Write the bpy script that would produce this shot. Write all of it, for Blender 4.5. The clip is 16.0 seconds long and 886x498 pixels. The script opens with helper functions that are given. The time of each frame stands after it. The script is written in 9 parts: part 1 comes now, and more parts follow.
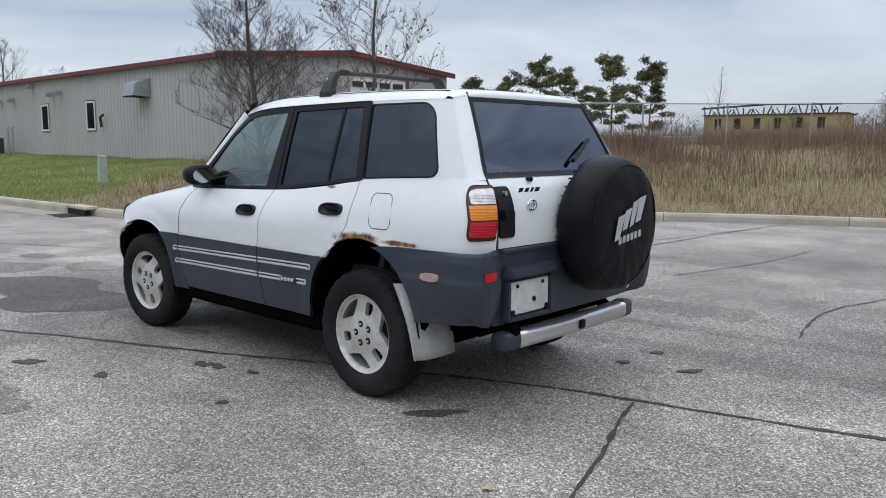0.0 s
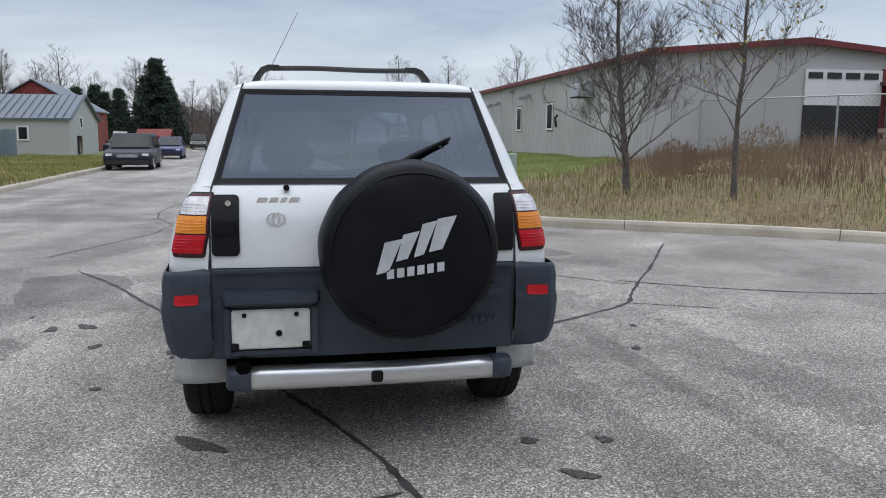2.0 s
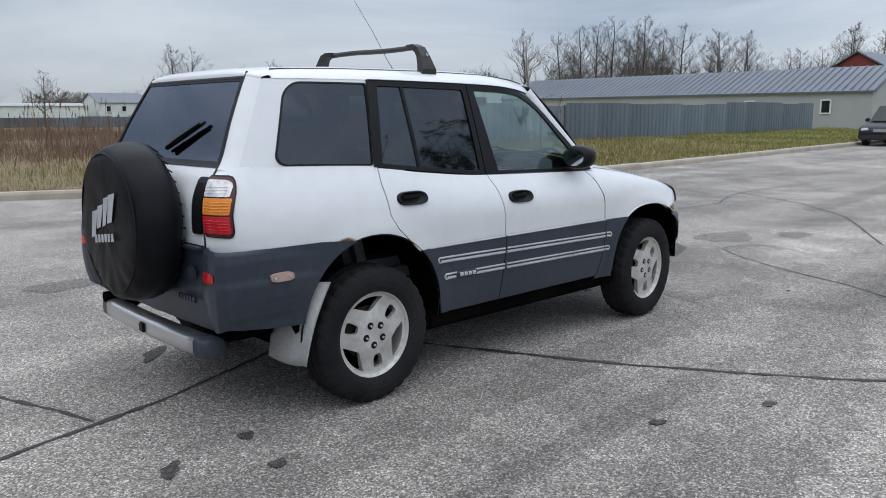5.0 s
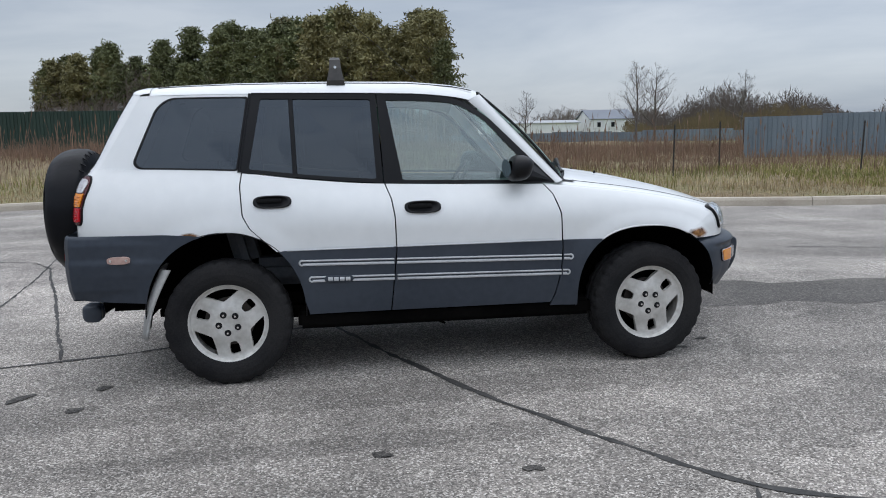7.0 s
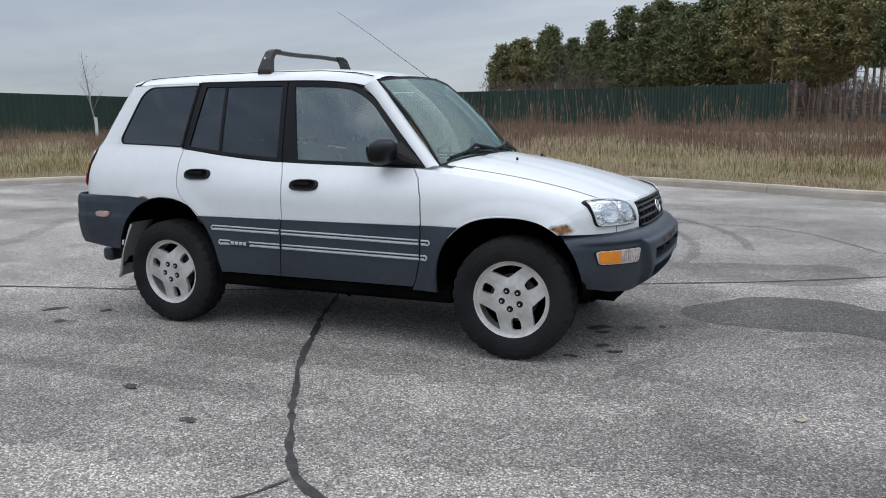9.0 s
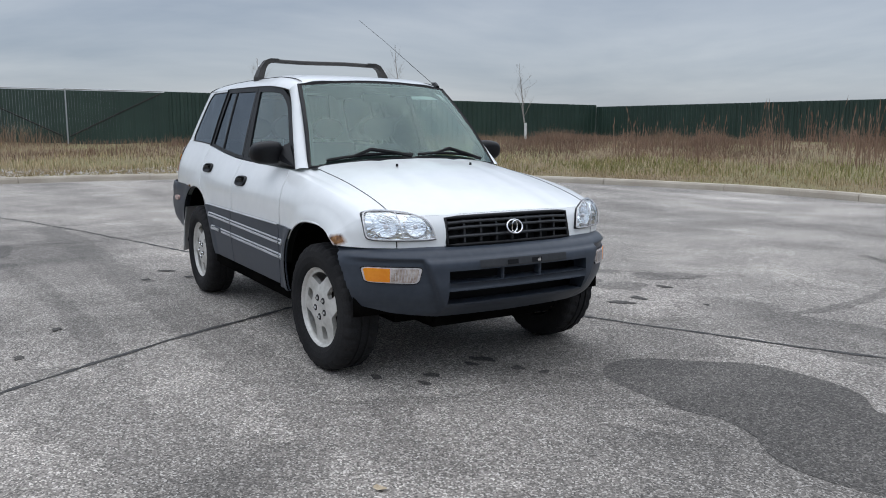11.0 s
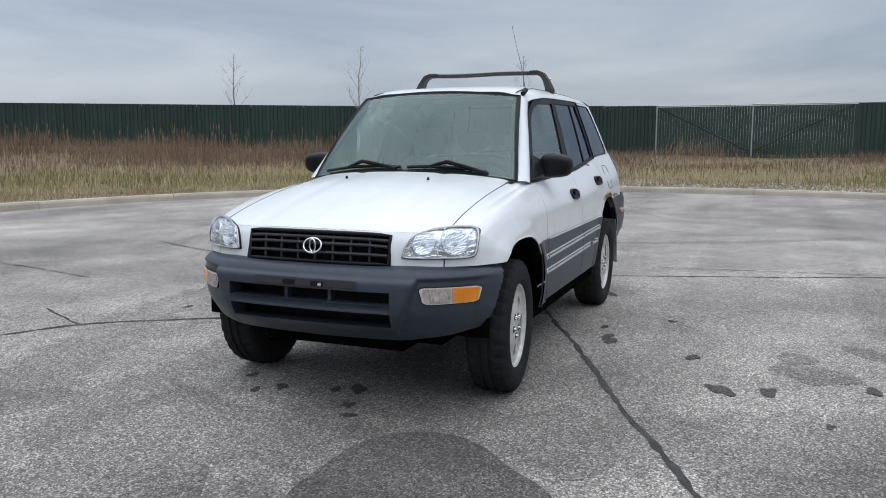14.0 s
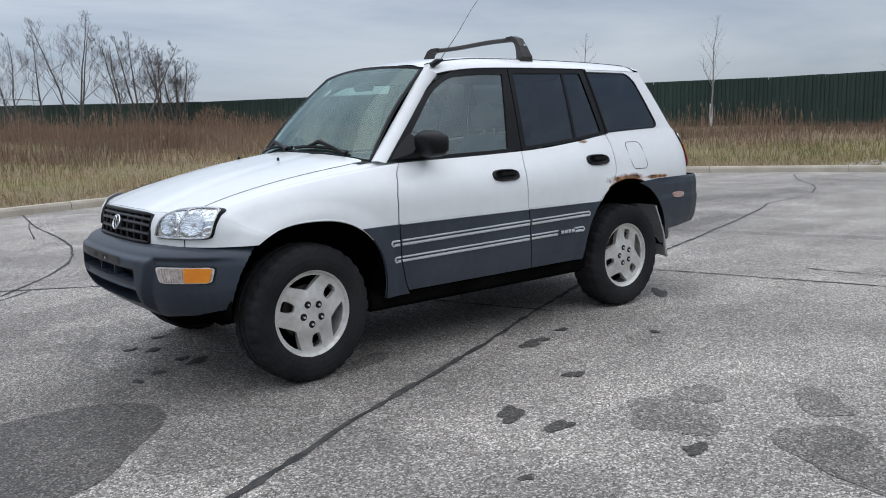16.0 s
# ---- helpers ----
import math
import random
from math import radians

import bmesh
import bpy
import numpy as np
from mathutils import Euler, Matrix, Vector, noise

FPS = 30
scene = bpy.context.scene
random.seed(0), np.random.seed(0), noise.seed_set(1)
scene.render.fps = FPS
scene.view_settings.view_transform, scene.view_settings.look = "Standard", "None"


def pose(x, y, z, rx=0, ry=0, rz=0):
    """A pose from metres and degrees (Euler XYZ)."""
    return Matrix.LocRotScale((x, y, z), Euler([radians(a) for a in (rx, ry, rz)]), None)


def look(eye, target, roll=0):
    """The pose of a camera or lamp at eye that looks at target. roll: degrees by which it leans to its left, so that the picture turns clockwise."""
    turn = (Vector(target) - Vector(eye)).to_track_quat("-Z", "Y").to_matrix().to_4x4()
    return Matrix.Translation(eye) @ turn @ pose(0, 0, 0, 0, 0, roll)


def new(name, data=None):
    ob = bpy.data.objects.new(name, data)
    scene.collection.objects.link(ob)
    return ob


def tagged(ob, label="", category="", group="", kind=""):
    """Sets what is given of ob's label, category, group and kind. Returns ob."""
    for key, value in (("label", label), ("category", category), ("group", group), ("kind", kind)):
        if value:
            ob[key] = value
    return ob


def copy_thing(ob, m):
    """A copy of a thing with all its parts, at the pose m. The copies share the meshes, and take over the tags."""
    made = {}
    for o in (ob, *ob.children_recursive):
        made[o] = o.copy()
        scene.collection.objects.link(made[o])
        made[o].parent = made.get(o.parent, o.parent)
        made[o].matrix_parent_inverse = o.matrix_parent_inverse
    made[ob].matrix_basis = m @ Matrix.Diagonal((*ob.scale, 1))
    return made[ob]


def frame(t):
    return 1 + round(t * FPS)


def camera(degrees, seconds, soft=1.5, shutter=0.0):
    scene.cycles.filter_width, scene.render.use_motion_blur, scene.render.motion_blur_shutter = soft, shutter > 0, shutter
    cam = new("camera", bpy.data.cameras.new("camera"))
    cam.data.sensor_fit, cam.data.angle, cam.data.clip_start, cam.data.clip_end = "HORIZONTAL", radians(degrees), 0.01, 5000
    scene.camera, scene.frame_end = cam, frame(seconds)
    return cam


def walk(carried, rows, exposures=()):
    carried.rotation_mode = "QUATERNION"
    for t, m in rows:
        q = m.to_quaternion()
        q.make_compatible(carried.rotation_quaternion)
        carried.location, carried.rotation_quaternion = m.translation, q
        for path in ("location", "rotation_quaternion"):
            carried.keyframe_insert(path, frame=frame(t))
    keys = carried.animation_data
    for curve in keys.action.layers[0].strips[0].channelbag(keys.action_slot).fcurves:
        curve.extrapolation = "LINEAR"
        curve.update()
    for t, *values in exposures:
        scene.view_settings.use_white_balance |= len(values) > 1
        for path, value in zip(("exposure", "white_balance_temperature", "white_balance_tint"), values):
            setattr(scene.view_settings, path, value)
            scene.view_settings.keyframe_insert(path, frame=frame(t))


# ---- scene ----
cam = camera(58.8, 16.0, 1.0)
PATH = [
    (0, (-4.332, 3.551, 1.367), (-2.986, 2.098, 1.099), 0.2),
    (0.5, (-4.688, 2.814, 1.38), (-3.146, 1.567, 1.124), 0.7),
    (1, (-4.96, 2.008, 1.367), (-3.247, 1.009, 1.112), 0.7),
    (1.5, (-5.156, 1.178, 1.375), (-3.306, 0.465, 1.11), 0.5),
    (2, (-5.254, 0.314, 1.385), (-3.31, -0.064, 1.109), 0.3),
    (2.5, (-5.295, -0.504, 1.408), (-3.317, -0.552, 1.11), 0.3),
    (3, (-5.167, -1.268, 1.428), (-3.211, -0.977, 1.114), 0.6),
    (3.5, (-4.946, -1.994, 1.446), (-3.069, -1.375, 1.12), 0.8),
    (4, (-4.58, -2.612, 1.459), (-2.824, -1.705, 1.128), 0.6),
    (4.2, (-4.391, -2.863, 1.449), (-2.703, -1.835, 1.116), 0.5),
    (6.3, (-1.754, -4.829, 1.386), (-1.078, -2.974, 1.07), -1.7),
    (6.5, (-1.433, -4.918, 1.362), (-0.867, -3.025, 1.055), -1.6),
    (7, (-0.607, -5.142, 1.345), (-0.337, -3.181, 1.057), -1.2),
    (7.5, (0.176, -5.196, 1.322), (0.164, -3.215, 1.044), -0.9),
    (8, (0.943, -5.223, 1.345), (0.666, -3.265, 1.048), -0.8),
    (8.5, (1.8, -5.053, 1.344), (1.235, -3.16, 1.032), -1.0),
    (9, (2.596, -4.821, 1.325), (1.791, -3.019, 1.002), -0.8),
    (9.5, (3.381, -4.373, 1.334), (2.332, -2.703, 1.003), -0.6),
    (10, (4.079, -3.779, 1.336), (2.796, -2.28, 1.012), -0.4),
    (10.2, (4.302, -3.5, 1.308), (2.929, -2.079, 0.997), -0.2),
    (12.3, (5.788, -0.583, 1.282), (3.827, -0.328, 0.982), -0.2),
    (12.5, (5.804, -0.268, 1.283), (3.83, -0.138, 0.993), -0.2),
    (13, (5.691, 0.527, 1.281), (3.718, 0.345, 1.003), -0.3),
    (13.5, (5.423, 1.283, 1.265), (3.499, 0.804, 1.0), -0.0),
    (14, (5.043, 1.958, 1.28), (3.206, 1.213, 1.014), 0.0),
    (14.5, (4.583, 2.597, 1.27), (2.867, 1.606, 0.999), -0.0),
    (15, (4.077, 3.169, 1.256), (2.507, 1.962, 0.978), -0.5),
    (15.5, (3.56, 3.672, 1.255), (2.152, 2.284, 0.959), -1.0),
    (16, (3.038, 4.186, 1.227), (1.812, 2.635, 0.925), -1.6),
]
walk(cam, [(t, look(*r)) for t, *r in PATH])

# ---- sky and light ----
SUN_AZ, SUN_EL = radians(120), radians(82)
world = bpy.data.worlds.new("overcast_sky")
scene.world = world
world.use_nodes = True
wn, wl = world.node_tree.nodes, world.node_tree.links
wn.clear()


def wnode(kind, **props):
    n = wn.new(kind)
    for k, v in props.items():
        n.inputs[k].default_value = v
    return n


w_out = wn.new("ShaderNodeOutputWorld")
w_bg = wnode("ShaderNodeBackground", Strength=1.0)
w_co = wn.new("ShaderNodeTexCoord")
w_map = wn.new("ShaderNodeMapping")
w_map.inputs["Scale"].default_value = (1.0, 1.0, 5.5)
w_n1 = wnode("ShaderNodeTexNoise", Scale=1.7, Detail=6.0, Roughness=0.55, Distortion=0.4)
w_sep = wn.new("ShaderNodeSeparateXYZ")
w_r1 = wn.new("ShaderNodeValToRGB")
w_r1.color_ramp.elements[0].position, w_r1.color_ramp.elements[1].position = 0.32, 0.68
w_r1.color_ramp.elements[0].color = (0.36, 0.43, 0.55, 1)
w_r1.color_ramp.elements[1].color = (0.72, 0.77, 0.85, 1)
w_side = wn.new("ShaderNodeMapRange")           # darker cloud to the north-west
w_side.inputs["From Min"].default_value, w_side.inputs["From Max"].default_value = -1.0, 0.9
w_side.inputs["To Min"].default_value, w_side.inputs["To Max"].default_value = 0.55, 0.88
w_up = wn.new("ShaderNodeMapRange")             # an overcast sky is brightest overhead
w_up.inputs["From Min"].default_value, w_up.inputs["From Max"].default_value = 0.27, 0.62
w_up.inputs["To Min"].default_value, w_up.inputs["To Max"].default_value = 0.86, 2.0
w_mul = wn.new("ShaderNodeMath")
w_mul.operation = "MULTIPLY"
w_sc = wn.new("ShaderNodeVectorMath")
w_sc.operation = "SCALE"
w_sky = wn.new("ShaderNodeTexSky")
w_sky.sky_type, w_sky.sun_disc = "NISHITA", False
w_sky.sun_elevation, w_sky.sun_rotation = SUN_EL, radians(90) - SUN_AZ
w_skys = wn.new("ShaderNodeVectorMath")
w_skys.operation = "SCALE"
w_skys.inputs["Scale"].default_value = 0.02
w_add = wn.new("ShaderNodeVectorMath")
wl.new(w_co.outputs["Generated"], w_map.inputs["Vector"])
wl.new(w_map.outputs["Vector"], w_n1.inputs["Vector"])
wl.new(w_n1.outputs["Fac"], w_r1.inputs["Fac"])
wl.new(w_co.outputs["Generated"], w_sep.inputs["Vector"])
w_dir = wn.new("ShaderNodeVectorMath")
w_dir.operation = "DOT_PRODUCT"
w_dir.inputs[1].default_value = (0.8, -0.45, 0.0)
wl.new(w_co.outputs["Generated"], w_dir.inputs[0])
wl.new(w_dir.outputs["Value"], w_side.inputs["Value"])
wl.new(w_sep.outputs["Z"], w_up.inputs["Value"])
wl.new(w_side.outputs["Result"], w_mul.inputs[0])
wl.new(w_up.outputs["Result"], w_mul.inputs[1])
wl.new(w_r1.outputs["Color"], w_sc.inputs[0])
wl.new(w_mul.outputs["Value"], w_sc.inputs["Scale"])
wl.new(w_sky.outputs["Color"], w_skys.inputs[0])
wl.new(w_sc.outputs["Vector"], w_add.inputs[0])
wl.new(w_skys.outputs["Vector"], w_add.inputs[1])
wl.new(w_add.outputs["Vector"], w_bg.inputs["Color"])
wl.new(w_bg.outputs["Background"], w_out.inputs["Surface"])

sun = new("sun", bpy.data.lights.new("sun", "SUN"))
sun.data.energy, sun.data.angle, sun.data.color = 0.9, radians(100), (1.0, 0.97, 0.93)
sun.matrix_world = look((math.cos(SUN_AZ) * 20, math.sin(SUN_AZ) * 20, 20 * math.tan(SUN_EL)), (0, 0, 0))
scene.view_settings.exposure = 0.26


# ---- materials ----
def material(name, c1, c2=None, scale=4.0, rough=0.6, metal=0.0, bump=0.0, fine=60.0, vary=0.0, coat=0.0, stretch=(1, 1, 1), spread=0.0, spec=0.5):
    """A surface of two colours mixed by a broad and a fine noise, with relief and uneven gloss. vary: spread of brightness from piece to piece."""
    m = bpy.data.materials.new(name)
    m.use_nodes = True
    nt = m.node_tree
    b = nt.nodes["Principled BSDF"]
    co = nt.nodes.new("ShaderNodeTexCoord")
    mp = nt.nodes.new("ShaderNodeMapping")
    mp.inputs["Scale"].default_value = stretch
    n1, n2 = nt.nodes.new("ShaderNodeTexNoise"), nt.nodes.new("ShaderNodeTexNoise")
    n1.inputs["Scale"].default_value, n1.inputs["Detail"].default_value = scale, 5
    n2.inputs["Scale"].default_value, n2.inputs["Detail"].default_value = fine, 3
    nt.links.new(co.outputs["Object"], mp.inputs["Vector"])
    for n in (n1, n2):
        nt.links.new(mp.outputs["Vector"], n.inputs["Vector"])
    mixf = nt.nodes.new("ShaderNodeMath")
    mixf.operation = "MULTIPLY_ADD"
    mixf.inputs[1].default_value = 0.35
    add = nt.nodes.new("ShaderNodeMath")
    add.operation = "MULTIPLY_ADD"
    add.inputs[1].default_value = 0.65
    nt.links.new(n2.outputs["Fac"], mixf.inputs[0])
    mixf.inputs[2].default_value = 0.0
    nt.links.new(n1.outputs["Fac"], add.inputs[0])
    nt.links.new(mixf.outputs[0], add.inputs[2])
    ramp = nt.nodes.new("ShaderNodeValToRGB")
    ramp.color_ramp.elements[0].position, ramp.color_ramp.elements[1].position = 0.36 + spread, 0.64 - spread
    c2 = c2 or c1
    ramp.color_ramp.elements[0].color, ramp.color_ramp.elements[1].color = (*c1, 1), (*c2, 1)
    nt.links.new(add.outputs[0], ramp.inputs["Fac"])
    col = ramp.outputs["Color"]
    if vary:
        oi = nt.nodes.new("ShaderNodeObjectInfo")
        geo = nt.nodes.new("ShaderNodeNewGeometry")
        s = nt.nodes.new("ShaderNodeMath")
        s.operation = "ADD"
        nt.links.new(oi.outputs["Random"], s.inputs[0])
        nt.links.new(geo.outputs["Random Per Island"], s.inputs[1])
        mr = nt.nodes.new("ShaderNodeMapRange")
        mr.inputs["From Max"].default_value = 2.0
        mr.inputs["To Min"].default_value, mr.inputs["To Max"].default_value = 1 - vary, 1 + vary
        nt.links.new(s.outputs[0], mr.inputs["Value"])
        sc = nt.nodes.new("ShaderNodeVectorMath")
        sc.operation = "SCALE"
        nt.links.new(col, sc.inputs[0])
        nt.links.new(mr.outputs["Result"], sc.inputs["Scale"])
        col = sc.outputs["Vector"]
    nt.links.new(col, b.inputs["Base Color"])
    rr = nt.nodes.new("ShaderNodeMapRange")
    rr.inputs["To Min"].default_value, rr.inputs["To Max"].default_value = max(rough - 0.08, 0.02), min(rough + 0.08, 1)
    nt.links.new(n1.outputs["Fac"], rr.inputs["Value"])
    nt.links.new(rr.outputs["Result"], b.inputs["Roughness"])
    b.inputs["Metallic"].default_value = metal
    b.inputs["Specular IOR Level"].default_value = spec
    b.inputs["Coat Weight"].default_value = coat
    b.inputs["Coat Roughness"].default_value = 0.06
    if bump:
        bp = nt.nodes.new("ShaderNodeBump")
        bp.inputs["Strength"].default_value, bp.inputs["Distance"].default_value = 0.6, bump
        nt.links.new(n2.outputs["Fac"], bp.inputs["Height"])
        nt.links.new(bp.outputs["Normal"], b.inputs["Normal"])
    return m


def asphalt_material(name, dark=1.0):
    """Weathered asphalt: pale and dark stones in a grey binder, worn lanes and old stains."""
    m = bpy.data.materials.new(name)
    m.use_nodes = True
    nt = m.node_tree
    b = nt.nodes["Principled BSDF"]
    L = nt.links.new
    co = nt.nodes.new("ShaderNodeTexCoord")
    vo = nt.nodes.new("ShaderNodeTexVoronoi")
    vo.inputs["Scale"].default_value = 135
    sepc = nt.nodes.new("ShaderNodeSeparateColor")
    stone = nt.nodes.new("ShaderNodeValToRGB")
    e = stone.color_ramp.elements
    e[0].position, e[0].color = 0.0, (0.085, 0.076, 0.067, 1)
    e[1].position, e[1].color = 1.0, (0.64, 0.60, 0.555, 1)
    for p, c in ((0.3, (0.172, 0.155, 0.137, 1)), (0.72, (0.292, 0.265, 0.236, 1)), (0.9, (0.49, 0.45, 0.40, 1))):
        q = e.new(p)
        q.color = c
    binder = nt.nodes.new("ShaderNodeTexNoise")
    binder.inputs["Scale"].default_value, binder.inputs["Detail"].default_value = 18, 4
    big = nt.nodes.new("ShaderNodeTexNoise")
    big.inputs["Scale"].default_value, big.inputs["Detail"].default_value, big.inputs["Distortion"].default_value = 0.32, 6, 0.7
    mid = nt.nodes.new("ShaderNodeTexNoise")
    mid.inputs["Scale"].default_value, mid.inputs["Detail"].default_value, mid.inputs["Distortion"].default_value = 1.4, 5, 0.5
    lane = nt.nodes.new("ShaderNodeTexNoise")
    lm = nt.nodes.new("ShaderNodeMapping")
    lm.inputs["Scale"].default_value = (0.05, 0.75, 1)
    lm.inputs["Rotation"].default_value = (0, 0, radians(-3))
    lane.inputs["Scale"].default_value, lane.inputs["Detail"].default_value = 1.0, 4
    L(co.outputs["Object"], lm.inputs["Vector"])
    L(lm.outputs["Vector"], lane.inputs["Vector"])
    for n in (vo, binder, big, mid):
        L(co.outputs["Object"], n.inputs["Vector"])
    L(vo.outputs["Color"], sepc.inputs["Color"])
    L(sepc.outputs["Red"], stone.inputs["Fac"])
    tone = None
    for src, lo, hi in ((big, 0.76, 1.32), (mid, 0.84, 1.18), (lane, 0.76, 1.24), (binder, 0.93, 1.07)):
        mr = nt.nodes.new("ShaderNodeMapRange")
        mr.inputs["From Min"].default_value, mr.inputs["From Max"].default_value = 0.34, 0.66
        mr.inputs["To Min"].default_value, mr.inputs["To Max"].default_value = lo * (dark if tone is None else 1), hi * (dark if tone is None else 1)
        L(src.outputs["Fac"], mr.inputs["Value"])
        if tone is None:
            tone = mr.outputs["Result"]
        else:
            mu = nt.nodes.new("ShaderNodeMath")
            mu.operation = "MULTIPLY"
            L(tone, mu.inputs[0])
            L(mr.outputs["Result"], mu.inputs[1])
            tone = mu.outputs[0]
    sc = nt.nodes.new("ShaderNodeVectorMath")
    sc.operation = "SCALE"
    L(stone.outputs["Color"], sc.inputs[0])
    L(tone, sc.inputs["Scale"])
    L(sc.outputs["Vector"], b.inputs["Base Color"])
    b.inputs["Roughness"].default_value = 0.82
    bp = nt.nodes.new("ShaderNodeBump")
    bp.inputs["Strength"].default_value, bp.inputs["Distance"].default_value = 0.7, 0.004
    L(vo.outputs["Distance"], bp.inputs["Height"])
    bp.invert = True
    L(bp.outputs["Normal"], b.inputs["Normal"])
    return m


M_asphalt = asphalt_material("weathered_asphalt")
M_patch = asphalt_material("oily_asphalt", 0.38)
M_stain = asphalt_material("stained_asphalt", 0.22)
M_faint = asphalt_material("damp_asphalt", 0.62)
M_worn = asphalt_material("worn_smooth_asphalt", 0.78)
M_worn_dark = asphalt_material("dark_worn_asphalt", 0.64)
M_tyre_mark = asphalt_material("rubbered_asphalt", 0.66)
M_crack = material("tarred_crack", (0.016, 0.0155, 0.015), (0.06, 0.057, 0.053), 9, 0.75, bump=0.004)
M_curb = material("old_concrete", (0.35, 0.30, 0.24), (0.52, 0.465, 0.385), 1.6, 0.85, bump=0.004, fine=45, vary=0.12)
M_gutter = material("gutter_concrete", (0.27, 0.235, 0.195), (0.38, 0.34, 0.29), 1.2, 0.85, bump=0.003, fine=45)
M_iron = material("drain_iron", (0.012, 0.012, 0.012), (0.04, 0.035, 0.03), 9, 0.7)
M_straw = material("dry_grass", (0.28, 0.205, 0.10), (0.45, 0.355, 0.21), 0.5, 0.8, vary=0.45)
M_straw_pale = material("pale_dry_grass", (0.36, 0.29, 0.165), (0.52, 0.43, 0.28), 0.5, 0.8, vary=0.4)
M_weed = material("brown_weeds", (0.165, 0.112, 0.072), (0.30, 0.215, 0.14), 0.35, 0.85, vary=0.3)
M_weed_red = material("russet_weeds", (0.165, 0.10, 0.068), (0.29, 0.185, 0.125), 0.35, 0.85, vary=0.3)
M_green = material("green_grass", (0.17, 0.175, 0.045), (0.31, 0.285, 0.095), 0.4, 0.8, vary=0.4)
M_lawn_blade = material("lawn_blades", (0.19, 0.235, 0.065), (0.33, 0.35, 0.13), 0.4, 0.75, vary=0.35)
M_bark = material("grey_bark", (0.07, 0.06, 0.052), (0.15, 0.13, 0.115), 6, 0.9, bump=0.006)
M_twig = material("bare_twigs", (0.05, 0.04, 0.036), (0.11, 0.09, 0.08), 3, 0.9)
M_birch = material("pale_bark", (0.22, 0.20, 0.18), (0.38, 0.36, 0.33), 6, 0.85, bump=0.003)
M_guard = material("white_trunk_guard", (0.62, 0.62, 0.60), (0.75, 0.75, 0.73), 5, 0.6)
M_pine_bark = material("pine_bark", (0.12, 0.09, 0.075), (0.34, 0.275, 0.23), 5, 0.9, bump=0.01)
M_needle = material("pine_needles", (0.075, 0.09, 0.034), (0.16, 0.17, 0.066), 0.6, 0.7, vary=0.5)
M_needle_olive = material("olive_pine_needles", (0.115, 0.11, 0.04), (0.22, 0.195, 0.085), 0.6, 0.7, vary=0.5)
M_needle_rust = material("rusty_pine_needles", (0.12, 0.06, 0.03), (0.2, 0.1, 0.06), 0.6, 0.75, vary=0.4)
M_spruce = material("spruce_needles", (0.012, 0.028, 0.018), (0.03, 0.055, 0.032), 0.6, 0.7, vary=0.4)
M_yellow_leaf = material("yellow_leaves", (0.28, 0.24, 0.03), (0.4, 0.33, 0.06), 2, 0.7, vary=0.4)
M_brown_leaf = material("brown_leaves", (0.13, 0.08, 0.035), (0.24, 0.14, 0.06), 2, 0.8, vary=0.4)
M_wood_far = material("far_brush", (0.095, 0.078, 0.068), (0.17, 0.135, 0.115), 0.08, 0.9, vary=0.4)
M_wood_far2 = material("far_russet_brush", (0.14, 0.095, 0.055), (0.21, 0.165, 0.085), 0.08, 0.9, vary=0.4)
M_fence_green = material("dark_green_steel", (0.012, 0.032, 0.022), (0.024, 0.05, 0.036), 0.8, 0.5, vary=0.18)
M_fence_grey = material("weathered_zinc_sheet", (0.13, 0.165, 0.195), (0.21, 0.25, 0.285), 0.7, 0.55, 0.25, vary=0.22, stretch=(1, 1, 0.25))
M_rustpost = material("rusted_steel", (0.07, 0.035, 0.02), (0.15, 0.09, 0.06), 6, 0.8)
M_galv = material("galvanised_steel", (0.36, 0.37, 0.38), (0.5, 0.51, 0.52), 8, 0.45, 0.7)
M_siding = material("grey_metal_siding", (0.42, 0.415, 0.405), (0.50, 0.495, 0.485), 0.35, 0.55, vary=0.04, stretch=(1, 1, 0.3))
M_siding2 = material("beige_grey_siding", (0.38, 0.385, 0.37), (0.45, 0.455, 0.44), 0.3, 0.6)
M_red_trim = material("dark_red_trim", (0.13, 0.018, 0.022), (0.2, 0.03, 0.035), 1.5, 0.5)
M_roof_metal = material("slate_metal_roof", (0.11, 0.13, 0.16), (0.16, 0.18, 0.21), 0.4, 0.45, 0.2)
M_red_wall = material("barn_red_boards", (0.16, 0.025, 0.02), (0.25, 0.05, 0.04), 1.0, 0.75)
M_white = material("white_paint", (0.70, 0.71, 0.71), (0.80, 0.80, 0.79), 1.2, 0.5)
M_darkglass = material("dark_window_glass", (0.012, 0.014, 0.016), (0.02, 0.022, 0.025), 1.0, 0.1)
M_black_hole = material("dark_interior", (0.012, 0.012, 0.012), (0.02, 0.02, 0.02), 2, 0.9)
M_brown_wall = material("brown_boards", (0.055, 0.03, 0.024), (0.11, 0.065, 0.05), 1.2, 0.85, vary=0.25, stretch=(1, 1, 0.3))
M_tan_roof = material("tan_roof_sheet", (0.2, 0.165, 0.12), (0.31, 0.27, 0.21), 0.9, 0.75)
M_ochre = material("ochre_wall", (0.33, 0.24, 0.10), (0.45, 0.34, 0.17), 0.4, 0.8)
M_char = material("charred_roof", (0.03, 0.028, 0.027), (0.07, 0.065, 0.06), 0.7, 0.85)
M_pedestal = material("pale_green_plastic", (0.36, 0.44, 0.40), (0.46, 0.53, 0.48), 3, 0.5)
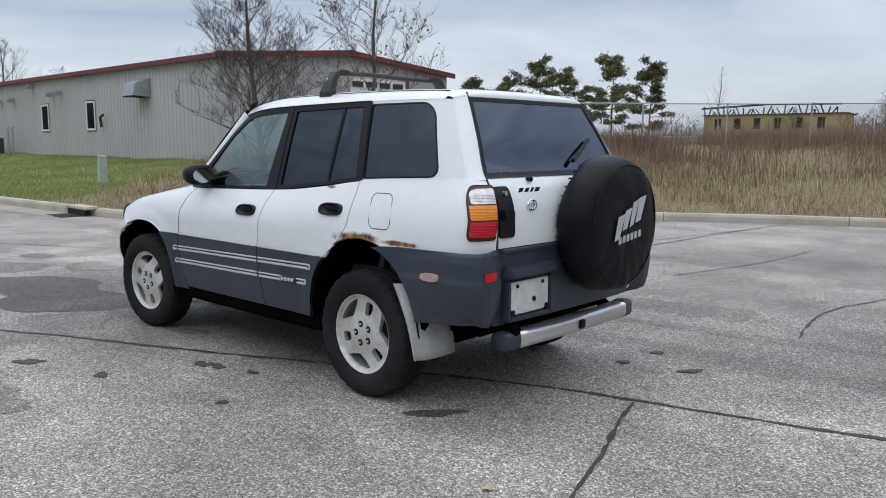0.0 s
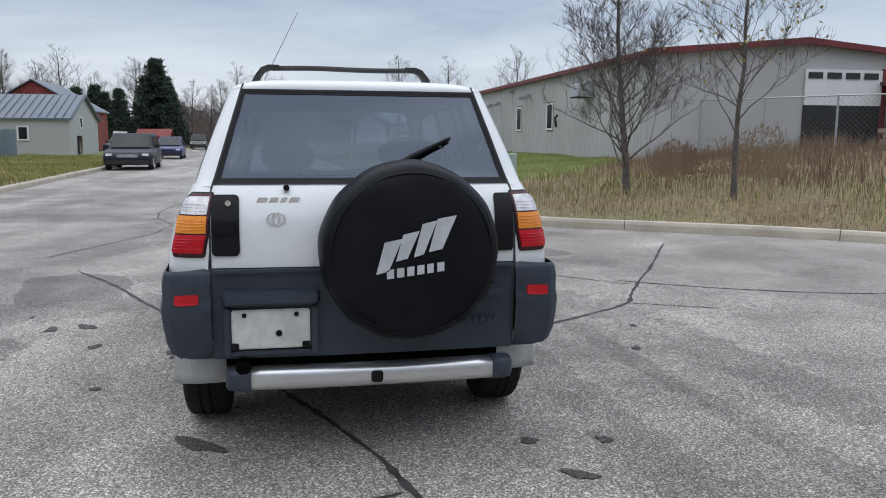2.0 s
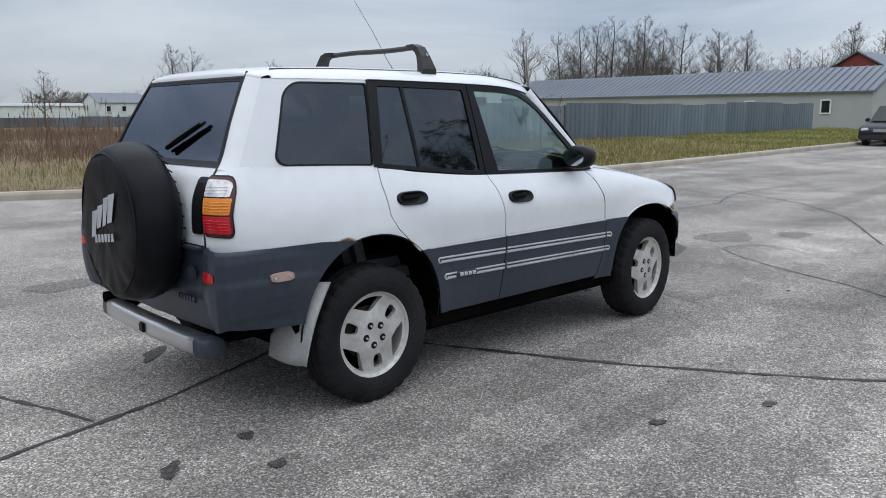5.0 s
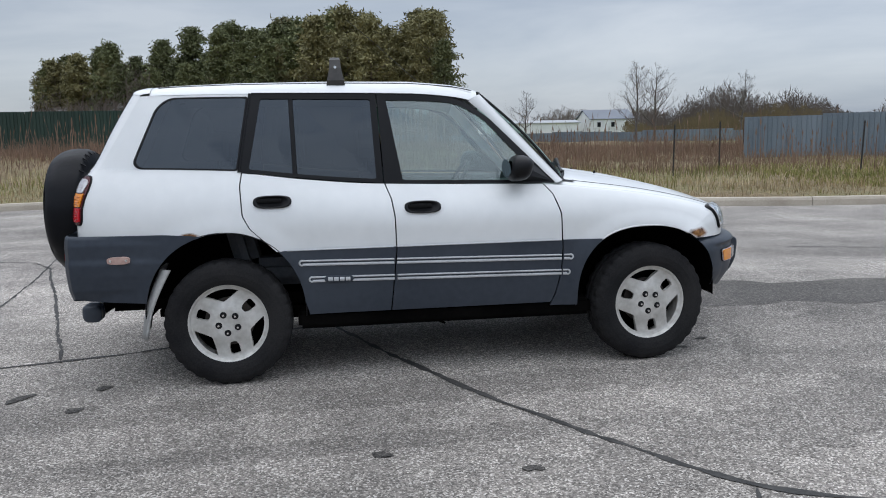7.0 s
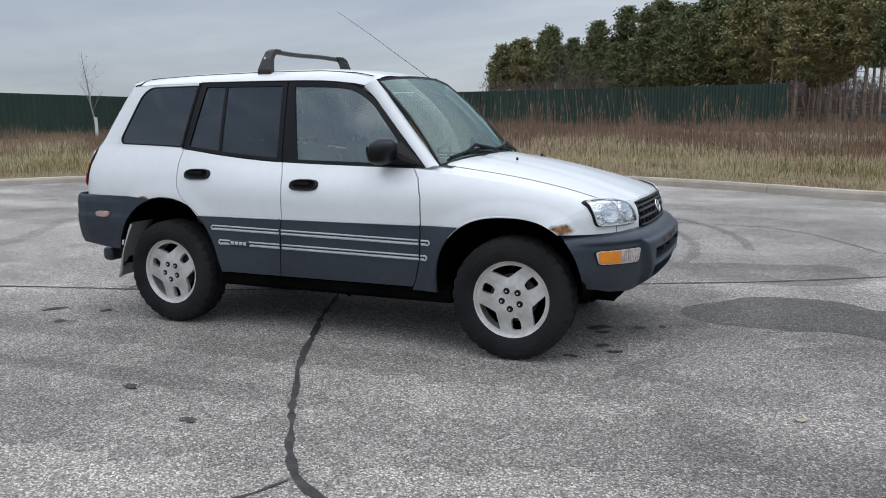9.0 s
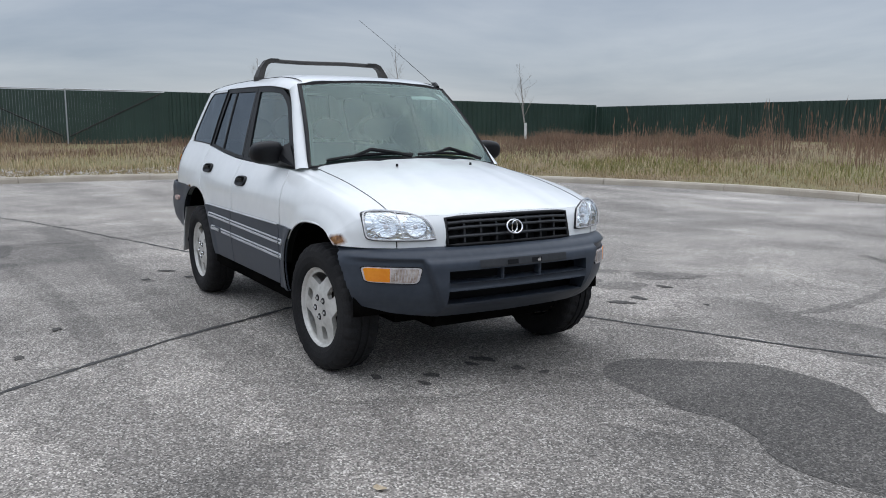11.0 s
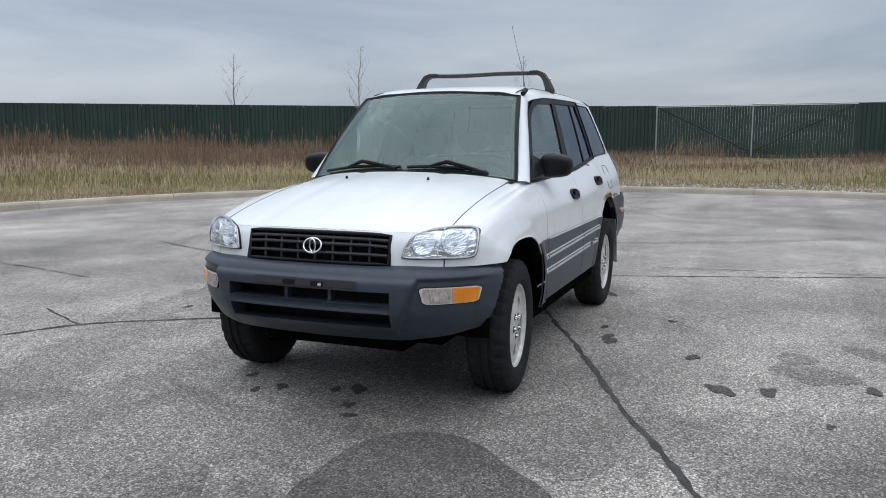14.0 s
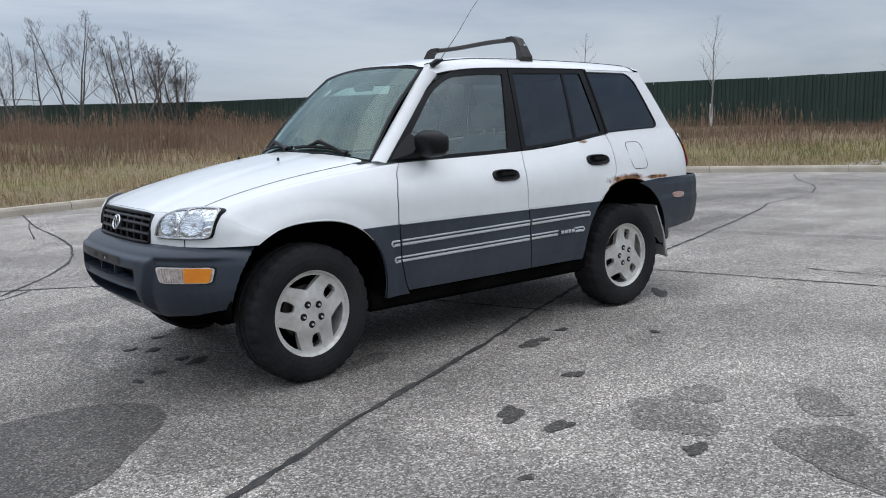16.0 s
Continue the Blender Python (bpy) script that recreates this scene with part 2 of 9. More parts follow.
M_pole = material("weathered_pole_wood", (0.17, 0.14, 0.11), (0.27, 0.23, 0.19), 2, 0.9)
M_yellow = material("yellow_marker_plastic", (0.62, 0.5, 0.02), (0.7, 0.58, 0.05), 4, 0.5)
M_ac = material("grey_green_enamel", (0.06, 0.08, 0.075), (0.1, 0.12, 0.11), 4, 0.5)


# ---- mesh helpers ----
def mesh_of(name, verts, faces, mat=None, smooth=False):
    me = bpy.data.meshes.new(name)
    me.from_pydata([tuple(v) for v in verts], [], faces)
    if mat:
        me.materials.append(mat)
    if smooth:
        me.polygons.foreach_set("use_smooth", [True] * len(me.polygons))
    me.update()
    return me


def part(name, data, mat=None, parent=None, label="", smooth=False):
    """Links a bmesh or a (verts, faces) pair as one mesh object under a thing or under a part."""
    if isinstance(data, tuple):
        me = mesh_of(name, data[0], data[1], mat, smooth)
    elif isinstance(data, bpy.types.Mesh):
        me = data
    else:
        me = bpy.data.meshes.new(name)
        data.to_mesh(me)
        data.free()
        if mat:
            me.materials.append(mat)
        if smooth:
            me.polygons.foreach_set("use_smooth", [True] * len(me.polygons))
    ob = new(name, me)
    if parent:
        ob.parent = parent
    if label:
        tagged(ob, label)
    return ob


def thing(name, m=None, label="", category="", group="", kind=""):
    ob = new(name)
    ob.empty_display_size = 0.2
    if m is not None:
        ob.matrix_world = m
    return tagged(ob, label, category, group, kind)


def box_bm(x0, x1, y0, y1, z0, z1, bevel=0.0, bm=None):
    bm2 = bmesh.new()
    bmesh.ops.create_cube(bm2, size=1, matrix=Matrix.Translation(((x0 + x1) / 2, (y0 + y1) / 2, (z0 + z1) / 2)) @ Matrix.Diagonal((x1 - x0, y1 - y0, z1 - z0, 1)))
    if bevel:
        bmesh.ops.bevel(bm2, geom=bm2.edges[:], offset=bevel, segments=2, affect="EDGES")
    if bm is None:
        return bm2
    me = bpy.data.meshes.new("tmp")
    bm2.to_mesh(me)
    bm2.free()
    bm.from_mesh(me)
    bpy.data.meshes.remove(me)
    return bm


def join(*bms):
    out = bmesh.new()
    for b in bms:
        me = bpy.data.meshes.new("tmp")
        b.to_mesh(me)
        b.free()
        out.from_mesh(me)
        bpy.data.meshes.remove(me)
    return out


def moved(bm, m):
    bmesh.ops.transform(bm, matrix=m, verts=bm.verts)
    return bm


def cyl_bm(r1, r2, depth, seg=16, m=None, caps=True):
    bm = bmesh.new()
    bmesh.ops.create_cone(bm, cap_ends=caps, segments=seg, radius1=r1, radius2=r2, depth=depth)
    return moved(bm, m) if m is not None else bm


def tube(points, radii, sides=6, closed=False):
    """Vertices and faces of a tube along points; radii one number or one a point."""
    P = [Vector(p) for p in points]
    n = len(P)
    R = radii if hasattr(radii, "__len__") else [radii] * n
    verts, faces, up = [], [], Vector((0.13, 0.31, 0.94))
    for i, p in enumerate(P):
        a, b = P[(i - 1) % n] if (closed or i) else p, P[(i + 1) % n] if (closed or i < n - 1) else p
        d = (b - a).normalized() if (b - a).length > 1e-9 else Vector((0, 0, 1))
        if abs(d.dot(up)) > 0.95:
            up = Vector((0.9, 0.2, 0.1)) if abs(d.x) < 0.8 else Vector((0, 1, 0.2))
        s = d.cross(up).normalized()
        t = s.cross(d)
        up = t
        for k in range(sides):
            w = 2 * math.pi * k / sides
            verts.append(p + (s * math.cos(w) + t * math.sin(w)) * R[i])
    m = n if closed else n - 1
    for i in range(m):
        for k in range(sides):
            a, b = i * sides + k, i * sides + (k + 1) % sides
            c, d = ((i + 1) % n) * sides + (k + 1) % sides, ((i + 1) % n) * sides + k
            faces.append((a, b, c, d))
    if not closed:
        faces.append(tuple(range(sides))[::-1])
        faces.append(tuple((n - 1) * sides + k for k in range(sides)))
    return verts, faces


def merged(pairs):
    V, F = [], []
    for v, f in pairs:
        o = len(V)
        V.extend(v)
        F.extend(tuple(i + o for i in q) for q in f)
    return V, F


# ---- plan: the turning circle and the road that leaves it ----
CX, CY, CR = -4.5, 0.3, 11.7


def smooth_line(pts, rounds=3):
    for _ in range(rounds):
        q = [pts[0]]
        for a, b in zip(pts, pts[1:]):
            q += [(0.75 * a[0] + 0.25 * b[0], 0.75 * a[1] + 0.25 * b[1]), (0.25 * a[0] + 0.75 * b[0], 0.25 * a[1] + 0.75 * b[1])]
        q.append(pts[-1])
        pts = q
    return pts


def resample(pts, step):
    P = np.array(pts, float)
    s = np.r_[0, np.cumsum(np.hypot(*np.diff(P, axis=0).T))]
    n = max(int(s[-1] / step), 2)
    u = np.linspace(0, s[-1], n + 1)
    return np.stack([np.interp(u, s, P[:, 0]), np.interp(u, s, P[:, 1])], 1)


def road_right(x):
    return -2.55 + 0.047 * (x - 12)


def road_left(x):
    return 7.0 + 0.058 * (x - 11)


arc = [(CX + CR * math.cos(radians(a)), CY + CR * math.sin(radians(a))) for a in range(-31, -315, -4)]
curb_line = [(320, road_right(320)), (60, road_right(60)), (14, road_right(14)), (9.2, road_right(9.2)), (7.0, -3.2)] + arc + \
            [(5.6, 8.0), (8.2, 7.15), (12, road_left(12)), (60, road_left(60)), (320, road_left(320))]
CURB = resample(smooth_line(curb_line, 3), 0.3)


def curb_distance(X, Y):
    """Signed distance to the kerb's road side: positive on the verge. Also the nearest point and the way out."""
    A, B = CURB[:-1], CURB[1:]
    D = B - A
    L2 = (D**2).sum(1)
    out = np.empty(X.shape)
    nx, ny = np.empty(X.shape), np.empty(X.shape)
    flat = np.stack([X.ravel(), Y.ravel()], 1)
    dist, sign, nxx, nyy = np.empty(len(flat)), np.empty(len(flat)), np.empty(len(flat)), np.empty(len(flat))
    for i in range(0, len(flat), 4000):
        P = flat[i:i + 4000]
        t = (((P[:, None] - A) * D).sum(2) / L2).clip(0, 1)
        C = A + t[..., None] * D
        d2 = ((P[:, None] - C) ** 2).sum(2)
        k = d2.argmin(1)
        r = np.arange(len(P))
        c = C[r, k]
        cross = D[k, 0] * (P[:, 1] - A[k, 1]) - D[k, 1] * (P[:, 0] - A[k, 0])
        s = np.where(cross > 0, 1.0, -1.0)
        dist[i:i + 4000] = np.sqrt(d2[r, k])
        sign[i:i + 4000] = s
        tl = D[k] / np.sqrt(L2[k])[:, None]
        nxx[i:i + 4000], nyy[i:i + 4000] = -tl[:, 1], tl[:, 0]
    return (dist * sign).reshape(X.shape), nxx.reshape(X.shape), nyy.reshape(X.shape)


RISE_A = [-180, -150, -110, -75, -40, -15, -6, 0, 8, 14, 30, 50, 75, 100, 150, 180]
RISE_Z = [0.75, 0.95, 1.05, 1.2, 1.0, 0.9, 0.7, 0.4, 0.3, 0.3, 0.38, 0.15, 0.45, 0.7, 0.6, 0.75]


def verge_height(X, Y, D):
    ang = np.degrees(np.arctan2(Y - CY, X - CX))
    top = np.interp(ang, RISE_A, RISE_Z)
    u = ((D - 0.6) / 19).clip(0, 1)
    lumps = 0.05 * np.sin(X * 0.9 + 0.4 * Y) * np.sin(Y * 0.7 - 0.2 * X) * (D / 4).clip(0, 1)
    return 0.135 + top * u * u * (3 - 2 * u) + np.where(D < 60, lumps, 0)


def ground_z(x, y):
    d, _, _ = curb_distance(np.array([float(x)]), np.array([float(y)]))
    return float(verge_height(np.array([float(x)]), np.array([float(y)]), d)[0]) if d[0] > 0 else 0.0


# ---- ground, road, kerb ----
def axis_lines(lo, hi, step, far):
    mid = list(np.arange(lo, hi + 0.01, step))
    a, b, s = [lo], [hi], step
    while a[-1] > -far:
        s *= 1.16
        a.append(a[-1] - s)
    s = step
    while b[-1] < far:
        s *= 1.16
        b.append(b[-1] + s)
    return np.array(a[:0:-1] + mid + b[1:])


def build_ground():
    xs, ys = axis_lines(-34, 62, 0.55, 2200), axis_lines(-30, 34, 0.55, 2200)
    X, Y = np.meshgrid(xs, ys, indexing="ij")
    D, NX, NY = curb_distance(X, Y)
    near = np.abs(D - 0.1) < 0.28
    X2, Y2 = np.where(near, X + NX * (0.1 - D), X), np.where(near, Y + NY * (0.1 - D), Y)
    D2 = np.where(near, 0.1, D)
    Z = np.where(D2 < 0.05, -1.2, verge_height(X2, Y2, D2))
    nx, ny = X.shape
    verts = np.stack([X2.ravel(), Y2.ravel(), Z.ravel()], 1)
    faces = []
    inside = D2 < 0.05
    for i in range(nx - 1):
        for j in range(ny - 1):
            if inside[i:i + 2, j:j + 2].all():
                continue
            a = i * ny + j
            faces.append((a, a + ny, a + ny + 1, a + 1))
    m = bpy.data.materials.new("verge_soil_and_grass")
    m.use_nodes = True
    nt = m.node_tree
    L = nt.links.new
    b = nt.nodes["Principled BSDF"]
    b.inputs["Roughness"].default_value = 0.95
    co = nt.nodes.new("ShaderNodeTexCoord")

    def noise_node(scale, detail=5.0):
        n = nt.nodes.new("ShaderNodeTexNoise")
        n.inputs["Scale"].default_value, n.inputs["Detail"].default_value = scale, detail
        L(co.outputs["Object"], n.inputs["Vector"])
        return n

    def ramp(src, lo, hi, c1, c2):
        r = nt.nodes.new("ShaderNodeValToRGB")
        r.color_ramp.elements[0].position, r.color_ramp.elements[1].position = lo, hi
        r.color_ramp.elements[0].color, r.color_ramp.elements[1].color = (*c1, 1), (*c2, 1)
        L(src.outputs["Fac"], r.inputs["Fac"])
        return r

    dry = ramp(noise_node(9), 0.3, 0.7, (0.11, 0.078, 0.042), (0.30, 0.225, 0.125))
    green = ramp(noise_node(6), 0.3, 0.7, (0.13, 0.17, 0.045), (0.26, 0.29, 0.10))
    patches = nt.nodes.new("ShaderNodeMapRange")
    patches.inputs["From Min"].default_value, patches.inputs["From Max"].default_value = 0.46, 0.58
    L(noise_node(0.22).outputs["Fac"], patches.inputs["Value"])
    at = nt.nodes.new("ShaderNodeVertexColor")
    at.layer_name = "mown"
    mx = nt.nodes.new("ShaderNodeMath")
    mx.operation = "MAXIMUM"
    pm = nt.nodes.new("ShaderNodeMath")
    pm.operation = "MULTIPLY"
    pm.inputs[1].default_value = 0.3
    L(patches.outputs["Result"], pm.inputs[0])
    L(at.outputs["Color"], mx.inputs[0])
    L(pm.outputs[0], mx.inputs[1])
    mix = nt.nodes.new("ShaderNodeMix")
    mix.data_type = "RGBA"
    L(mx.outputs[0], mix.inputs["Factor"])
    L(dry.outputs["Color"], mix.inputs["A"])
    L(green.outputs["Color"], mix.inputs["B"])
    L(mix.outputs["Result"], b.inputs["Base Color"])
    bp = nt.nodes.new("ShaderNodeBump")
    bp.inputs["Strength"].default_value, bp.inputs["Distance"].default_value = 0.8, 0.05
    L(noise_node(28).outputs["Fac"], bp.inputs["Height"])
    L(bp.outputs["Normal"], b.inputs["Normal"])
    me = mesh_of("ground", verts, faces, m, True)
    # mown lawn beside the road, a property of the plot
    col = me.color_attributes.new("mown", "FLOAT_COLOR", "POINT")
    vx, vy = verts[:, 0], verts[:, 1]
    lawn = ((vx - 12.5) / 4).clip(0, 1) * ((-vy - 2.0) / 1.5).clip(0, 1) * (vx < 90) * ((vx + vy - 9.5) / 2).clip(0, 1) + 0.75 * ((vx - 24) / 8).clip(0, 1) * (vy > 8.5) * (vx < 120)
    lawn = lawn.clip(0, 1)
    col.data.foreach_set("color", np.stack([lawn, lawn, lawn, np.ones_like(lawn)], 1).ravel().astype(np.float32))
    return tagged(new("ground", me), "rough verge of dry grass, with a mown green lawn", "ground", kind="structure")


ground = build_ground()


def build_road():
    """The asphalt: strips across from kerb to kerb."""
    inner = [tuple(p) for p in CURB]
    bm = bmesh.new()
    vs = [bm.verts.new((x, y, 0)) for x, y in inner]
    f = bm.faces.new(vs)
    f.normal_update()
    if f.normal.z < 0:
        f.normal_flip()
    bmesh.ops.triangulate(bm, faces=bm.faces[:])
    ob = part("road", bm, M_asphalt)
    return tagged(ob, "grey weathered asphalt turning circle and road", "road", kind="structure")


road = build_road()


def build_kerb():
    """Concrete kerb stones of about three metres, each with a rounded top."""
    section = [(0.0, -0.05), (0.012, 0.10), (0.035, 0.142), (0.075, 0.152), (0.165, 0.15), (0.175, 0.135), (0.175, -0.05)]
    top = thing("kerb", label="pale worn concrete kerb round the asphalt", category="kerb", kind="structure")
    n = 10
    length = len(CURB) - 1
    rng = random.Random(4)
    k = 0
    while k < length:
        e = min(k + n, length)
        P = CURB[k:e + 1]
        if P[0][0] > 130 and P[-1][0] > 130:
            k = e
            continue
        T = np.gradient(P, axis=0) if len(P) > 1 else None
        T /= np.hypot(T[:, 0], T[:, 1])[:, None]
        P = P.copy()
        P[0] += T[0] * 0.006
        P[-1] -= T[-1] * 0.006
        dz = rng.uniform(-0.008, 0.006)
        V, F = [], []
        for p, t in zip(P, T):
            nrm = (-t[1], t[0])
            for o, z in section:
                V.append((p[0] + nrm[0] * o, p[1] + nrm[1] * o, z + dz))
        m = len(section)
        for i in range(len(P) - 1):
            for j in range(m - 1):
                a = i * m + j
                F.append((a, a + 1, a + m + 1, a + m))
        F.append(tuple(range(m)))
        F.append(tuple((len(P) - 1) * m + j for j in range(m))[::-1])
        part("kerb_stone", (V, F), M_curb, top)
        k = e
    return top


kerb = build_kerb()


def build_gutter():
    """The flat concrete gutter along the road's south kerb, in slabs."""
    top = thing("gutter", label="tan concrete gutter along the kerb", category="gutter", kind="structure")
    P = np.array([p for p in CURB if 10.5 < p[0] < 120 and p[1] < 4.5 and p[1] < road_right(p[0]) + 1.0])
    if P[0][0] > P[-1][0]:
        P = P[::-1]
    for k in range(0, len(P) - 1, 8):
        Q = P[k:k + 9]
        if len(Q) < 2:
            continue
        T = np.gradient(Q, axis=0)
        T /= np.hypot(T[:, 0], T[:, 1])[:, None]
        V = []
        for (x, y), (tx, ty) in zip(Q + T * 0.004, T):
            V += [(x + ty * 0.01, y - tx * 0.01, 0.009), (x - ty * 0.55, y + tx * 0.55, 0.006), (x - ty * 0.56, y + tx * 0.56, -0.02)]
        part("gutter_slab", (V, [(i * 3 + j, i * 3 + 3 + j, i * 3 + 4 + j, i * 3 + 1 + j) for i in range(len(Q) - 1) for j in range(2)]), M_gutter, top)
    return top


gutter = build_gutter()


# ---- marks on the asphalt ----
def ribbon(name, pts, width, label, seed=0, z=0.004, mat=None):
    """A tarred crack: a thin uneven band that follows the asphalt."""
    rng = random.Random(seed)
    P = resample(smooth_line(pts, 1), 0.07)
    T = np.gradient(P, axis=0)
    T /= np.hypot(T[:, 0], T[:, 1])[:, None] + 1e-9
    V, F, off = [], [], 0.0
    for i, (p, t) in enumerate(zip(P, T)):
        off = 0.8 * off + rng.uniform(-0.006, 0.006)
        w = width * (rng.uniform(0.55, 1.1) if width > 0.1 else rng.uniform(0.22, 0.95)) * (0.4 if i in (0, len(P) - 1) else 1)
        n = (-t[1], t[0])
        for s in (-1, 1):
            V.append((p[0] + n[0] * (off + s * w / 2), p[1] + n[1] * (off + s * w / 2), z))
    for i in range(len(P) - 1):
        F.append((2 * i, 2 * i + 1, 2 * i + 3, 2 * i + 2)[::-1])
    return tagged(part(name, (V, F), mat or M_crack), label, "crack", kind="structure")


CRACKS = [
    (0.05, [(3.4, 2.5), (2.5, 1.95), (1.86, 1.65), (1.2, 1.33), (0.5, 1.07), (-0.7, 0.48), (-1.3, 0.22), (-2.0, -0.06), (-2.33, -0.14), (-3.4, -0.4), (-6.9, -1.49), (-8.0, -1.95)]),
    (0.04, [(-2.34, -0.1), (-2.42, 0.2), (-2.62, 0.7), (-2.9, 1.6), (-3.3, 2.7), (-3.8, 4.1), (-4.5, 4.4), (-5.7, 4.5), (-6.9, 4.8), (-7.6, 5.2), (-8.4, 5.5)]),
    (0.055, [(-0.72, 0.6), (-0.3, -0.4), (0.1, -1.25), (0.4, -1.75), (0.72, -2.25), (0.95, -2.52), (1.2, -2.63), (1.74, -2.95), (2.6, -3.5), (4.5, -4.6)]),
    (0.03, [(0.93, -2.53), (0.86, -2.7), (0.6, -3.2)]),
    (0.03, [(-2.5, -2.1), (-2.39, -2.6), (-2.33, -3.3), (-2.6, -4.3), (-3.2, -5.6)]),
    (0.025, [(-0.6, -4.0), (-0.95, -5.5), (-1.0, -7.0)]),
    (0.03, [(1.0, -6.6), (0.7, -8.5), (0.55, -9.1)]),
    (0.03, [(4.2, 0.2), (3.66, -0.45), (3.05, -1.85), (2.2, -2.5), (1.76, -2.93)]),
    (0.03, [(0.5, 5.6), (1.3, 5.45), (2.6, 5.3), (3.4, 3.8), (3.7, 3.0)]),
    (0.03, [(-3.3, 1.0), (-3.4, 1.8), (-3.66, 3.6), (-4.1, 5.7), (-4.5, 8.0)]),
    (0.028, [(-5.3, -6.0), (-5.5, -4.7), (-4.95, -3.9), (-4.9, -2.4), (-4.6, -1.0)]),
    (0.028, [(-5.6, -4.8), (-7.8, -4.65), (-9.8, -4.2), (-12.0, -3.0)]),
    (0.045, [(0.35, -10.9), (0.66, -8.4), (0.75, -5.9), (1.07, -4.4), (1.5, -3.55), (2.0, -2.85)]),
    (0.04, [(-8.0, -1.95), (-9.6, -2.1), (-11.3, -2.85), (-12.6, -3.9), (-14.2, -4.8)]),
    (0.035, [(4.5, 3.1), (7.5, 2.0), (9.6, 2.8), (12.5, 2.6)]),
    (0.035, [(5.5, -1.0), (8.4, 0.6), (10.2, 3.5), (10.8, 6.4)]),
    (0.04, [(14.0, -2.2), (14.3, 1.0), (14.1, 4.2), (14.4, 7.0)]),
    (0.04, [(23.0, -1.9), (23.2, 2.6), (23.0, 7.5)]),
]
for k, (w, pts) in enumerate(CRACKS):
    ribbon("asphalt_crack", pts, w, "dark tar-filled crack across the asphalt", k)


def blot(name, x, y, rx, ry, turn, mat, label, seed, z=0.003, rough=0.22):
    rng = random.Random(seed)
    ph = [rng.uniform(0, 6.28) for _ in range(5)]
    V, n = [(x, y, z)], 44
    c, s = math.cos(turn), math.sin(turn)
    for k in range(n):
        a = 2 * math.pi * k / n
        r = 1 + rough * sum(math.sin((i + 2) * a + ph[i]) / (i + 1.5) for i in range(5))
        u, v = rx * r * math.cos(a), ry * r * math.sin(a)
        V.append((x + u * c - v * s, y + u * s + v * c, z))
    F = [(0, 1 + k, 1 + (k + 1) % n) for k in range(n)]
    return tagged(part(name, (V, F), mat), label, "stain", kind="structure")


blot("damp_patch", 2.62, 0.86, 0.62, 0.52, 0.3, M_patch, "broad dark oily patch on the asphalt", 3, 0.0025, 0.16)
blot("damp_patch", 3.45, 0.75, 0.75, 0.5, 0.1, M_patch, "broad dark oily patch on the asphalt", 8, 0.0032, 0.2)
for k, (x, y, rx, ry, tu) in enumerate([(0.32, 2.27, 0.24, 0.17, 0.7), (-0.28, 2.62, 0.17, 0.12, 0.6), (0.81, 0.70, 0.17, 0.07, 0.3), (2.05, 0.36, 0.13, 0.09, 0.4),
                                        (0.0, 2.2, 0.15, 0.1, 0.5), (2.12, 2.07, 0.1, 0.08, 0), (4.9, 0.5, 0.5, 0.25, 0.1), (5.6, 0.0, 0.3, 0.16, 0.3),
                                        (0.2, 2.95, 0.3, 0.2, 0.9), (-1.4, 3.2, 0.35, 0.2, 0.4), (-4.4, -2.2, 0.5, 0.22, 0.2)]):
    blot("faint_stain", x, y, rx, ry, tu, M_faint, "faint dark stain soaked into the asphalt", 20 + k, 0.0018 + 0.0001 * k)
for k, (x, y, rx, ry, tu) in enumerate([(-1.68, 0.75, 0.13, 0.06, 0.9), (-0.02, 1.09, 0.07, 0.04, 0.2), (0.81, 1.81, 0.10, 0.05, 0.5), (0.76, 2.04, 0.07, 0.045, 0.3),
                                        (0.2, 1.62, 0.055, 0.04, 0), (-0.12, 1.05, 0.08, 0.035, 0), (1.51, 0.05, 0.07, 0.045, 0.4), (1.56, -0.06, 0.04, 0.03, 0),
                                        (1.75, 0.12, 0.045, 0.03, 0), (1.88, 0.2, 0.03, 0.03, 0), (1.62, -0.35, 0.05, 0.03, 0.2), (1.5, -0.62, 0.04, 0.03, 0),
                                        (1.72, -0.45, 0.04, 0.025, 0), (-0.4, 0.98, 0.04, 0.03, 0), (-0.75, 1.4, 0.03, 0.03, 0), (1.2, 2.3, 0.03, 0.02, 0), (0.55, 2.55, 0.06, 0.04, 0.3),
                                        (-1.9, -0.75, 0.05, 0.03, 0.4), (-1.95, -1.1, 0.05, 0.03, 0.2), (-2.3, -0.85, 0.07, 0.04, 0.8), (0.15, -2.2, 0.04, 0.03, 0), (-0.45, -1.95, 0.04, 0.03, 0)]):
    blot("oil_spot", x, y, rx, ry, tu, M_stain, "small black oil spot on the asphalt", 60 + k, 0.0036 + 0.0001 * k, 0.3)

for k, (x, y, rx, ry, tu) in enumerate([(3.3, -0.9, 1.7, 1.0, 0.5), (2.3, 2.3, 1.0, 0.5, 0.4), (4.6, -2.2, 1.1, 0.7, 0.9)]):
    blot("worn_area", x, y, rx, ry, tu, M_worn_dark, "smooth worn area of the asphalt", 140 + k, 0.0004 + 0.0001 * k, 0.3)

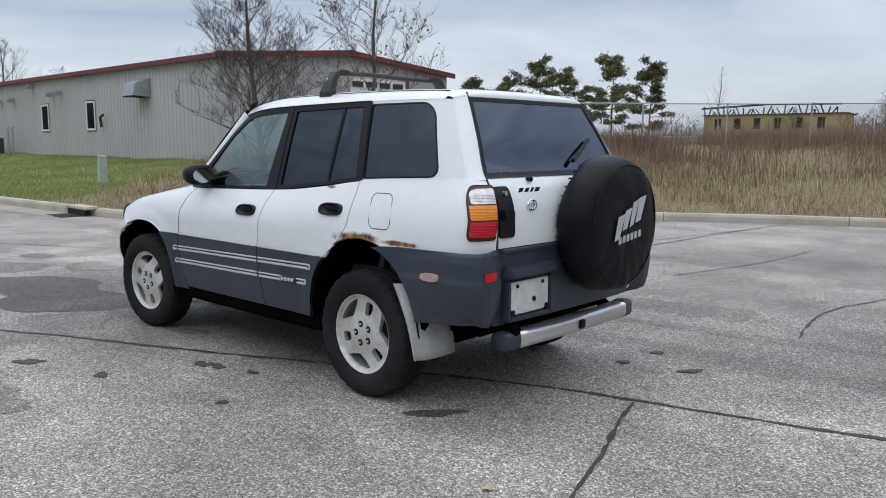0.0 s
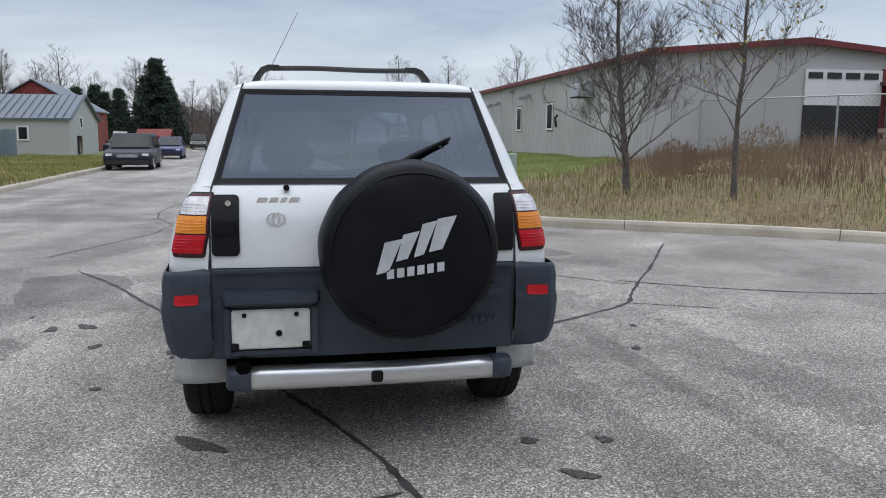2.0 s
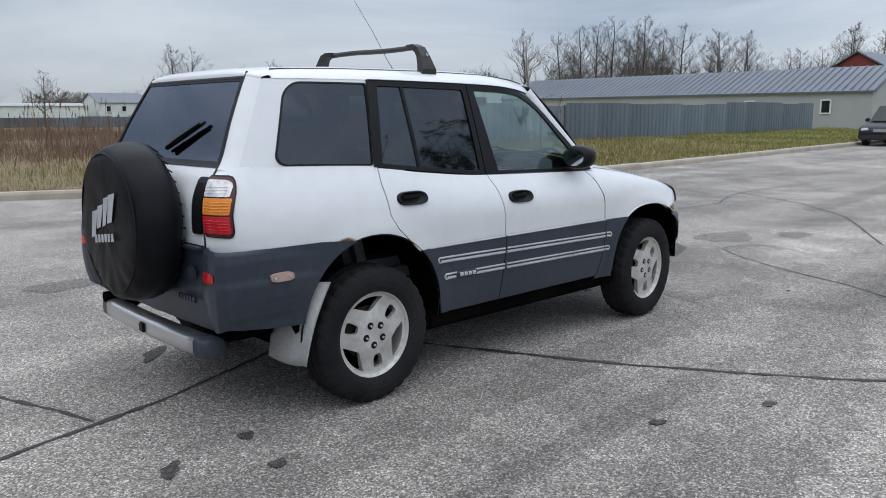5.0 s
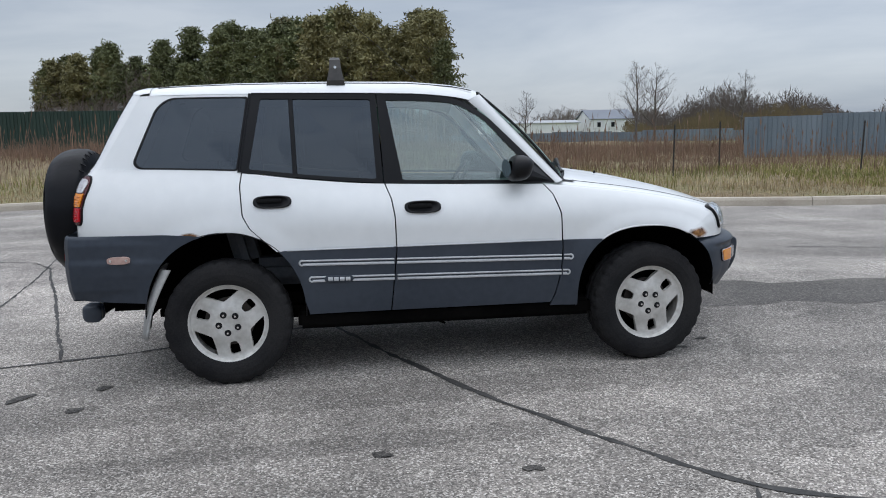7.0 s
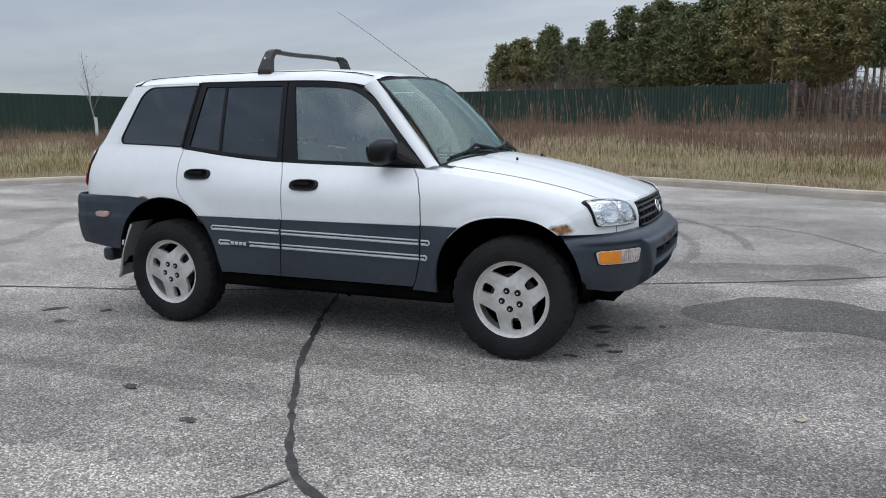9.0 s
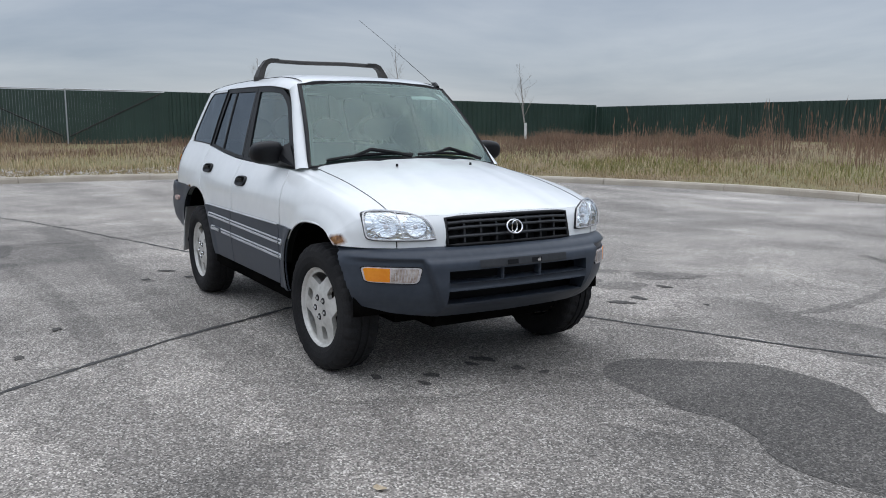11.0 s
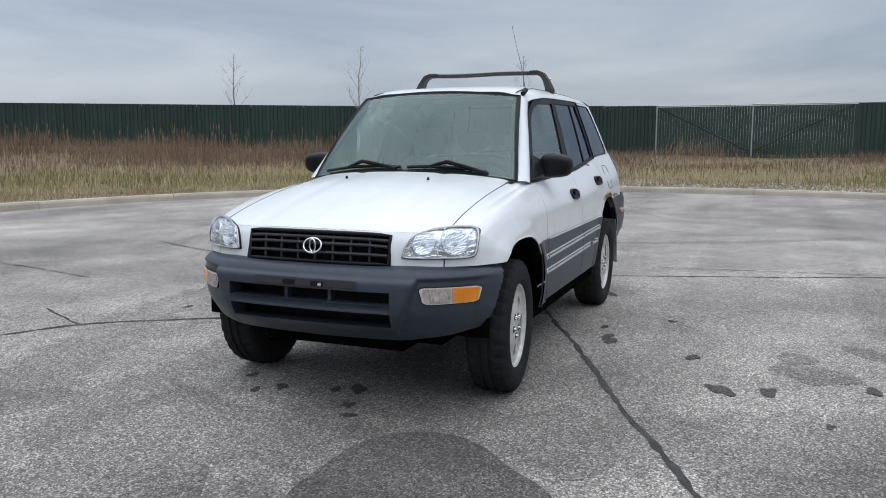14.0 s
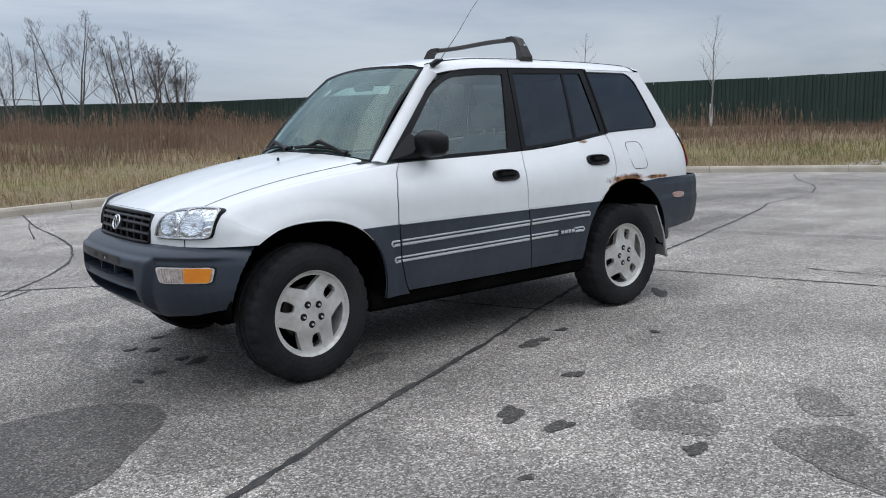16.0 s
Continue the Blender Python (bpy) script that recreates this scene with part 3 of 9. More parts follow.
# two fallen leaves
M_leaf = material("fallen_leaf", (0.36, 0.28, 0.18), (0.50, 0.42, 0.31), 20, 0.7)
for x, y, a in ((2.68, -1.2, 0.4), (-2.45, 1.25, 1.4)):
    V = [(math.cos(t) * 0.028 * (1 + 0.25 * math.cos(3 * t)), math.sin(t) * 0.018, 0.006 + 0.008 * math.cos(t) ** 2) for t in np.linspace(0, 2 * math.pi, 15)[:-1]]
    lf = part("fallen_leaf", (V + [(0, 0, 0.004)], [(k, (k + 1) % 14, 14) for k in range(14)]), M_leaf)
    lf.matrix_world = pose(x, y, 0.002, 0, 0, math.degrees(a))
    tagged(lf, "dry tan leaf lying on the asphalt", "leaf", "fallen leaves")

# worn wheel lanes and turned tyre marks
for k, (w, mt, pts) in enumerate([
    (0.42, M_worn, [(-6.5, -1.5), (-4.0, -1.3), (-1.9, -1.25), (0.0, -1.12), (2.3, -1.05), (5.5, -1.3)]),
    (0.22, M_worn, [(-3.5, -2.1), (-1.5, -1.85), (0.8, -1.75), (3.0, -1.95)]),
    (0.30, M_worn, [(-7.0, 3.4), (-5.5, 1.2), (-4.6, -1.5), (-4.0, -4.5)]),
    (0.45, M_worn, [(8.0, -0.9), (14.0, -0.4), (24.0, 0.2), (40.0, 1.0)]),
    (0.45, M_worn, [(8.0, 0.8), (14.0, 1.3), (24.0, 1.9), (40.0, 2.7)]),
    (0.85, M_worn, [(3.3, -3.4), (2.95, -1.6), (2.45, -0.6), (1.95, 0.5), (1.7, 1.5), (1.2, 2.7)]),
    (0.6, M_worn, [(2.2, -1.6), (1.0, -2.2), (-0.6, -2.45), (-2.0, -2.6)]),
    (1.1, M_worn, [(6.2, -3.6), (5.0, -1.8), (4.2, -0.5), (3.4, 0.4), (2.4, 0.9)]),
    (0.14, M_tyre_mark, [(0.39, 5.66), (0.81, 5.48), (1.27, 4.84), (1.63, 3.98), (1.75, 3.29), (1.73, 2.63), (1.59, 2.15), (1.37, 1.66)]),
    (0.14, M_tyre_mark, [(0.36, 6.5), (0.97, 6.12), (1.58, 5.43), (1.99, 4.65), (2.2, 3.86), (2.25, 3.46)]),
]):
    lane = ribbon("tyre_mark" if mt is M_tyre_mark else "worn_lane", pts, w, "dark turned tyre mark on the asphalt" if mt is M_tyre_mark else "smooth dark worn lane in the asphalt", 200 + k, 0.0008 + 0.0001 * k, mt)
    tagged(lane, category="tyre mark")

# storm drains set in the kerb
for x, y, rz in ((10.65, -2.55, 177.3), (9.95, 6.86, 3)):
    d = thing("storm_drain", pose(x, y, 0, 0, 0, rz), "dark storm drain mouth in the kerb", "drain", "storm drains")
    part("hood", box_bm(-0.5, 0.5, -0.05, 0.25, 0.12, 0.17, 0.015), M_curb, d, "concrete hood")
    part("mouth", box_bm(-0.42, 0.42, -0.022, 0.02, 0.005, 0.118), M_black_hole, d, "dark opening")
    g = bmesh.new()
    for k in range(9):
        box_bm(-0.4 + k * 0.09, -0.36 + k * 0.09, -0.42, -0.04, 0.002, 0.012, 0, g)
    part("grate", g, M_iron, d, "iron grate")


# ---- fences ----
M_wire = material("dull_fence_wire", (0.16, 0.17, 0.17), (0.24, 0.25, 0.25), 8, 0.6)


def corrugated_sheet(length, height, pitch=0.3, depth=0.04):
    """A profiled steel sheet standing in the xz plane."""
    V, F = [], []
    n = max(int(length / pitch), 1)
    prof = [(0, 0), (0.42, 0), (0.52, 1), (0.9, 1)]
    xs = [((k + a) * pitch, b * depth) for k in range(n) for a, b in prof] + [(n * pitch, 0)]
    xs = [(x * length / (n * pitch), y) for x, y in xs]
    for x, y in xs:
        V += [(x, y, 0), (x, y, height), (x, y + 0.012, 0), (x, y + 0.012, height)]
    for i in range(len(xs) - 1):
        a = 4 * i
        F += [(a, a + 4, a + 5, a + 1), (a + 2, a + 3, a + 7, a + 6), (a + 1, a + 5, a + 7, a + 3)]
    return V, F


def sheet_fence(name, pts, heights, label, mat, post_mat, sheet=2.4, jitter=0.0, seed=1, sink=0.25):
    """Sheets on posts along a line; heights are absolute tops at the line's points."""
    rng = random.Random(seed)
    top = thing(name, label=label, category="fence", kind="structure")
    tops = list(heights)
    for (a, b), (ha, hb) in zip(zip(pts, pts[1:]), zip(tops, tops[1:])):
        L = math.hypot(b[0] - a[0], b[1] - a[1])
        n = max(round(L / sheet), 1)
        rz = math.degrees(math.atan2(b[1] - a[1], b[0] - a[0]))
        for k in range(n):
            u = (k + 0.5) / n
            x, y = a[0] + (b[0] - a[0]) * k / n, a[1] + (b[1] - a[1]) * k / n
            zt = ha + (hb - ha) * u + rng.uniform(-jitter, jitter)
            zb = ground_z(a[0] + (b[0] - a[0]) * u, a[1] + (b[1] - a[1]) * u) - sink
            s = part("sheet", corrugated_sheet(L / n - 0.01, zt - zb), mat, top)
            s.matrix_world = pose(x, y, zb, 0, 0, rz + rng.uniform(-0.4, 0.4) * (jitter > 0))
            p = part("post", box_bm(-0.05, 0.05, 0.06, 0.16, 0, zt - zb - 0.1), post_mat, top)
            p.matrix_world = pose(x, y, zb, 0, 0, rz)
    return top


W_A, W_B, W_C, W_D = (-13.5, -37.0), (-28.5, -13.5), (-30.2, -2.4), (-30.2, 5.3)
W_E, W_F = (-31.5, 31.0), (2.2, 37.4)
sheet_fence("green_fence_north", [W_D, W_E], [2.88, 2.85], "tall dark green profiled steel fence", M_fence_green, M_rustpost)
sheet_fence("green_fence_east", [W_E, W_F], [2.75, 2.85], "tall dark green profiled steel fence, seen in long straight sheets", M_fence_green, M_rustpost)
sheet_fence("green_fence_south", [(2.0, -52.0), W_A, W_B, W_C], [3.25, 3.0, 2.98, 2.88], "tall dark green profiled steel fence", M_fence_green, M_rustpost)
sheet_fence("grey_fence", [(14.4, 22.2), (18.4, 18.9), (22.0, 16.2), (47.0, 16.6)], [1.72, 1.78, 1.72, 1.9],
            "patched grey zinc sheet fence with uneven tops", M_fence_grey, M_rustpost, 2.3, 0.07, 5)
sheet_fence("far_grey_fence", [(4.0, 66.0), (30.0, 57.0), (46.0, 44.0)], [1.35, 1.3, 1.4], "low grey sheet fence far behind the weeds", M_fence_grey, M_rustpost, 2.4, 0.1, 6)


def mesh_panel(length, height, step=0.16, r=0.003):
    """Chain-link: diagonal wires both ways between rails, coarser than life."""
    bars = []
    n = int((length + height) / step)
    for k in range(1, n):
        s = k * step
        x0, z0 = (s, 0) if s < length else (length, s - length)
        x1, z1 = (0, s) if s < height else (s - height, height)
        for f in (lambda x: x, lambda x: length - x):
            a, b = Vector((f(x0), 0, z0)), Vector((f(x1), 0, z1))
            d = (b - a).normalized().cross(Vector((0, 1, 0))) * r
            bars.append(([a - d, b - d, b + d, a + d], [(0, 1, 2, 3)]))
    return merged(bars)


def chain_fence(name, pts, tops, label, slats=False, every=3.0, mat=None):
    top = thing(name, label=label, category="fence", kind="structure")
    for (a, b), (ha, hb) in zip(zip(pts, pts[1:]), zip(tops, tops[1:])):
        L = math.hypot(b[0] - a[0], b[1] - a[1])
        n = max(round(L / every), 1)
        rz = math.degrees(math.atan2(b[1] - a[1], b[0] - a[0]))
        for k in range(n):
            x, y = a[0] + (b[0] - a[0]) * k / n, a[1] + (b[1] - a[1]) * k / n
            zt = ha + (hb - ha) * (k + 0.5) / n
            zb = ground_z(x, y) - 0.1
            w = L / n
            bits = [("post", cyl_bm(0.035, 0.035, zt - zb + 0.05, 8, Matrix.Translation((0, 0, (zt - zb) / 2))), M_galv),
                    ("rail", cyl_bm(0.025, 0.025, w, 8, Matrix.Translation((w / 2, 0, zt - zb)) @ Matrix.Rotation(math.pi / 2, 4, "Y")), M_galv)]
            for nm, bm, mt in bits:
                part(nm, bm, mt, top).matrix_world = pose(x, y, zb, 0, 0, rz)
            part("wire_mesh", mesh_panel(w, zt - zb), M_wire, top).matrix_world = pose(x, y, zb, 0, 0, rz)
            if slats:
                for s in range(int(w / 0.11)):
                    part("slat", join(box_bm(s * 0.11, s * 0.11 + 0.104, -0.016, -0.01, 0.05, zt - zb - 0.05), box_bm(s * 0.11, s * 0.11 + 0.104, 0.012, 0.018, 0.05, zt - zb - 0.05)), M_fence_green, top).matrix_world = pose(x, y, zb, 0, 0, rz)
    return top


gate = chain_fence("chain_gate", [W_C, W_D], [2.86, 2.88], "chain-link gate with green privacy slats between steel posts", True, 3.8)
for k in range(2):
    a = (W_C[0] + 0.03, W_C[1] + 3.85 * k + 0.1)
    part("brace", tube([(a[0], a[1], 1.0), (a[0], a[1] + 3.6, 2.8)] if k else [(a[0], a[1], 2.8), (a[0], a[1] + 3.6, 1.0)], 0.025, 6), M_iron, gate)
chain_fence("chain_fence", [(21.8, -14.6), (17.5, -17.0), (5.9, -27.9), (-6.0, -39.0)], [2.85, 2.85, 2.85, 3.2], "galvanised chain-link fence on steel posts")


# ---- buildings ----
def gable_building(name, x0, x1, y0, y1, zb, ze, zr, along, wall, roof, label, rib=0.0, trim=None):
    """A plain gabled shed. along: the ridge's axis."""
    b = thing(name, label=label, category="building")
    if along == "x":
        ym = (y0 + y1) / 2
        ends = [[(x, y0, zb), (x, y1, zb), (x, y1, ze), (x, ym, zr), (x, y0, ze)] for x in (x0, x1)]
        eaves = [((x0, y0), (x1, y0)), ((x0, y1), (x1, y1))]
        rr = [((x0 - 0.25, y0 - 0.2, ze - 0.02), (x1 + 0.25, y0 - 0.2, ze - 0.02), (x1 + 0.25, ym, zr + 0.05), (x0 - 0.25, ym, zr + 0.05)),
              ((x0 - 0.25, ym, zr + 0.05), (x1 + 0.25, ym, zr + 0.05), (x1 + 0.25, y1 + 0.2, ze - 0.02), (x0 - 0.25, y1 + 0.2, ze - 0.02))]
    else:
        xm = (x0 + x1) / 2
        ends = [[(x0, y, zb), (x1, y, zb), (x1, y, ze), (xm, y, zr), (x0, y, ze)] for y in (y0, y1)]
        eaves = [((x0, y0), (x0, y1)), ((x1, y0), (x1, y1))]
        rr = [((x0 - 0.2, y0 - 0.25, ze - 0.02), (xm, y0 - 0.25, zr + 0.05), (xm, y1 + 0.25, zr + 0.05), (x0 - 0.2, y1 + 0.25, ze - 0.02)),
              ((xm, y0 - 0.25, zr + 0.05), (x1 + 0.2, y0 - 0.25, ze - 0.02), (x1 + 0.2, y1 + 0.25, ze - 0.02), (xm, y1 + 0.25, zr + 0.05))]
    for e in ends:
        part("gable_wall", (e, [(0, 1, 2, 3, 4)]), wall, b)
    for (ax, ay), (bx, by) in eaves:
        if rib:
            L = math.hypot(bx - ax, by - ay)
            s = part("side_wall", corrugated_sheet(L, ze - zb, rib, 0.03), wall, b)
            s.matrix_world = pose(ax, ay, zb, 0, 0, math.degrees(math.atan2(by - ay, bx - ax)))
        else:
            part("side_wall", ([(ax, ay, zb), (bx, by, zb), (bx, by, ze), (ax, ay, ze)], [(0, 1, 2, 3)]), wall, b)
    for q in rr:
        V = list(q) + [(v[0], v[1], v[2] + 0.1) for v in q]
        part("roof", (V, [(0, 3, 2, 1), (4, 5, 6, 7), (0, 1, 5, 4), (1, 2, 6, 5), (2, 3, 7, 6), (3, 0, 4, 7)]), roof, b)
    return b


def window_on(b, axis, at, c, zc, w, h, out, frame_mat=M_white, surround=None):
    """A framed window on a wall; axis is the wall's normal axis."""
    m = Matrix.Translation((at, c, zc)) if axis == "x" else Matrix.Translation((c, at, zc)) @ Matrix.Rotation(math.pi / 2, 4, "Z")
    if surround:
        part("window_surround", moved(box_bm(-0.02, 0.02, -w / 2 - 0.05, w / 2 + 0.05, -h / 2 - 0.05, h / 2 + 0.05), m), surround, b)
    fr = bmesh.new()
    t = 0.09
    for y0, y1, z0, z1 in ((-w / 2, w / 2, h / 2 - t, h / 2), (-w / 2, w / 2, -h / 2, -h / 2 + t), (-w / 2, -w / 2 + t, -h / 2 + t, h / 2 - t), (w / 2 - t, w / 2, -h / 2 + t, h / 2 - t)):
        box_bm(-0.05, 0.05, y0, y1, z0, z1, 0, fr)
    f = part("window_frame", moved(fr, m), frame_mat, b)
    part("pane", moved(box_bm(-0.03, 0.03, -w / 2 + t, w / 2 - t, -h / 2 + t, h / 2 - t), m), M_darkglass, f)


NB = gable_building("metal_warehouse", 22.0, 51.0, -25.1, -12.6, 0.45, 4.55, 5.1, "x", M_siding, M_roof_metal, "long grey metal warehouse with dark red roof trim", 0.3)
part("eave_trim", box_bm(21.7, 51.3, -12.45, -12.3, 4.42, 4.60), M_red_trim, NB, "dark red eave trim")
for s in (-1, 1):
    V = [(21.66, -18.85, 5.0), (21.66, -18.85, 5.22), (21.66, -18.85 + s * 6.5, 4.66), (21.66, -18.85 + s * 6.5, 4.44)]
    part("gable_trim", (V + [(v[0] + 0.12, v[1], v[2]) for v in V], [(0, 1, 2, 3), (4, 7, 6, 5), (0, 4, 5, 1), (1, 5, 6, 2), (2, 6, 7, 3), (3, 7, 4, 0)]), M_red_trim, NB, "dark red gable trim")
for x in (33.0, 38.4, 46.5):
    window_on(NB, "y", -12.57, x, 2.55, 0.95, 1.35, 1, M_white, M_red_trim)
hood = bmesh.new()
hv = [hood.verts.new(p) for p in ((27.2, -12.6, 4.0), (28.2, -12.6, 4.0), (28.2, -12.6, 3.2), (27.2, -12.6, 3.2), (27.2, -11.9, 3.75), (28.2, -11.9, 3.75), (28.2, -11.8, 3.25), (27.2, -11.8, 3.25))]
for q in ((0, 1, 5, 4), (0, 4, 7, 3), (1, 2, 6, 5), (4, 5, 6, 7)):
    hood.faces.new([hv[i] for i in q])
part("vent_hood", hood, M_galv, NB, "grey sheet-metal vent hood")
part("vent_mouth", box_bm(27.25, 28.15, -12.5, -11.82, 3.2, 3.24), M_black_hole, NB)
for x, z in ((36.2, 3.75), (37.2, 3.72), (42.6, 3.6), (44.5, 3.55), (39.8, 4.2)):
    part("wall_lamp", join(box_bm(x - 0.14, x + 0.14, -12.5, -12.25, z - 0.1, z + 0.08, 0.02), box_bm(x - 0.2, x - 0.05, -12.35, -12.1, z - 0.16, z - 0.02, 0.02)), M_galv, NB)
part("bent_pipe", tube([(31.6, -12.4, 2.0), (31.6, -12.35, 2.45), (31.3, -12.35, 2.55)], 0.06, 8), M_iron, NB)
part("garage_door", box_bm(21.9, 21.97, -22.2, -18.9, 2.75, 4.1), M_white, NB, "white sectional door, half raised")
part("door_opening", box_bm(21.93, 21.985, -22.2, -18.9, 0.9, 2.75), M_black_hole, NB, "dark open doorway")
for k in range(4):
    part("door_pane", box_bm(21.86, 21.9, -22.0 + k * 0.8, -21.4 + k * 0.8, 3.75, 3.98), M_darkglass, NB)
part("door_jamb", box_bm(21.88, 21.98, -22.42, -22.2, 0.9, 4.15), M_red_trim, NB)
gable_building("low_wing", 51.2, 66.0, -20.0, -8.6, 0.1, 2.55, 3.1, "x", M_siding, M_roof_metal, "low grey metal wing beside the warehouse", 0.3)
ac = thing("air_conditioner", pose(43.6, -11.6, ground_z(43.6, -11.6)), "dark grey-green air conditioner beside the warehouse wall", "air conditioner")
part("casing", box_bm(-0.5, 0.5, -0.45, 0.45, 0.0, 0.95, 0.03), M_ac, ac)
g = bmesh.new()
for k in range(9):
    box_bm(-0.52, 0.52, -0.47, 0.47, 0.12 + k * 0.085, 0.145 + k * 0.085, 0, g)
part("louvre", g, M_iron, ac)
for x, y in ((41.6, -12.0), (42.3, -12.0)):
    v = thing("vent_pipe", pose(x, y, ground_z(x, y)), "grey upright vent pipe by the wall", "pipe", "vent pipes")
    part("pipe", cyl_bm(0.06, 0.06, 1.4, 8, Matrix.Translation((0, 0, 0.7))), M_galv, v)
    part("cap", cyl_bm(0.1, 0.07, 0.12, 8, Matrix.Translation((0, 0, 1.45))), M_galv, v)

LT = thing("lean_to", label="brown board lean-to with a sagging dark roof", category="shed")
for k in range(16):
    part("board", box_bm(20.5, 20.54, -27.4 + k * 0.31, -27.1 + k * 0.31, 0.7, 3.3 + 0.06 * math.sin(k * 2.1)), M_brown_wall, LT)
part("back_wall", box_bm(20.6, 21.9, -27.3, -22.5, 0.7, 3.2), M_brown_wall, LT)
V = [(19.9, -22.1, 3.32), (19.9, -27.9, 3.2), (22.4, -27.9, 3.85), (22.4, -22.1, 3.6)]
part("roof", (V + [(a, b, c + 0.12) for a, b, c in V], [(0, 3, 2, 1), (4, 5, 6, 7), (0, 1, 5, 4), (1, 2, 6, 5), (2, 3, 7, 6), (3, 0, 4, 7)]), M_brown_wall, LT, "sagging dark brown roof")
for x, y, w, l, h, mt in ((16.5, -20.5, 1.6, 0.9, 0.55, M_galv), (14.8, -24.0, 3.4, 1.0, 0.5, M_white), (17.6, -19.4, 1.0, 1.2, 0.7, M_tan_roof), (11.8, -27.4, 3.0, 0.8, 0.45, M_galv)):
    st = thing("pallet_stack", pose(x, y, ground_z(x, y), 0, 0, 40), "stack of pale boards in the yard", "stack", "yard stacks")
    for k in range(4):
        part("board", box_bm(-w / 2 + 0.05 * (k % 2), w / 2 - 0.08 * (k % 3), -l / 2, l / 2, h * k / 4, h * (k + 1) / 4 - 0.03), mt, st)

SH = gable_building("long_shed", 50.7, 58.7, 14.5, 46.0, 0.2, 2.55, 4.2, "y", M_siding2, M_roof_metal, "pale grey shed with a slate metal roof behind the fence")
for k in range(63):
    part("roof_rib", ([(50.45, 14.3 + k * 0.5, 2.66), (54.7, 14.3 + k * 0.5, 4.38), (54.7, 14.36 + k * 0.5, 4.38), (50.45, 14.36 + k * 0.5, 2.66), (50.45, 14.33 + k * 0.5, 2.71), (54.7, 14.33 + k * 0.5, 4.43)],
                      [(0, 1, 5, 4), (4, 5, 2, 3)]), M_roof_metal, SH)
for y, z in ((17.3, 1.65), (22.5, 1.65), (33.0, 1.65)):
    window_on(SH, "x", 50.66, y, z, 0.7, 0.95, -1)
window_on(SH, "y", 14.46, 53.6, 2.4, 0.7, 0.8, -1)
part("door", box_bm(52.6, 53.5, 14.38, 14.48, 0.3, 1.5), M_darkglass, SH)
gable_building("red_barn", 66.0, 74.0, 17.0, 25.0, 0.3, 3.6, 6.0, "x", M_red_wall, M_roof_metal, "dark red barn with a grey roof behind the shed")
gable_building("red_hut", 92.0, 95.5, 14.2, 17.6, 0.2, 1.5, 2.3, "y", M_red_wall, M_red_wall, "small red hut under the spruces")
part("white_screen", box_bm(60.0, 65.0, 13.6, 13.7, 0.3, 1.9), M_white, SH, "white board screen")
HS = gable_building("white_house", 44.0, 52.0, 128.0, 136.0, 0.5, 3.4, 5.0, "x", M_white, M_roof_metal, "far white house with a grey roof")
for x in (45.5, 48.0, 50.5):
    window_on(HS, "y", 127.9, x, 2.5, 0.8, 1.0, -1)
gable_building("far_hall", 52.5, 78.0, 128.5, 140.0, 0.5, 2.8, 3.7, "x", M_white, M_roof_metal, "long far hall with a pale grey roof")
gable_building("far_trailer", 60.0, 78.0, 108.0, 111.0, 0.5, 2.3, 2.5, "x", M_white, M_galv, "long white trailer beyond the fence")
gable_building("white_store", 16.0, 42.0, 128.0, 134.0, 0.5, 2.9, 3.3, "x", M_white, M_galv, "low white building on the horizon")
tent = thing("hoop_tent", pose(54.6, 52.2, 0.3, 0, 0, 45), "white hooped tarpaulin shelter behind the grey fence", "tent")
hoop = [(3.1 * math.cos(radians(a)), 1.6 + 2.3 * math.sin(radians(a))) for a in range(0, 181, 12)]
V = [(x, q[0], q[1]) for x in (-4.0, 4.0) for q in [(3.1, 0.0)] + hoop + [(-3.1, 0.0)]]
n = len(V) // 2
part("cover", (V + [(-4.0, 0, 1.6), (4.0, 0, 1.6)], [(k, k + 1, n + k + 1, n + k) for k in range(n - 1)] + [(k, k + 1, 2 * n) for k in range(n - 1)] + [(n + k + 1, n + k, 2 * n + 1) for k in range(n - 1)]), M_white, tent, "white tarpaulin cover")
for x in (-4.0, -1.4, 1.4, 4.0):
    part("hoop", tube([(x, 3.16, 0.0)] + [(x, a * 1.02, b * 1.012) for a, b in hoop] + [(x, -3.16, 0.0)], 0.05, 5), M_galv, tent)
OC = gable_building("ochre_row", 25.0, 41.0, -102.0, -95.0, 1.0, 4.9, 5.0, "x", M_ochre, M_char, "low ochre building with a charred roof beyond the field")
part("burnt_frame", merged([tube([(25 + k * 0.5, -95.3, 5.0), (25 + k * 0.5 + 0.5 * math.sin(k * 5), -95.2, 5.7 + 0.5 * math.sin(k * 3.3) * math.sin(k * 1.7))], 0.08, 4) for k in range(33)] + [tube([(24.5, -95.3, 6.0), (33.0, -95.2, 6.15), (41.5, -95.3, 5.8)], 0.12, 4)]), M_char, OC, "charred roof frame")
for k in range(6):
    part("doorway", box_bm(26.2 + k * 2.5, 27.0 + k * 2.5, -94.98, -94.9, 3.2, 4.5), M_black_hole, OC)
gable_building("cream_house", 134.0, 142.0, -16.5, -10.9, 0.2, 3.4, 5.6, "x", M_white, M_tan_roof, "white house with a tan roof down the road")


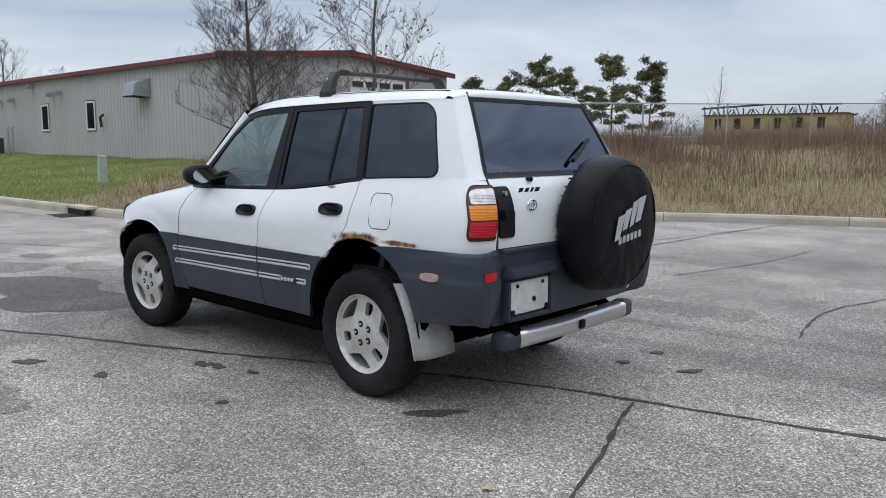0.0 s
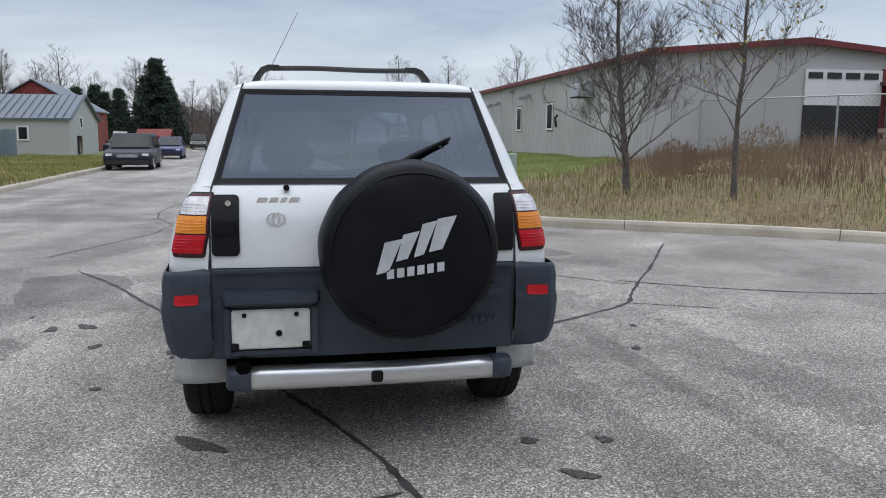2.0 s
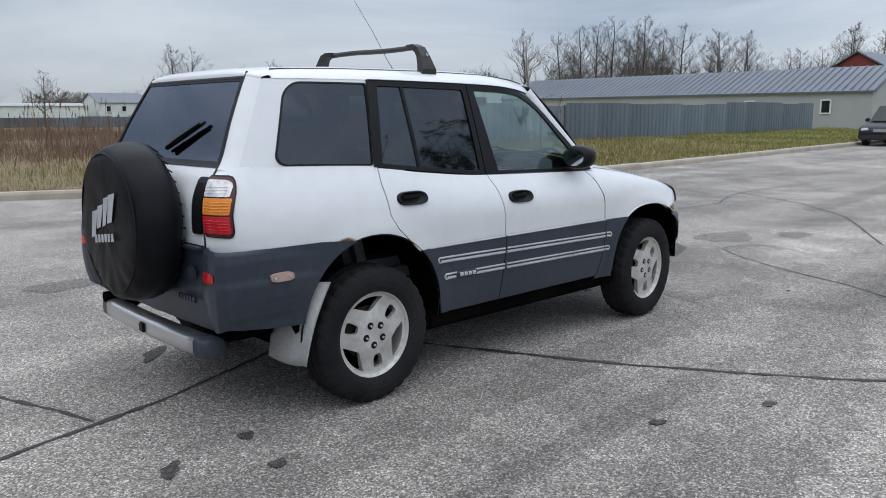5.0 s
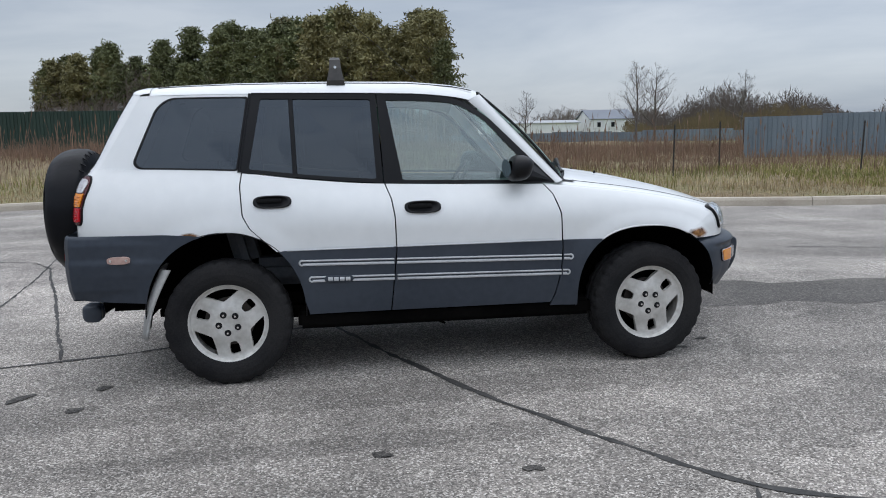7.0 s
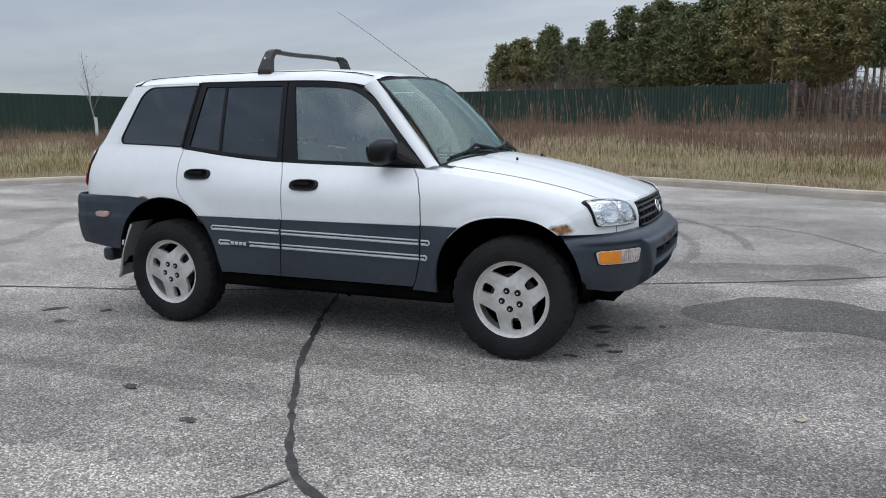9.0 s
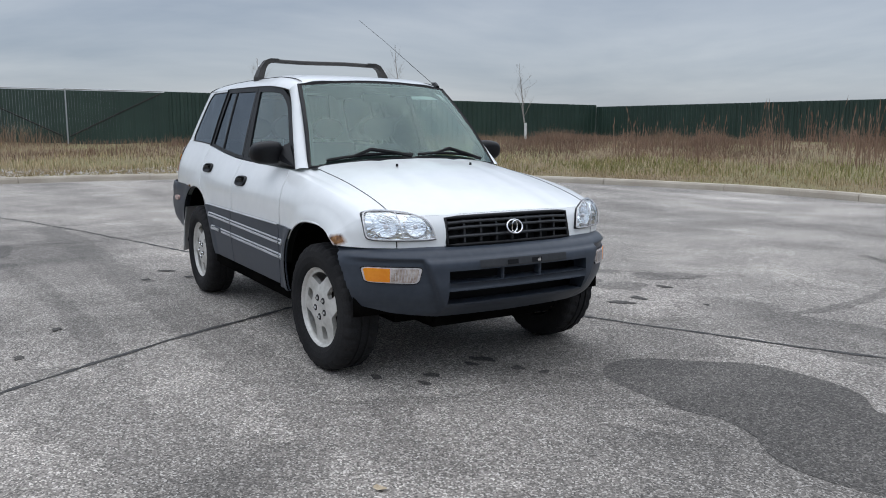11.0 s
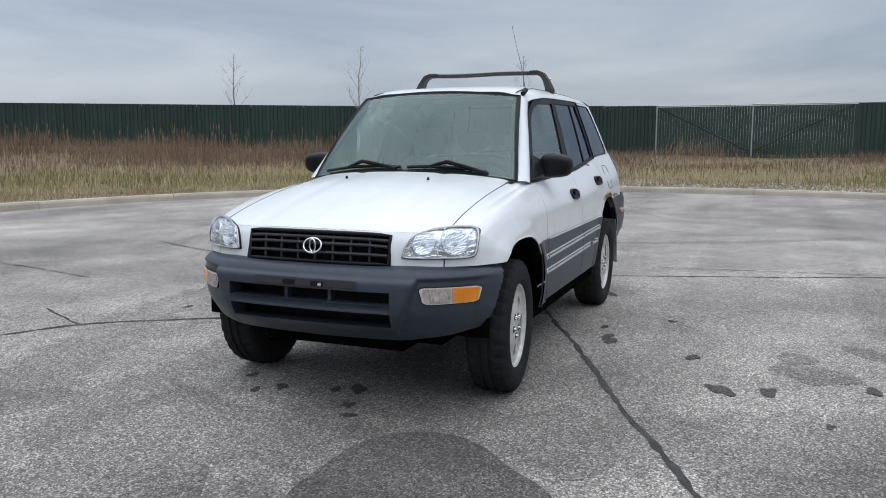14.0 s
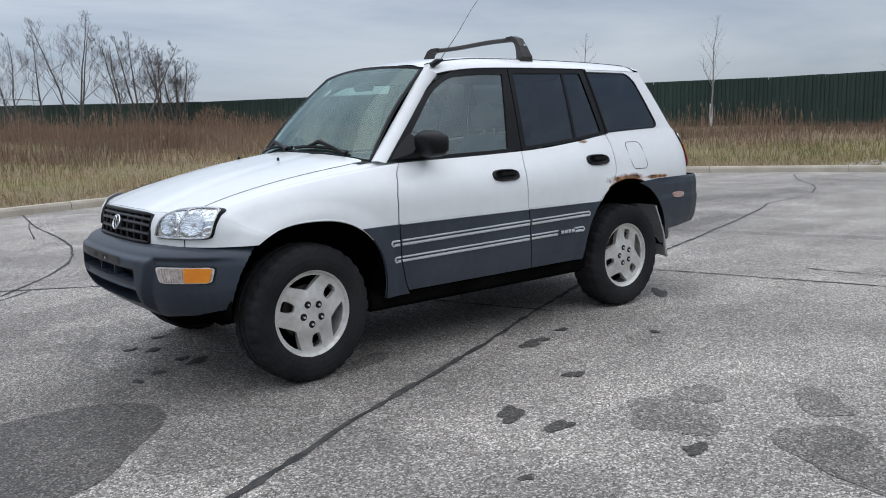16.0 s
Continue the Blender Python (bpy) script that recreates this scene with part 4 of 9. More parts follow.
# ---- street furniture ----
bx = thing("utility_pedestal", pose(18.27, -6.42, ground_z(18.27, -6.42) - 0.02, 0, -3.5, 8), "pale green leaning utility pedestal on the lawn", "utility box")
part("post", box_bm(-0.09, 0.09, -0.11, 0.11, 0.0, 0.78, 0.02), M_pedestal, bx)
part("cap", box_bm(-0.1, 0.1, -0.12, 0.12, 0.74, 0.82, 0.025), M_pedestal, bx)
part("latch", box_bm(-0.115, -0.09, -0.03, 0.03, 0.3, 0.4, 0.006), M_galv, bx)
mk = thing("marker_post", pose(33.0, -2.6, ground_z(33, -2.6)), "slim yellow marker post by the road", "post")
part("post", cyl_bm(0.05, 0.05, 1.3, 10, Matrix.Translation((0, 0, 0.65))), M_yellow, mk)
part("cap", cyl_bm(0.055, 0.03, 0.1, 10, Matrix.Translation((0, 0, 1.33))), M_yellow, mk)
for x, y, h in ((150.0, 1.0, 10.5), (230.0, 14.0, 10.5), (210.0, 6.0, 9.5)):
    up = thing("utility_pole", pose(x, y, 0.3), "weathered wooden utility pole down the road", "utility pole", "utility poles")
    part("pole", cyl_bm(0.16, 0.11, h, 8, Matrix.Translation((0, 0, h / 2))), M_pole, up)
    part("crossarm", box_bm(-0.08, 0.08, -1.1, 1.1, h - 0.9, h - 0.75), M_pole, up)
    for s in (-0.9, 0.0, 0.9):
        part("insulator", cyl_bm(0.05, 0.04, 0.18, 6, Matrix.Translation((0, s, h - 0.66))), M_galv, up)
for k, (x, y) in enumerate([(12.5, 13.0), (8.0, 14.0), (9.5, 14.5), (16.0, 12.5), (10.3, -13.0)]):
    sp = thing("steel_stake", pose(x, y, ground_z(x, y), 0, 2 - k, 0), "thin dark steel stake in the weeds", "stake", "steel stakes")
    part("rod", cyl_bm(0.02, 0.02, 1.3, 6, Matrix.Translation((0, 0, 0.6))), M_iron, sp)
    part("tip", cyl_bm(0.028, 0.012, 0.06, 6, Matrix.Translation((0, 0, 1.27))), M_iron, sp)
wp = thing("white_post", pose(17.2, -26.6, ground_z(17.2, -26.6)), "short white marker post in the field", "post")
part("post", box_bm(-0.06, 0.06, -0.06, 0.06, 0, 1.5, 0.01), M_white, wp)

ys_ = thing("yard_sign", pose(46.0, -6.95, ground_z(46.0, -6.95), 0, 0, 10), "dark green yard sign on a wooden trestle", "sign")
part("board", box_bm(-0.03, 0.03, -0.5, 0.5, 0.75, 1.6, 0.01), M_ac, ys_, "dark green sign board")
for y in (-0.45, 0.45):
    part("post", box_bm(-0.05, 0.05, y - 0.05, y + 0.05, 0.0, 1.7, 0.01), M_pole, ys_)
    part("brace", tube([(0.0, y, 0.7), (-0.4, y * 1.9, 0.02)], 0.04, 5), M_pole, ys_)
for k in range(2):
    part("board_bar", box_bm(-0.04, -0.028, -0.35, 0.35, 1.05 + k * 0.25, 1.15 + k * 0.25), M_white, ys_)
fp = thing("flag_pole", pose(47.5, -7.75, ground_z(47.5, -7.75)), "slim white pole on the lawn", "pole")
part("pole", cyl_bm(0.06, 0.04, 4.2, 10, Matrix.Translation((0, 0, 2.1))), M_white, fp)
part("cap", cyl_bm(0.06, 0.02, 0.08, 10, Matrix.Translation((0, 0, 4.24))), M_galv, fp)


# ---- vegetation ----
GX, GY = np.arange(-36, 62, 0.5), np.arange(-46, 46, 0.5)
GRID_D = curb_distance(*np.meshgrid(GX, GY))[0]


def kerb_dist(x, y):
    """The distance to the kerb, read from a half-metre grid."""
    u, v = (x - GX[0]) / 0.5, (y - GY[0]) / 0.5
    i, j = np.clip(u.astype(int), 0, len(GX) - 2), np.clip(v.astype(int), 0, len(GY) - 2)
    u, v = u - i, v - j
    G = GRID_D
    return (G[j, i] * (1 - u) + G[j, i + 1] * u) * (1 - v) + (G[j + 1, i] * (1 - u) + G[j + 1, i + 1] * u) * v


def scatter(n, seed, box):
    rng = np.random.default_rng(seed)
    x, y = rng.uniform(box[0], box[1], n), rng.uniform(box[2], box[3], n)
    D = kerb_dist(x, y)
    ok = D > 0.2
    return x[ok], y[ok], D[ok], rng


def tri_part(name, V, F, mat, parent=None, label="", smooth=False):
    """One mesh object from arrays of points and triangles."""
    ob = part(name, ([], []), mat, parent, label)
    me = ob.data
    V, F = np.ascontiguousarray(V, dtype=np.float32).reshape(-1, 3), np.ascontiguousarray(F, dtype=np.int32).reshape(-1, 3)
    me.vertices.add(len(V))
    me.vertices.foreach_set("co", V.ravel())
    me.loops.add(F.size)
    me.loops.foreach_set("vertex_index", F.ravel())
    me.polygons.add(len(F))
    me.polygons.foreach_set("loop_start", np.arange(0, F.size, 3, dtype=np.int32))
    if smooth:
        me.polygons.foreach_set("use_smooth", np.ones(len(F), dtype=bool))
    me.update(calc_edges=True)
    return ob


def tubes_mesh(paths, sides):
    """Points and triangles of many tapering tubes that all have as many rings."""
    if not paths:
        return np.zeros((0, 3)), np.zeros((0, 3), int)
    P = np.array([[tuple(q) for q in p] for p, r in paths])
    R = np.array([r for p, r in paths])
    n, m = P.shape[:2]
    T = P[:, -1] - P[:, 0]
    T /= np.linalg.norm(T, axis=1)[:, None] + 1e-9
    H = np.where(np.abs(T[:, 2:3]) > 0.8, [[1.0, 0, 0]], [[0, 0, 1.0]])
    U = np.cross(T, H)
    U /= np.linalg.norm(U, axis=1)[:, None] + 1e-9
    W = np.cross(T, U)
    a = np.arange(sides) * 2 * math.pi / sides
    ring = U[:, None, None] * np.cos(a)[None, None, :, None] + W[:, None, None] * np.sin(a)[None, None, :, None]
    V = P[:, :, None] + ring * R[:, :, None, None]
    idx = np.arange(n * m * sides).reshape(n, m, sides)
    A, B = idx[:, :-1], idx[:, 1:]
    A1, B1 = np.roll(A, -1, 2), np.roll(B, -1, 2)
    F = np.concatenate([np.stack([A, A1, B1], -1).reshape(-1, 3), np.stack([A, B1, B], -1).reshape(-1, 3)])
    return V.reshape(-1, 3), F


def stacked(meshes):
    o, VV, FF = 0, [], []
    for V, F in meshes:
        VV.append(V)
        FF.append(F + o)
        o += len(V)
    return np.concatenate(VV), np.concatenate(FF)


def blades(name, x, y, z, h, w, rng, mat, label, lean=0.35, forked=False):
    """Many thin blades as one mesh; each is a bent two-piece sliver, with a seed head where forked."""
    n = len(x)
    a = rng.uniform(0, 2 * math.pi, n)
    l = rng.uniform(0, lean, n) * h
    la = rng.uniform(0, 2 * math.pi, n)
    ux, uy = np.cos(a) * w / 2, np.sin(a) * w / 2
    mx, my, mz = x + np.cos(la) * l * 0.3, y + np.sin(la) * l * 0.3, z + h * 0.55
    tx, ty, tz = x + np.cos(la) * l, y + np.sin(la) * l, z + h * np.sqrt(np.clip(1 - (l / h) ** 2 * 0.5, 0.3, 1))
    k = 0.95 if forked else 0.75
    pts = [(x - ux, y - uy, z - 0.03), (x + ux, y + uy, z - 0.03), (mx + ux * k, my + uy * k, mz), (mx - ux * k, my - uy * k, mz), (tx, ty, tz)]
    V = np.stack([np.stack(p, 1) for p in pts], 1)
    m = 5
    if forked:
        hw = w * 1.9
        hx, hy = np.cos(a) * hw / 2, np.sin(a) * hw / 2
        c = [(lerp_np(mx, tx, 0.55), lerp_np(my, ty, 0.55), lerp_np(mz, tz, 0.55)), (lerp_np(mx, tx, 0.8) + hx, lerp_np(my, ty, 0.8) + hy, lerp_np(mz, tz, 0.8)),
             (tx, ty, tz + 0.06), (lerp_np(mx, tx, 0.8) - hx, lerp_np(my, ty, 0.8) - hy, lerp_np(mz, tz, 0.8))]
        V = np.concatenate([V, np.stack([np.stack(p, 1) for p in c], 1)], 1)
        m = 9
    tri = [(0, 1, 2), (0, 2, 3), (3, 2, 4)] + ([(5, 6, 7), (5, 7, 8)] if forked else [])
    F = (np.arange(n) * m)[:, None, None] + np.array(tri)[None]
    return tagged(tri_part(name, V, F, mat), label, "grass", kind="stuff")


def lerp_np(a, b, t):
    return a + (b - a) * t


def patchy(x, y, s, ph):
    return 0.02 + np.abs(0.5 + 0.5 * np.sin(x * s + ph) * np.sin(y * s * 1.3 + ph * 2.1) + 0.3 * np.sin(x * s * 2.7 + y * s * 2.1 + ph))


def ang_of(x, y):
    return np.degrees(np.arctan2(y - CY, x - CX))


def sown(n, seed, box, want):
    x, y, D, rng = scatter(n, seed, box)
    keep = rng.uniform(0, 1, len(x)) < want(x, y, D)
    x, y, D = x[keep], y[keep], D[keep]
    return x, y, D, verge_height(x, y, D), rng


def clumps(x, y, s, ph, cut=0.5, gain=2.5):
    """Patches with soft edges: 0 between them, 1 inside."""
    return np.clip((patchy(x, y, s, ph) - cut) * gain, 0, 1)


def by_way(x, y, ways, values):
    return np.interp(ang_of(x, y), ways, values)


def tall(x, y):
    """How tall the weeds stand, by the way they lie from the circle, in clumps."""
    return (0.45 + 0.9 * clumps(x, y, 0.75, 4.0, 0.45, 1.6) * (0.5 + 0.5 * clumps(x, y, 0.23, 1.3, 0.3, 1.5))) * by_way(x, y, [-180, -140, -105, -60, -40, 20, 60, 95, 140, 180], [0.62, 0.85, 0.95, 1.0, 0.8, 0.55, 0.62, 0.62, 0.6, 0.55])


NEAR = (-20, 20, -16, 18)
WIDE = (-34, 24, -36, 44)


def not_lawn(x, y):
    return 1 - ((x > 12.5) & (y < -2) & (x + y > 9.5)) * 0.97


def verge(n, seed, box, want):
    return sown(n, seed, box, lambda x, y, D: want(x, y, D) * not_lawn(x, y))


# a trodden strip along the kerb, straw with a little green
x, y, D, z, rng = verge(260000, 11, NEAR, lambda x, y, D: (D < 3.4) * np.clip(1.2 - D / 3.6, 0, 1) * (0.35 + 0.6 * clumps(x, y, 1.3, 0.7, 0.3, 1.4)))
blades("kerbside_grass", x, y, z, rng.uniform(0.05, 0.17, len(x)) * (0.6 + 0.25 * D), 0.014, rng, M_straw, "short dry straw-coloured grass along the kerb", 0.9)
x, y, D, z, rng = verge(120000, 21, NEAR, lambda x, y, D: (D < 5) * np.clip((D - 0.5) / 1.5, 0.1, 1) * clumps(x, y, 0.8, 2.9, 0.5, 2.2) * 0.5)
blades("kerbside_green", x, y, z, rng.uniform(0.04, 0.13, len(x)), 0.016, rng, M_green, "short green grass between the straw", 0.9)
# a yellow-green band and pale tufts of the middle ground
x, y, D, z, rng = verge(330000, 13, WIDE, lambda x, y, D: np.clip((D - 1.6) / 1.2, 0, 1) * np.clip((8.5 - D) / 3, 0, 1) * (0.12 + clumps(x, y, 0.33, 2.2, 0.4, 2.0)) * 0.75)
blades("green_undergrowth", x, y, z, rng.uniform(0.10, 0.32, len(x)), 0.018, rng, M_green, "yellow-green grass between the dry stems", 0.7)
x, y, D, z, rng = verge(200000, 12, WIDE, lambda x, y, D: ((D > 1.2) & (D < 7)) * clumps(x, y, 0.9, 1.0, 0.6, 2.4) * 0.7)
blades("pale_tall_grass", x, y, z, rng.uniform(0.15, 0.45, len(x)) * (0.5 + 0.7 * tall(x, y)), 0.016, rng, M_straw_pale, "pale dry tall grass on the verge", 0.65)
x, y, D, z, rng = verge(230000, 22, WIDE, lambda x, y, D: ((D > 1.6) & (D < 16)) * np.clip((11 - D) / 6, 0.12, 1) * np.clip(0.3 + 0.5 * clumps(x, y, 0.6, 5.1, 0.4, 1.6), 0, 1))
blades("tawny_grass", x, y, z, rng.uniform(0.10, 0.34, len(x)) * (0.7 + 0.5 * tall(x, y)), 0.016, rng, M_straw, "tawny grass on the rough ground", 0.85)
# dead weeds, in stands that grow taller towards the fences
x, y, D, z, rng = verge(300000, 14, WIDE, lambda x, y, D: ((D > 4.0) & (D < 27)) * np.clip((D - 4.5) / 4, 0, 1) * np.clip(0.12 + clumps(x, y, 0.42, 3.1, 0.4, 1.8), 0, 1) * by_way(x, y, [-180, 40, 60, 120, 150, 180], [0.75, 0.75, 0.35, 0.35, 0.55, 0.75]))
blades("brown_weeds", x, y, z, 0.95 * tall(x, y) * np.clip(0.45 + (D - 4) / 12, 0.4, 1.15) * rng.uniform(0.5, 1.2, len(x)), 0.016, rng, M_weed, "brown dead weeds on the rough ground", 0.75)
x, y, D, z, rng = verge(420000, 15, (-34, 24, -44, 44), lambda x, y, D: ((D > 5) & (D < 30)) * np.clip((D - 5) / 4, 0, 1) * np.clip(clumps(x, y, 0.27, 0.4, 0.3, 1.6) + 0.2, 0, 1) * 0.85)
blades("russet_weeds", x, y, z, rng.uniform(0.4, 1.1, len(x)) * tall(x, y) * np.clip(0.5 + (D - 5) / 14, 0.4, 1.25), 0.017, rng, M_weed_red, "dark russet weeds in the field", 0.7)
x, y, D, z, rng = verge(60000, 16, (-34, 24, 8, 42), lambda x, y, D: ((D > 6) & (D < 27)) * clumps(x, y, 0.8, 5.0, 0.62, 3.0) * (ang_of(x, y) > 25) * (ang_of(x, y) < 125) * 0.3)
blades("reeds", x, y, z, (0.55 + 1.15 * rng.uniform(0, 1, len(x)) ** 2) * np.clip(0.6 + 0.6 * clumps(x, y, 0.9, 2.0, 0.4, 2.0), 0.6, 1.15), 0.024, rng, M_weed_red, "tall brown reeds with feathery heads", 0.22, True)
x, y, D, z, rng = verge(22000, 18, (-34, 10, -40, -8), lambda x, y, D: ((D > 6) & (D < 26)) * clumps(x, y, 0.5, 1.9, 0.5, 2.0) * 0.35)
blades("seed_stalks", x, y, z, rng.uniform(0.6, 1.15, len(x)), 0.02, rng, M_weed_red, "dark seed stalks standing in the field", 0.2, True)


def rubble(name, n, seed, box, label):
    """Broken pale stones, each a rough little block, strewn on the ground."""
    g = np.random.default_rng(seed)
    x, y = g.uniform(box[0], box[1], n), g.uniform(box[2], box[3], n)
    D = kerb_dist(x, y)
    ok = D > 0.3
    x, y, D = x[ok], y[ok], D[ok]
    n = len(x)
    z, r = verge_height(x, y, D), g.uniform(0.015, 0.07, n) ** 1.15
    base = np.array([(1, 0, 0), (-0.5, 0.87, 0), (-0.5, -0.87, 0), (0.55, 0.3, 0.75), (-0.5, 0.4, 0.8), (-0.05, -0.6, 0.7)])
    V = base[None] * r[:, None, None] * g.uniform(0.7, 1.3, (n, 6, 3)) + np.stack([x, y, z - 0.008], 1)[:, None]
    tri = np.array([(3, 4, 5), (0, 1, 3), (1, 4, 3), (1, 2, 4), (2, 5, 4), (2, 0, 5), (0, 3, 5)])
    return tagged(tri_part(name, V, (np.arange(n) * 6)[:, None, None] + tri[None], M_rubble), label, "stones", kind="stuff")


M_rubble = material("broken_concrete", (0.34, 0.31, 0.28), (0.58, 0.55, 0.50), 3, 0.9, vary=0.3)
rubble("rubble", 2600, 31, (-19.5, -15.6, -4.5, 6.0), "broken pale concrete strewn on the verge before the gate")
x, y, D, z, rng = sown(150000, 17, (12, 60, -14, -1.5), lambda x, y, D: (D > 0.2) * np.clip(1.2 - x / 60, 0.2, 1) * (x > 12.5) * (x + y > 9.8))
blades("lawn_grass", x, y, z, rng.uniform(0.04, 0.09, len(x)), 0.03, rng, M_lawn_blade, "short mown green lawn", 0.7)
x, y, D, z, rng = sown(60000, 19, (10, 50, 7, 17), lambda x, y, D: (D > 0.2) * 0.6)
blades("mound_grass", x, y, z, rng.uniform(0.05, 0.14, len(x)), 0.035, rng, M_green, "short green and tan grass on the bank", 0.8)


def limb(rng, p, d, length, r, depth, out, twigs, wob=0.22, up=0.05, split=(3, 5), shrink=0.58):
    pts, radii, q, v = [p.copy()], [r], p.copy(), d.copy()
    n = 4
    for i in range(n):
        v = (v + Vector((rng.gauss(0, wob), rng.gauss(0, wob), rng.gauss(up, wob * 0.6)))).normalized()
        q = q + v * (length / n)
        pts.append(q.copy())
        radii.append(r * (1 - 0.75 * (i + 1) / n))
    (out if depth > 1 else twigs).append((pts, radii))
    if depth == 0:
        return
    for k in range(rng.randint(*split)):
        t = rng.uniform(0.3, 1.0)
        i = min(int(t * n), n - 1)
        o = pts[i].lerp(pts[i + 1], t * n - i)
        a = rng.uniform(0, 2 * math.pi)
        side = Vector((math.cos(a), math.sin(a), 0.25))
        nd = (v * 0.75 + side * 0.75 + Vector((0, 0, up * 3))).normalized()
        limb(rng, o, nd, length * shrink * rng.uniform(0.7, 1.15), max(r * 0.45 * (1.1 - t * 0.5), 0.004), depth - 1, out, twigs, wob, up, split, shrink)


def bare_tree(name, x, y, h, seed, label, spread=0.8, depth=3, stems=1, limbs=9, mat=None, leaf=None, leaves=0, trunk_r=None, low=0.25, guard=False, z=None, group="bare trees", split=(3, 5), reach=1.0, fine=1.0):
    rng = random.Random(seed)
    t = thing(name, pose(x, y, ground_z(x, y) - 0.05 if z is None else z), label, "tree", group)
    boles, out, twigs = [], [], []
    for s in range(stems):
        lean = Vector((rng.gauss(0, 0.05 + 0.09 * (stems > 1)), rng.gauss(0, 0.05 + 0.09 * (stems > 1)), 1)).normalized()
        r = trunk_r or 0.012 * h + 0.03
        n = 7
        pts = [Vector((rng.gauss(0, 0.12 * (stems > 1)), rng.gauss(0, 0.12 * (stems > 1)), 0))]
        for i in range(n):
            pts.append(pts[-1] + (lean + Vector((rng.gauss(0, 0.06), rng.gauss(0, 0.06), 0))) * (h * 0.92 / n))
        boles.append((pts, [r * (1.15 if i == 0 else 1) * (1 - 0.93 * i / n) + 0.004 for i in range(n + 1)]))
        for k in range(limbs):
            u = low + (0.97 - low) * (k + rng.random()) / limbs
            i = min(int(u * n), n - 1)
            o = pts[i].lerp(pts[i + 1], u * n - i)
            a = k * 2.4 + rng.uniform(-0.5, 0.5)
            d = Vector((math.cos(a) * spread, math.sin(a) * spread, 0.75)).normalized()
            limb(rng, o, d, h * 0.42 * reach * (1.12 - u) * (0.6 + spread * 0.5), r * 0.42 * fine * (1.15 - u), depth - 1, out, twigs, split=split)
    tri_part("trunk", *stacked([tubes_mesh(boles, 7), tubes_mesh(out, 5)]), mat or M_bark, t, "grey trunk and limbs", True)
    tri_part("crown", *tubes_mesh(twigs, 3), mat if mat is M_birch else M_twig, t, "fine bare twigs")
    if guard:
        part("trunk_guard", cyl_bm((trunk_r or 0.05) * 1.5, (trunk_r or 0.05) * 1.4, 1.0, 10, Matrix.Translation((0, 0, 0.5))), M_guard, t, "white trunk guard")
    if leaves:
        ends = [q[-1] for q, _ in twigs]
        tri = []
        for k in range(leaves):
            c = rng.choice(ends) + Vector((rng.gauss(0, 0.08), rng.gauss(0, 0.08), rng.gauss(0, 0.08)))
            a, b = Vector((rng.gauss(0, 1), rng.gauss(0, 1), rng.gauss(0, 1))).normalized() * 0.04, Vector((rng.gauss(0, 1), rng.gauss(0, 1), rng.gauss(0, 1))).normalized() * 0.03
            tri.append(([c - a, c + b, c + a, c - b], [(0, 1, 2, 3)]))
        part("leaves", merged(tri), leaf, t, "last few leaves")
    return t


bare_tree("bare_tree", 10.9, -6.9, 6.4, 3, "many-limbed bare tree in the weeds before the warehouse", 0.95, 4, 1, 52, None, None, 0, 0.08, 0.08, False, None, "bare trees", (4, 6), 0.62, 0.62)
bare_tree("slender_tree", 8.6, -8.1, 6.6, 9, "slender tree with a few last leaves", 0.8, 4, 1, 30, None, M_yellow_leaf, 420, 0.055, 0.2, False, None, "bare trees", (3, 5), 0.62, 0.7)
for k, (x, y, h) in enumerate([(-25.0, -20.5, 4.6), (-27.0, -15.2, 5.0), (-26.0, -7.1, 4.5), (-25.0, 8.0, 3.9), (-26.0, 14.4, 4.7), (-26.0, 21.4, 4.2), (12.6, -34.9, 4.2)]):
    bare_tree("sapling", x, y, h, 30 + k, "thin bare sapling with a white trunk guard", 0.55, 2, 1, 13, M_birch, None, 0, 0.045, 0.3, True, None, "saplings by the fence")
bare_tree("bare_tree", 19.6, 16.0, 4.4, 44, "bare tree standing before the grey fence", 0.8, 3, 1, 11, M_birch, None, 0, 0.09, 0.3)
for k, (a, d, h, st) in enumerate([(-98, 46, 5.3, 2), (-100.5, 48, 5.8, 2), (-102, 44, 5.4, 1), (-103.8, 43, 6.6, 3), (-106.5, 42, 4.9, 2), (-108, 40, 5.2, 3), (-109.3, 42, 4.7, 3), (-110.3, 43, 4.3, 4), (-96, 50, 5.5, 2)]):
    bare_tree("bare_tree", 3.0 + d * math.cos(radians(a)), 4.2 + d * math.sin(radians(a)), h, 50 + k, "spindly bare tree at the far edge of the field", 0.65, 4, st, 9, None, None, 0, 0.06, 0.2)
FAR_TREES = []
rng_f = random.Random(9)
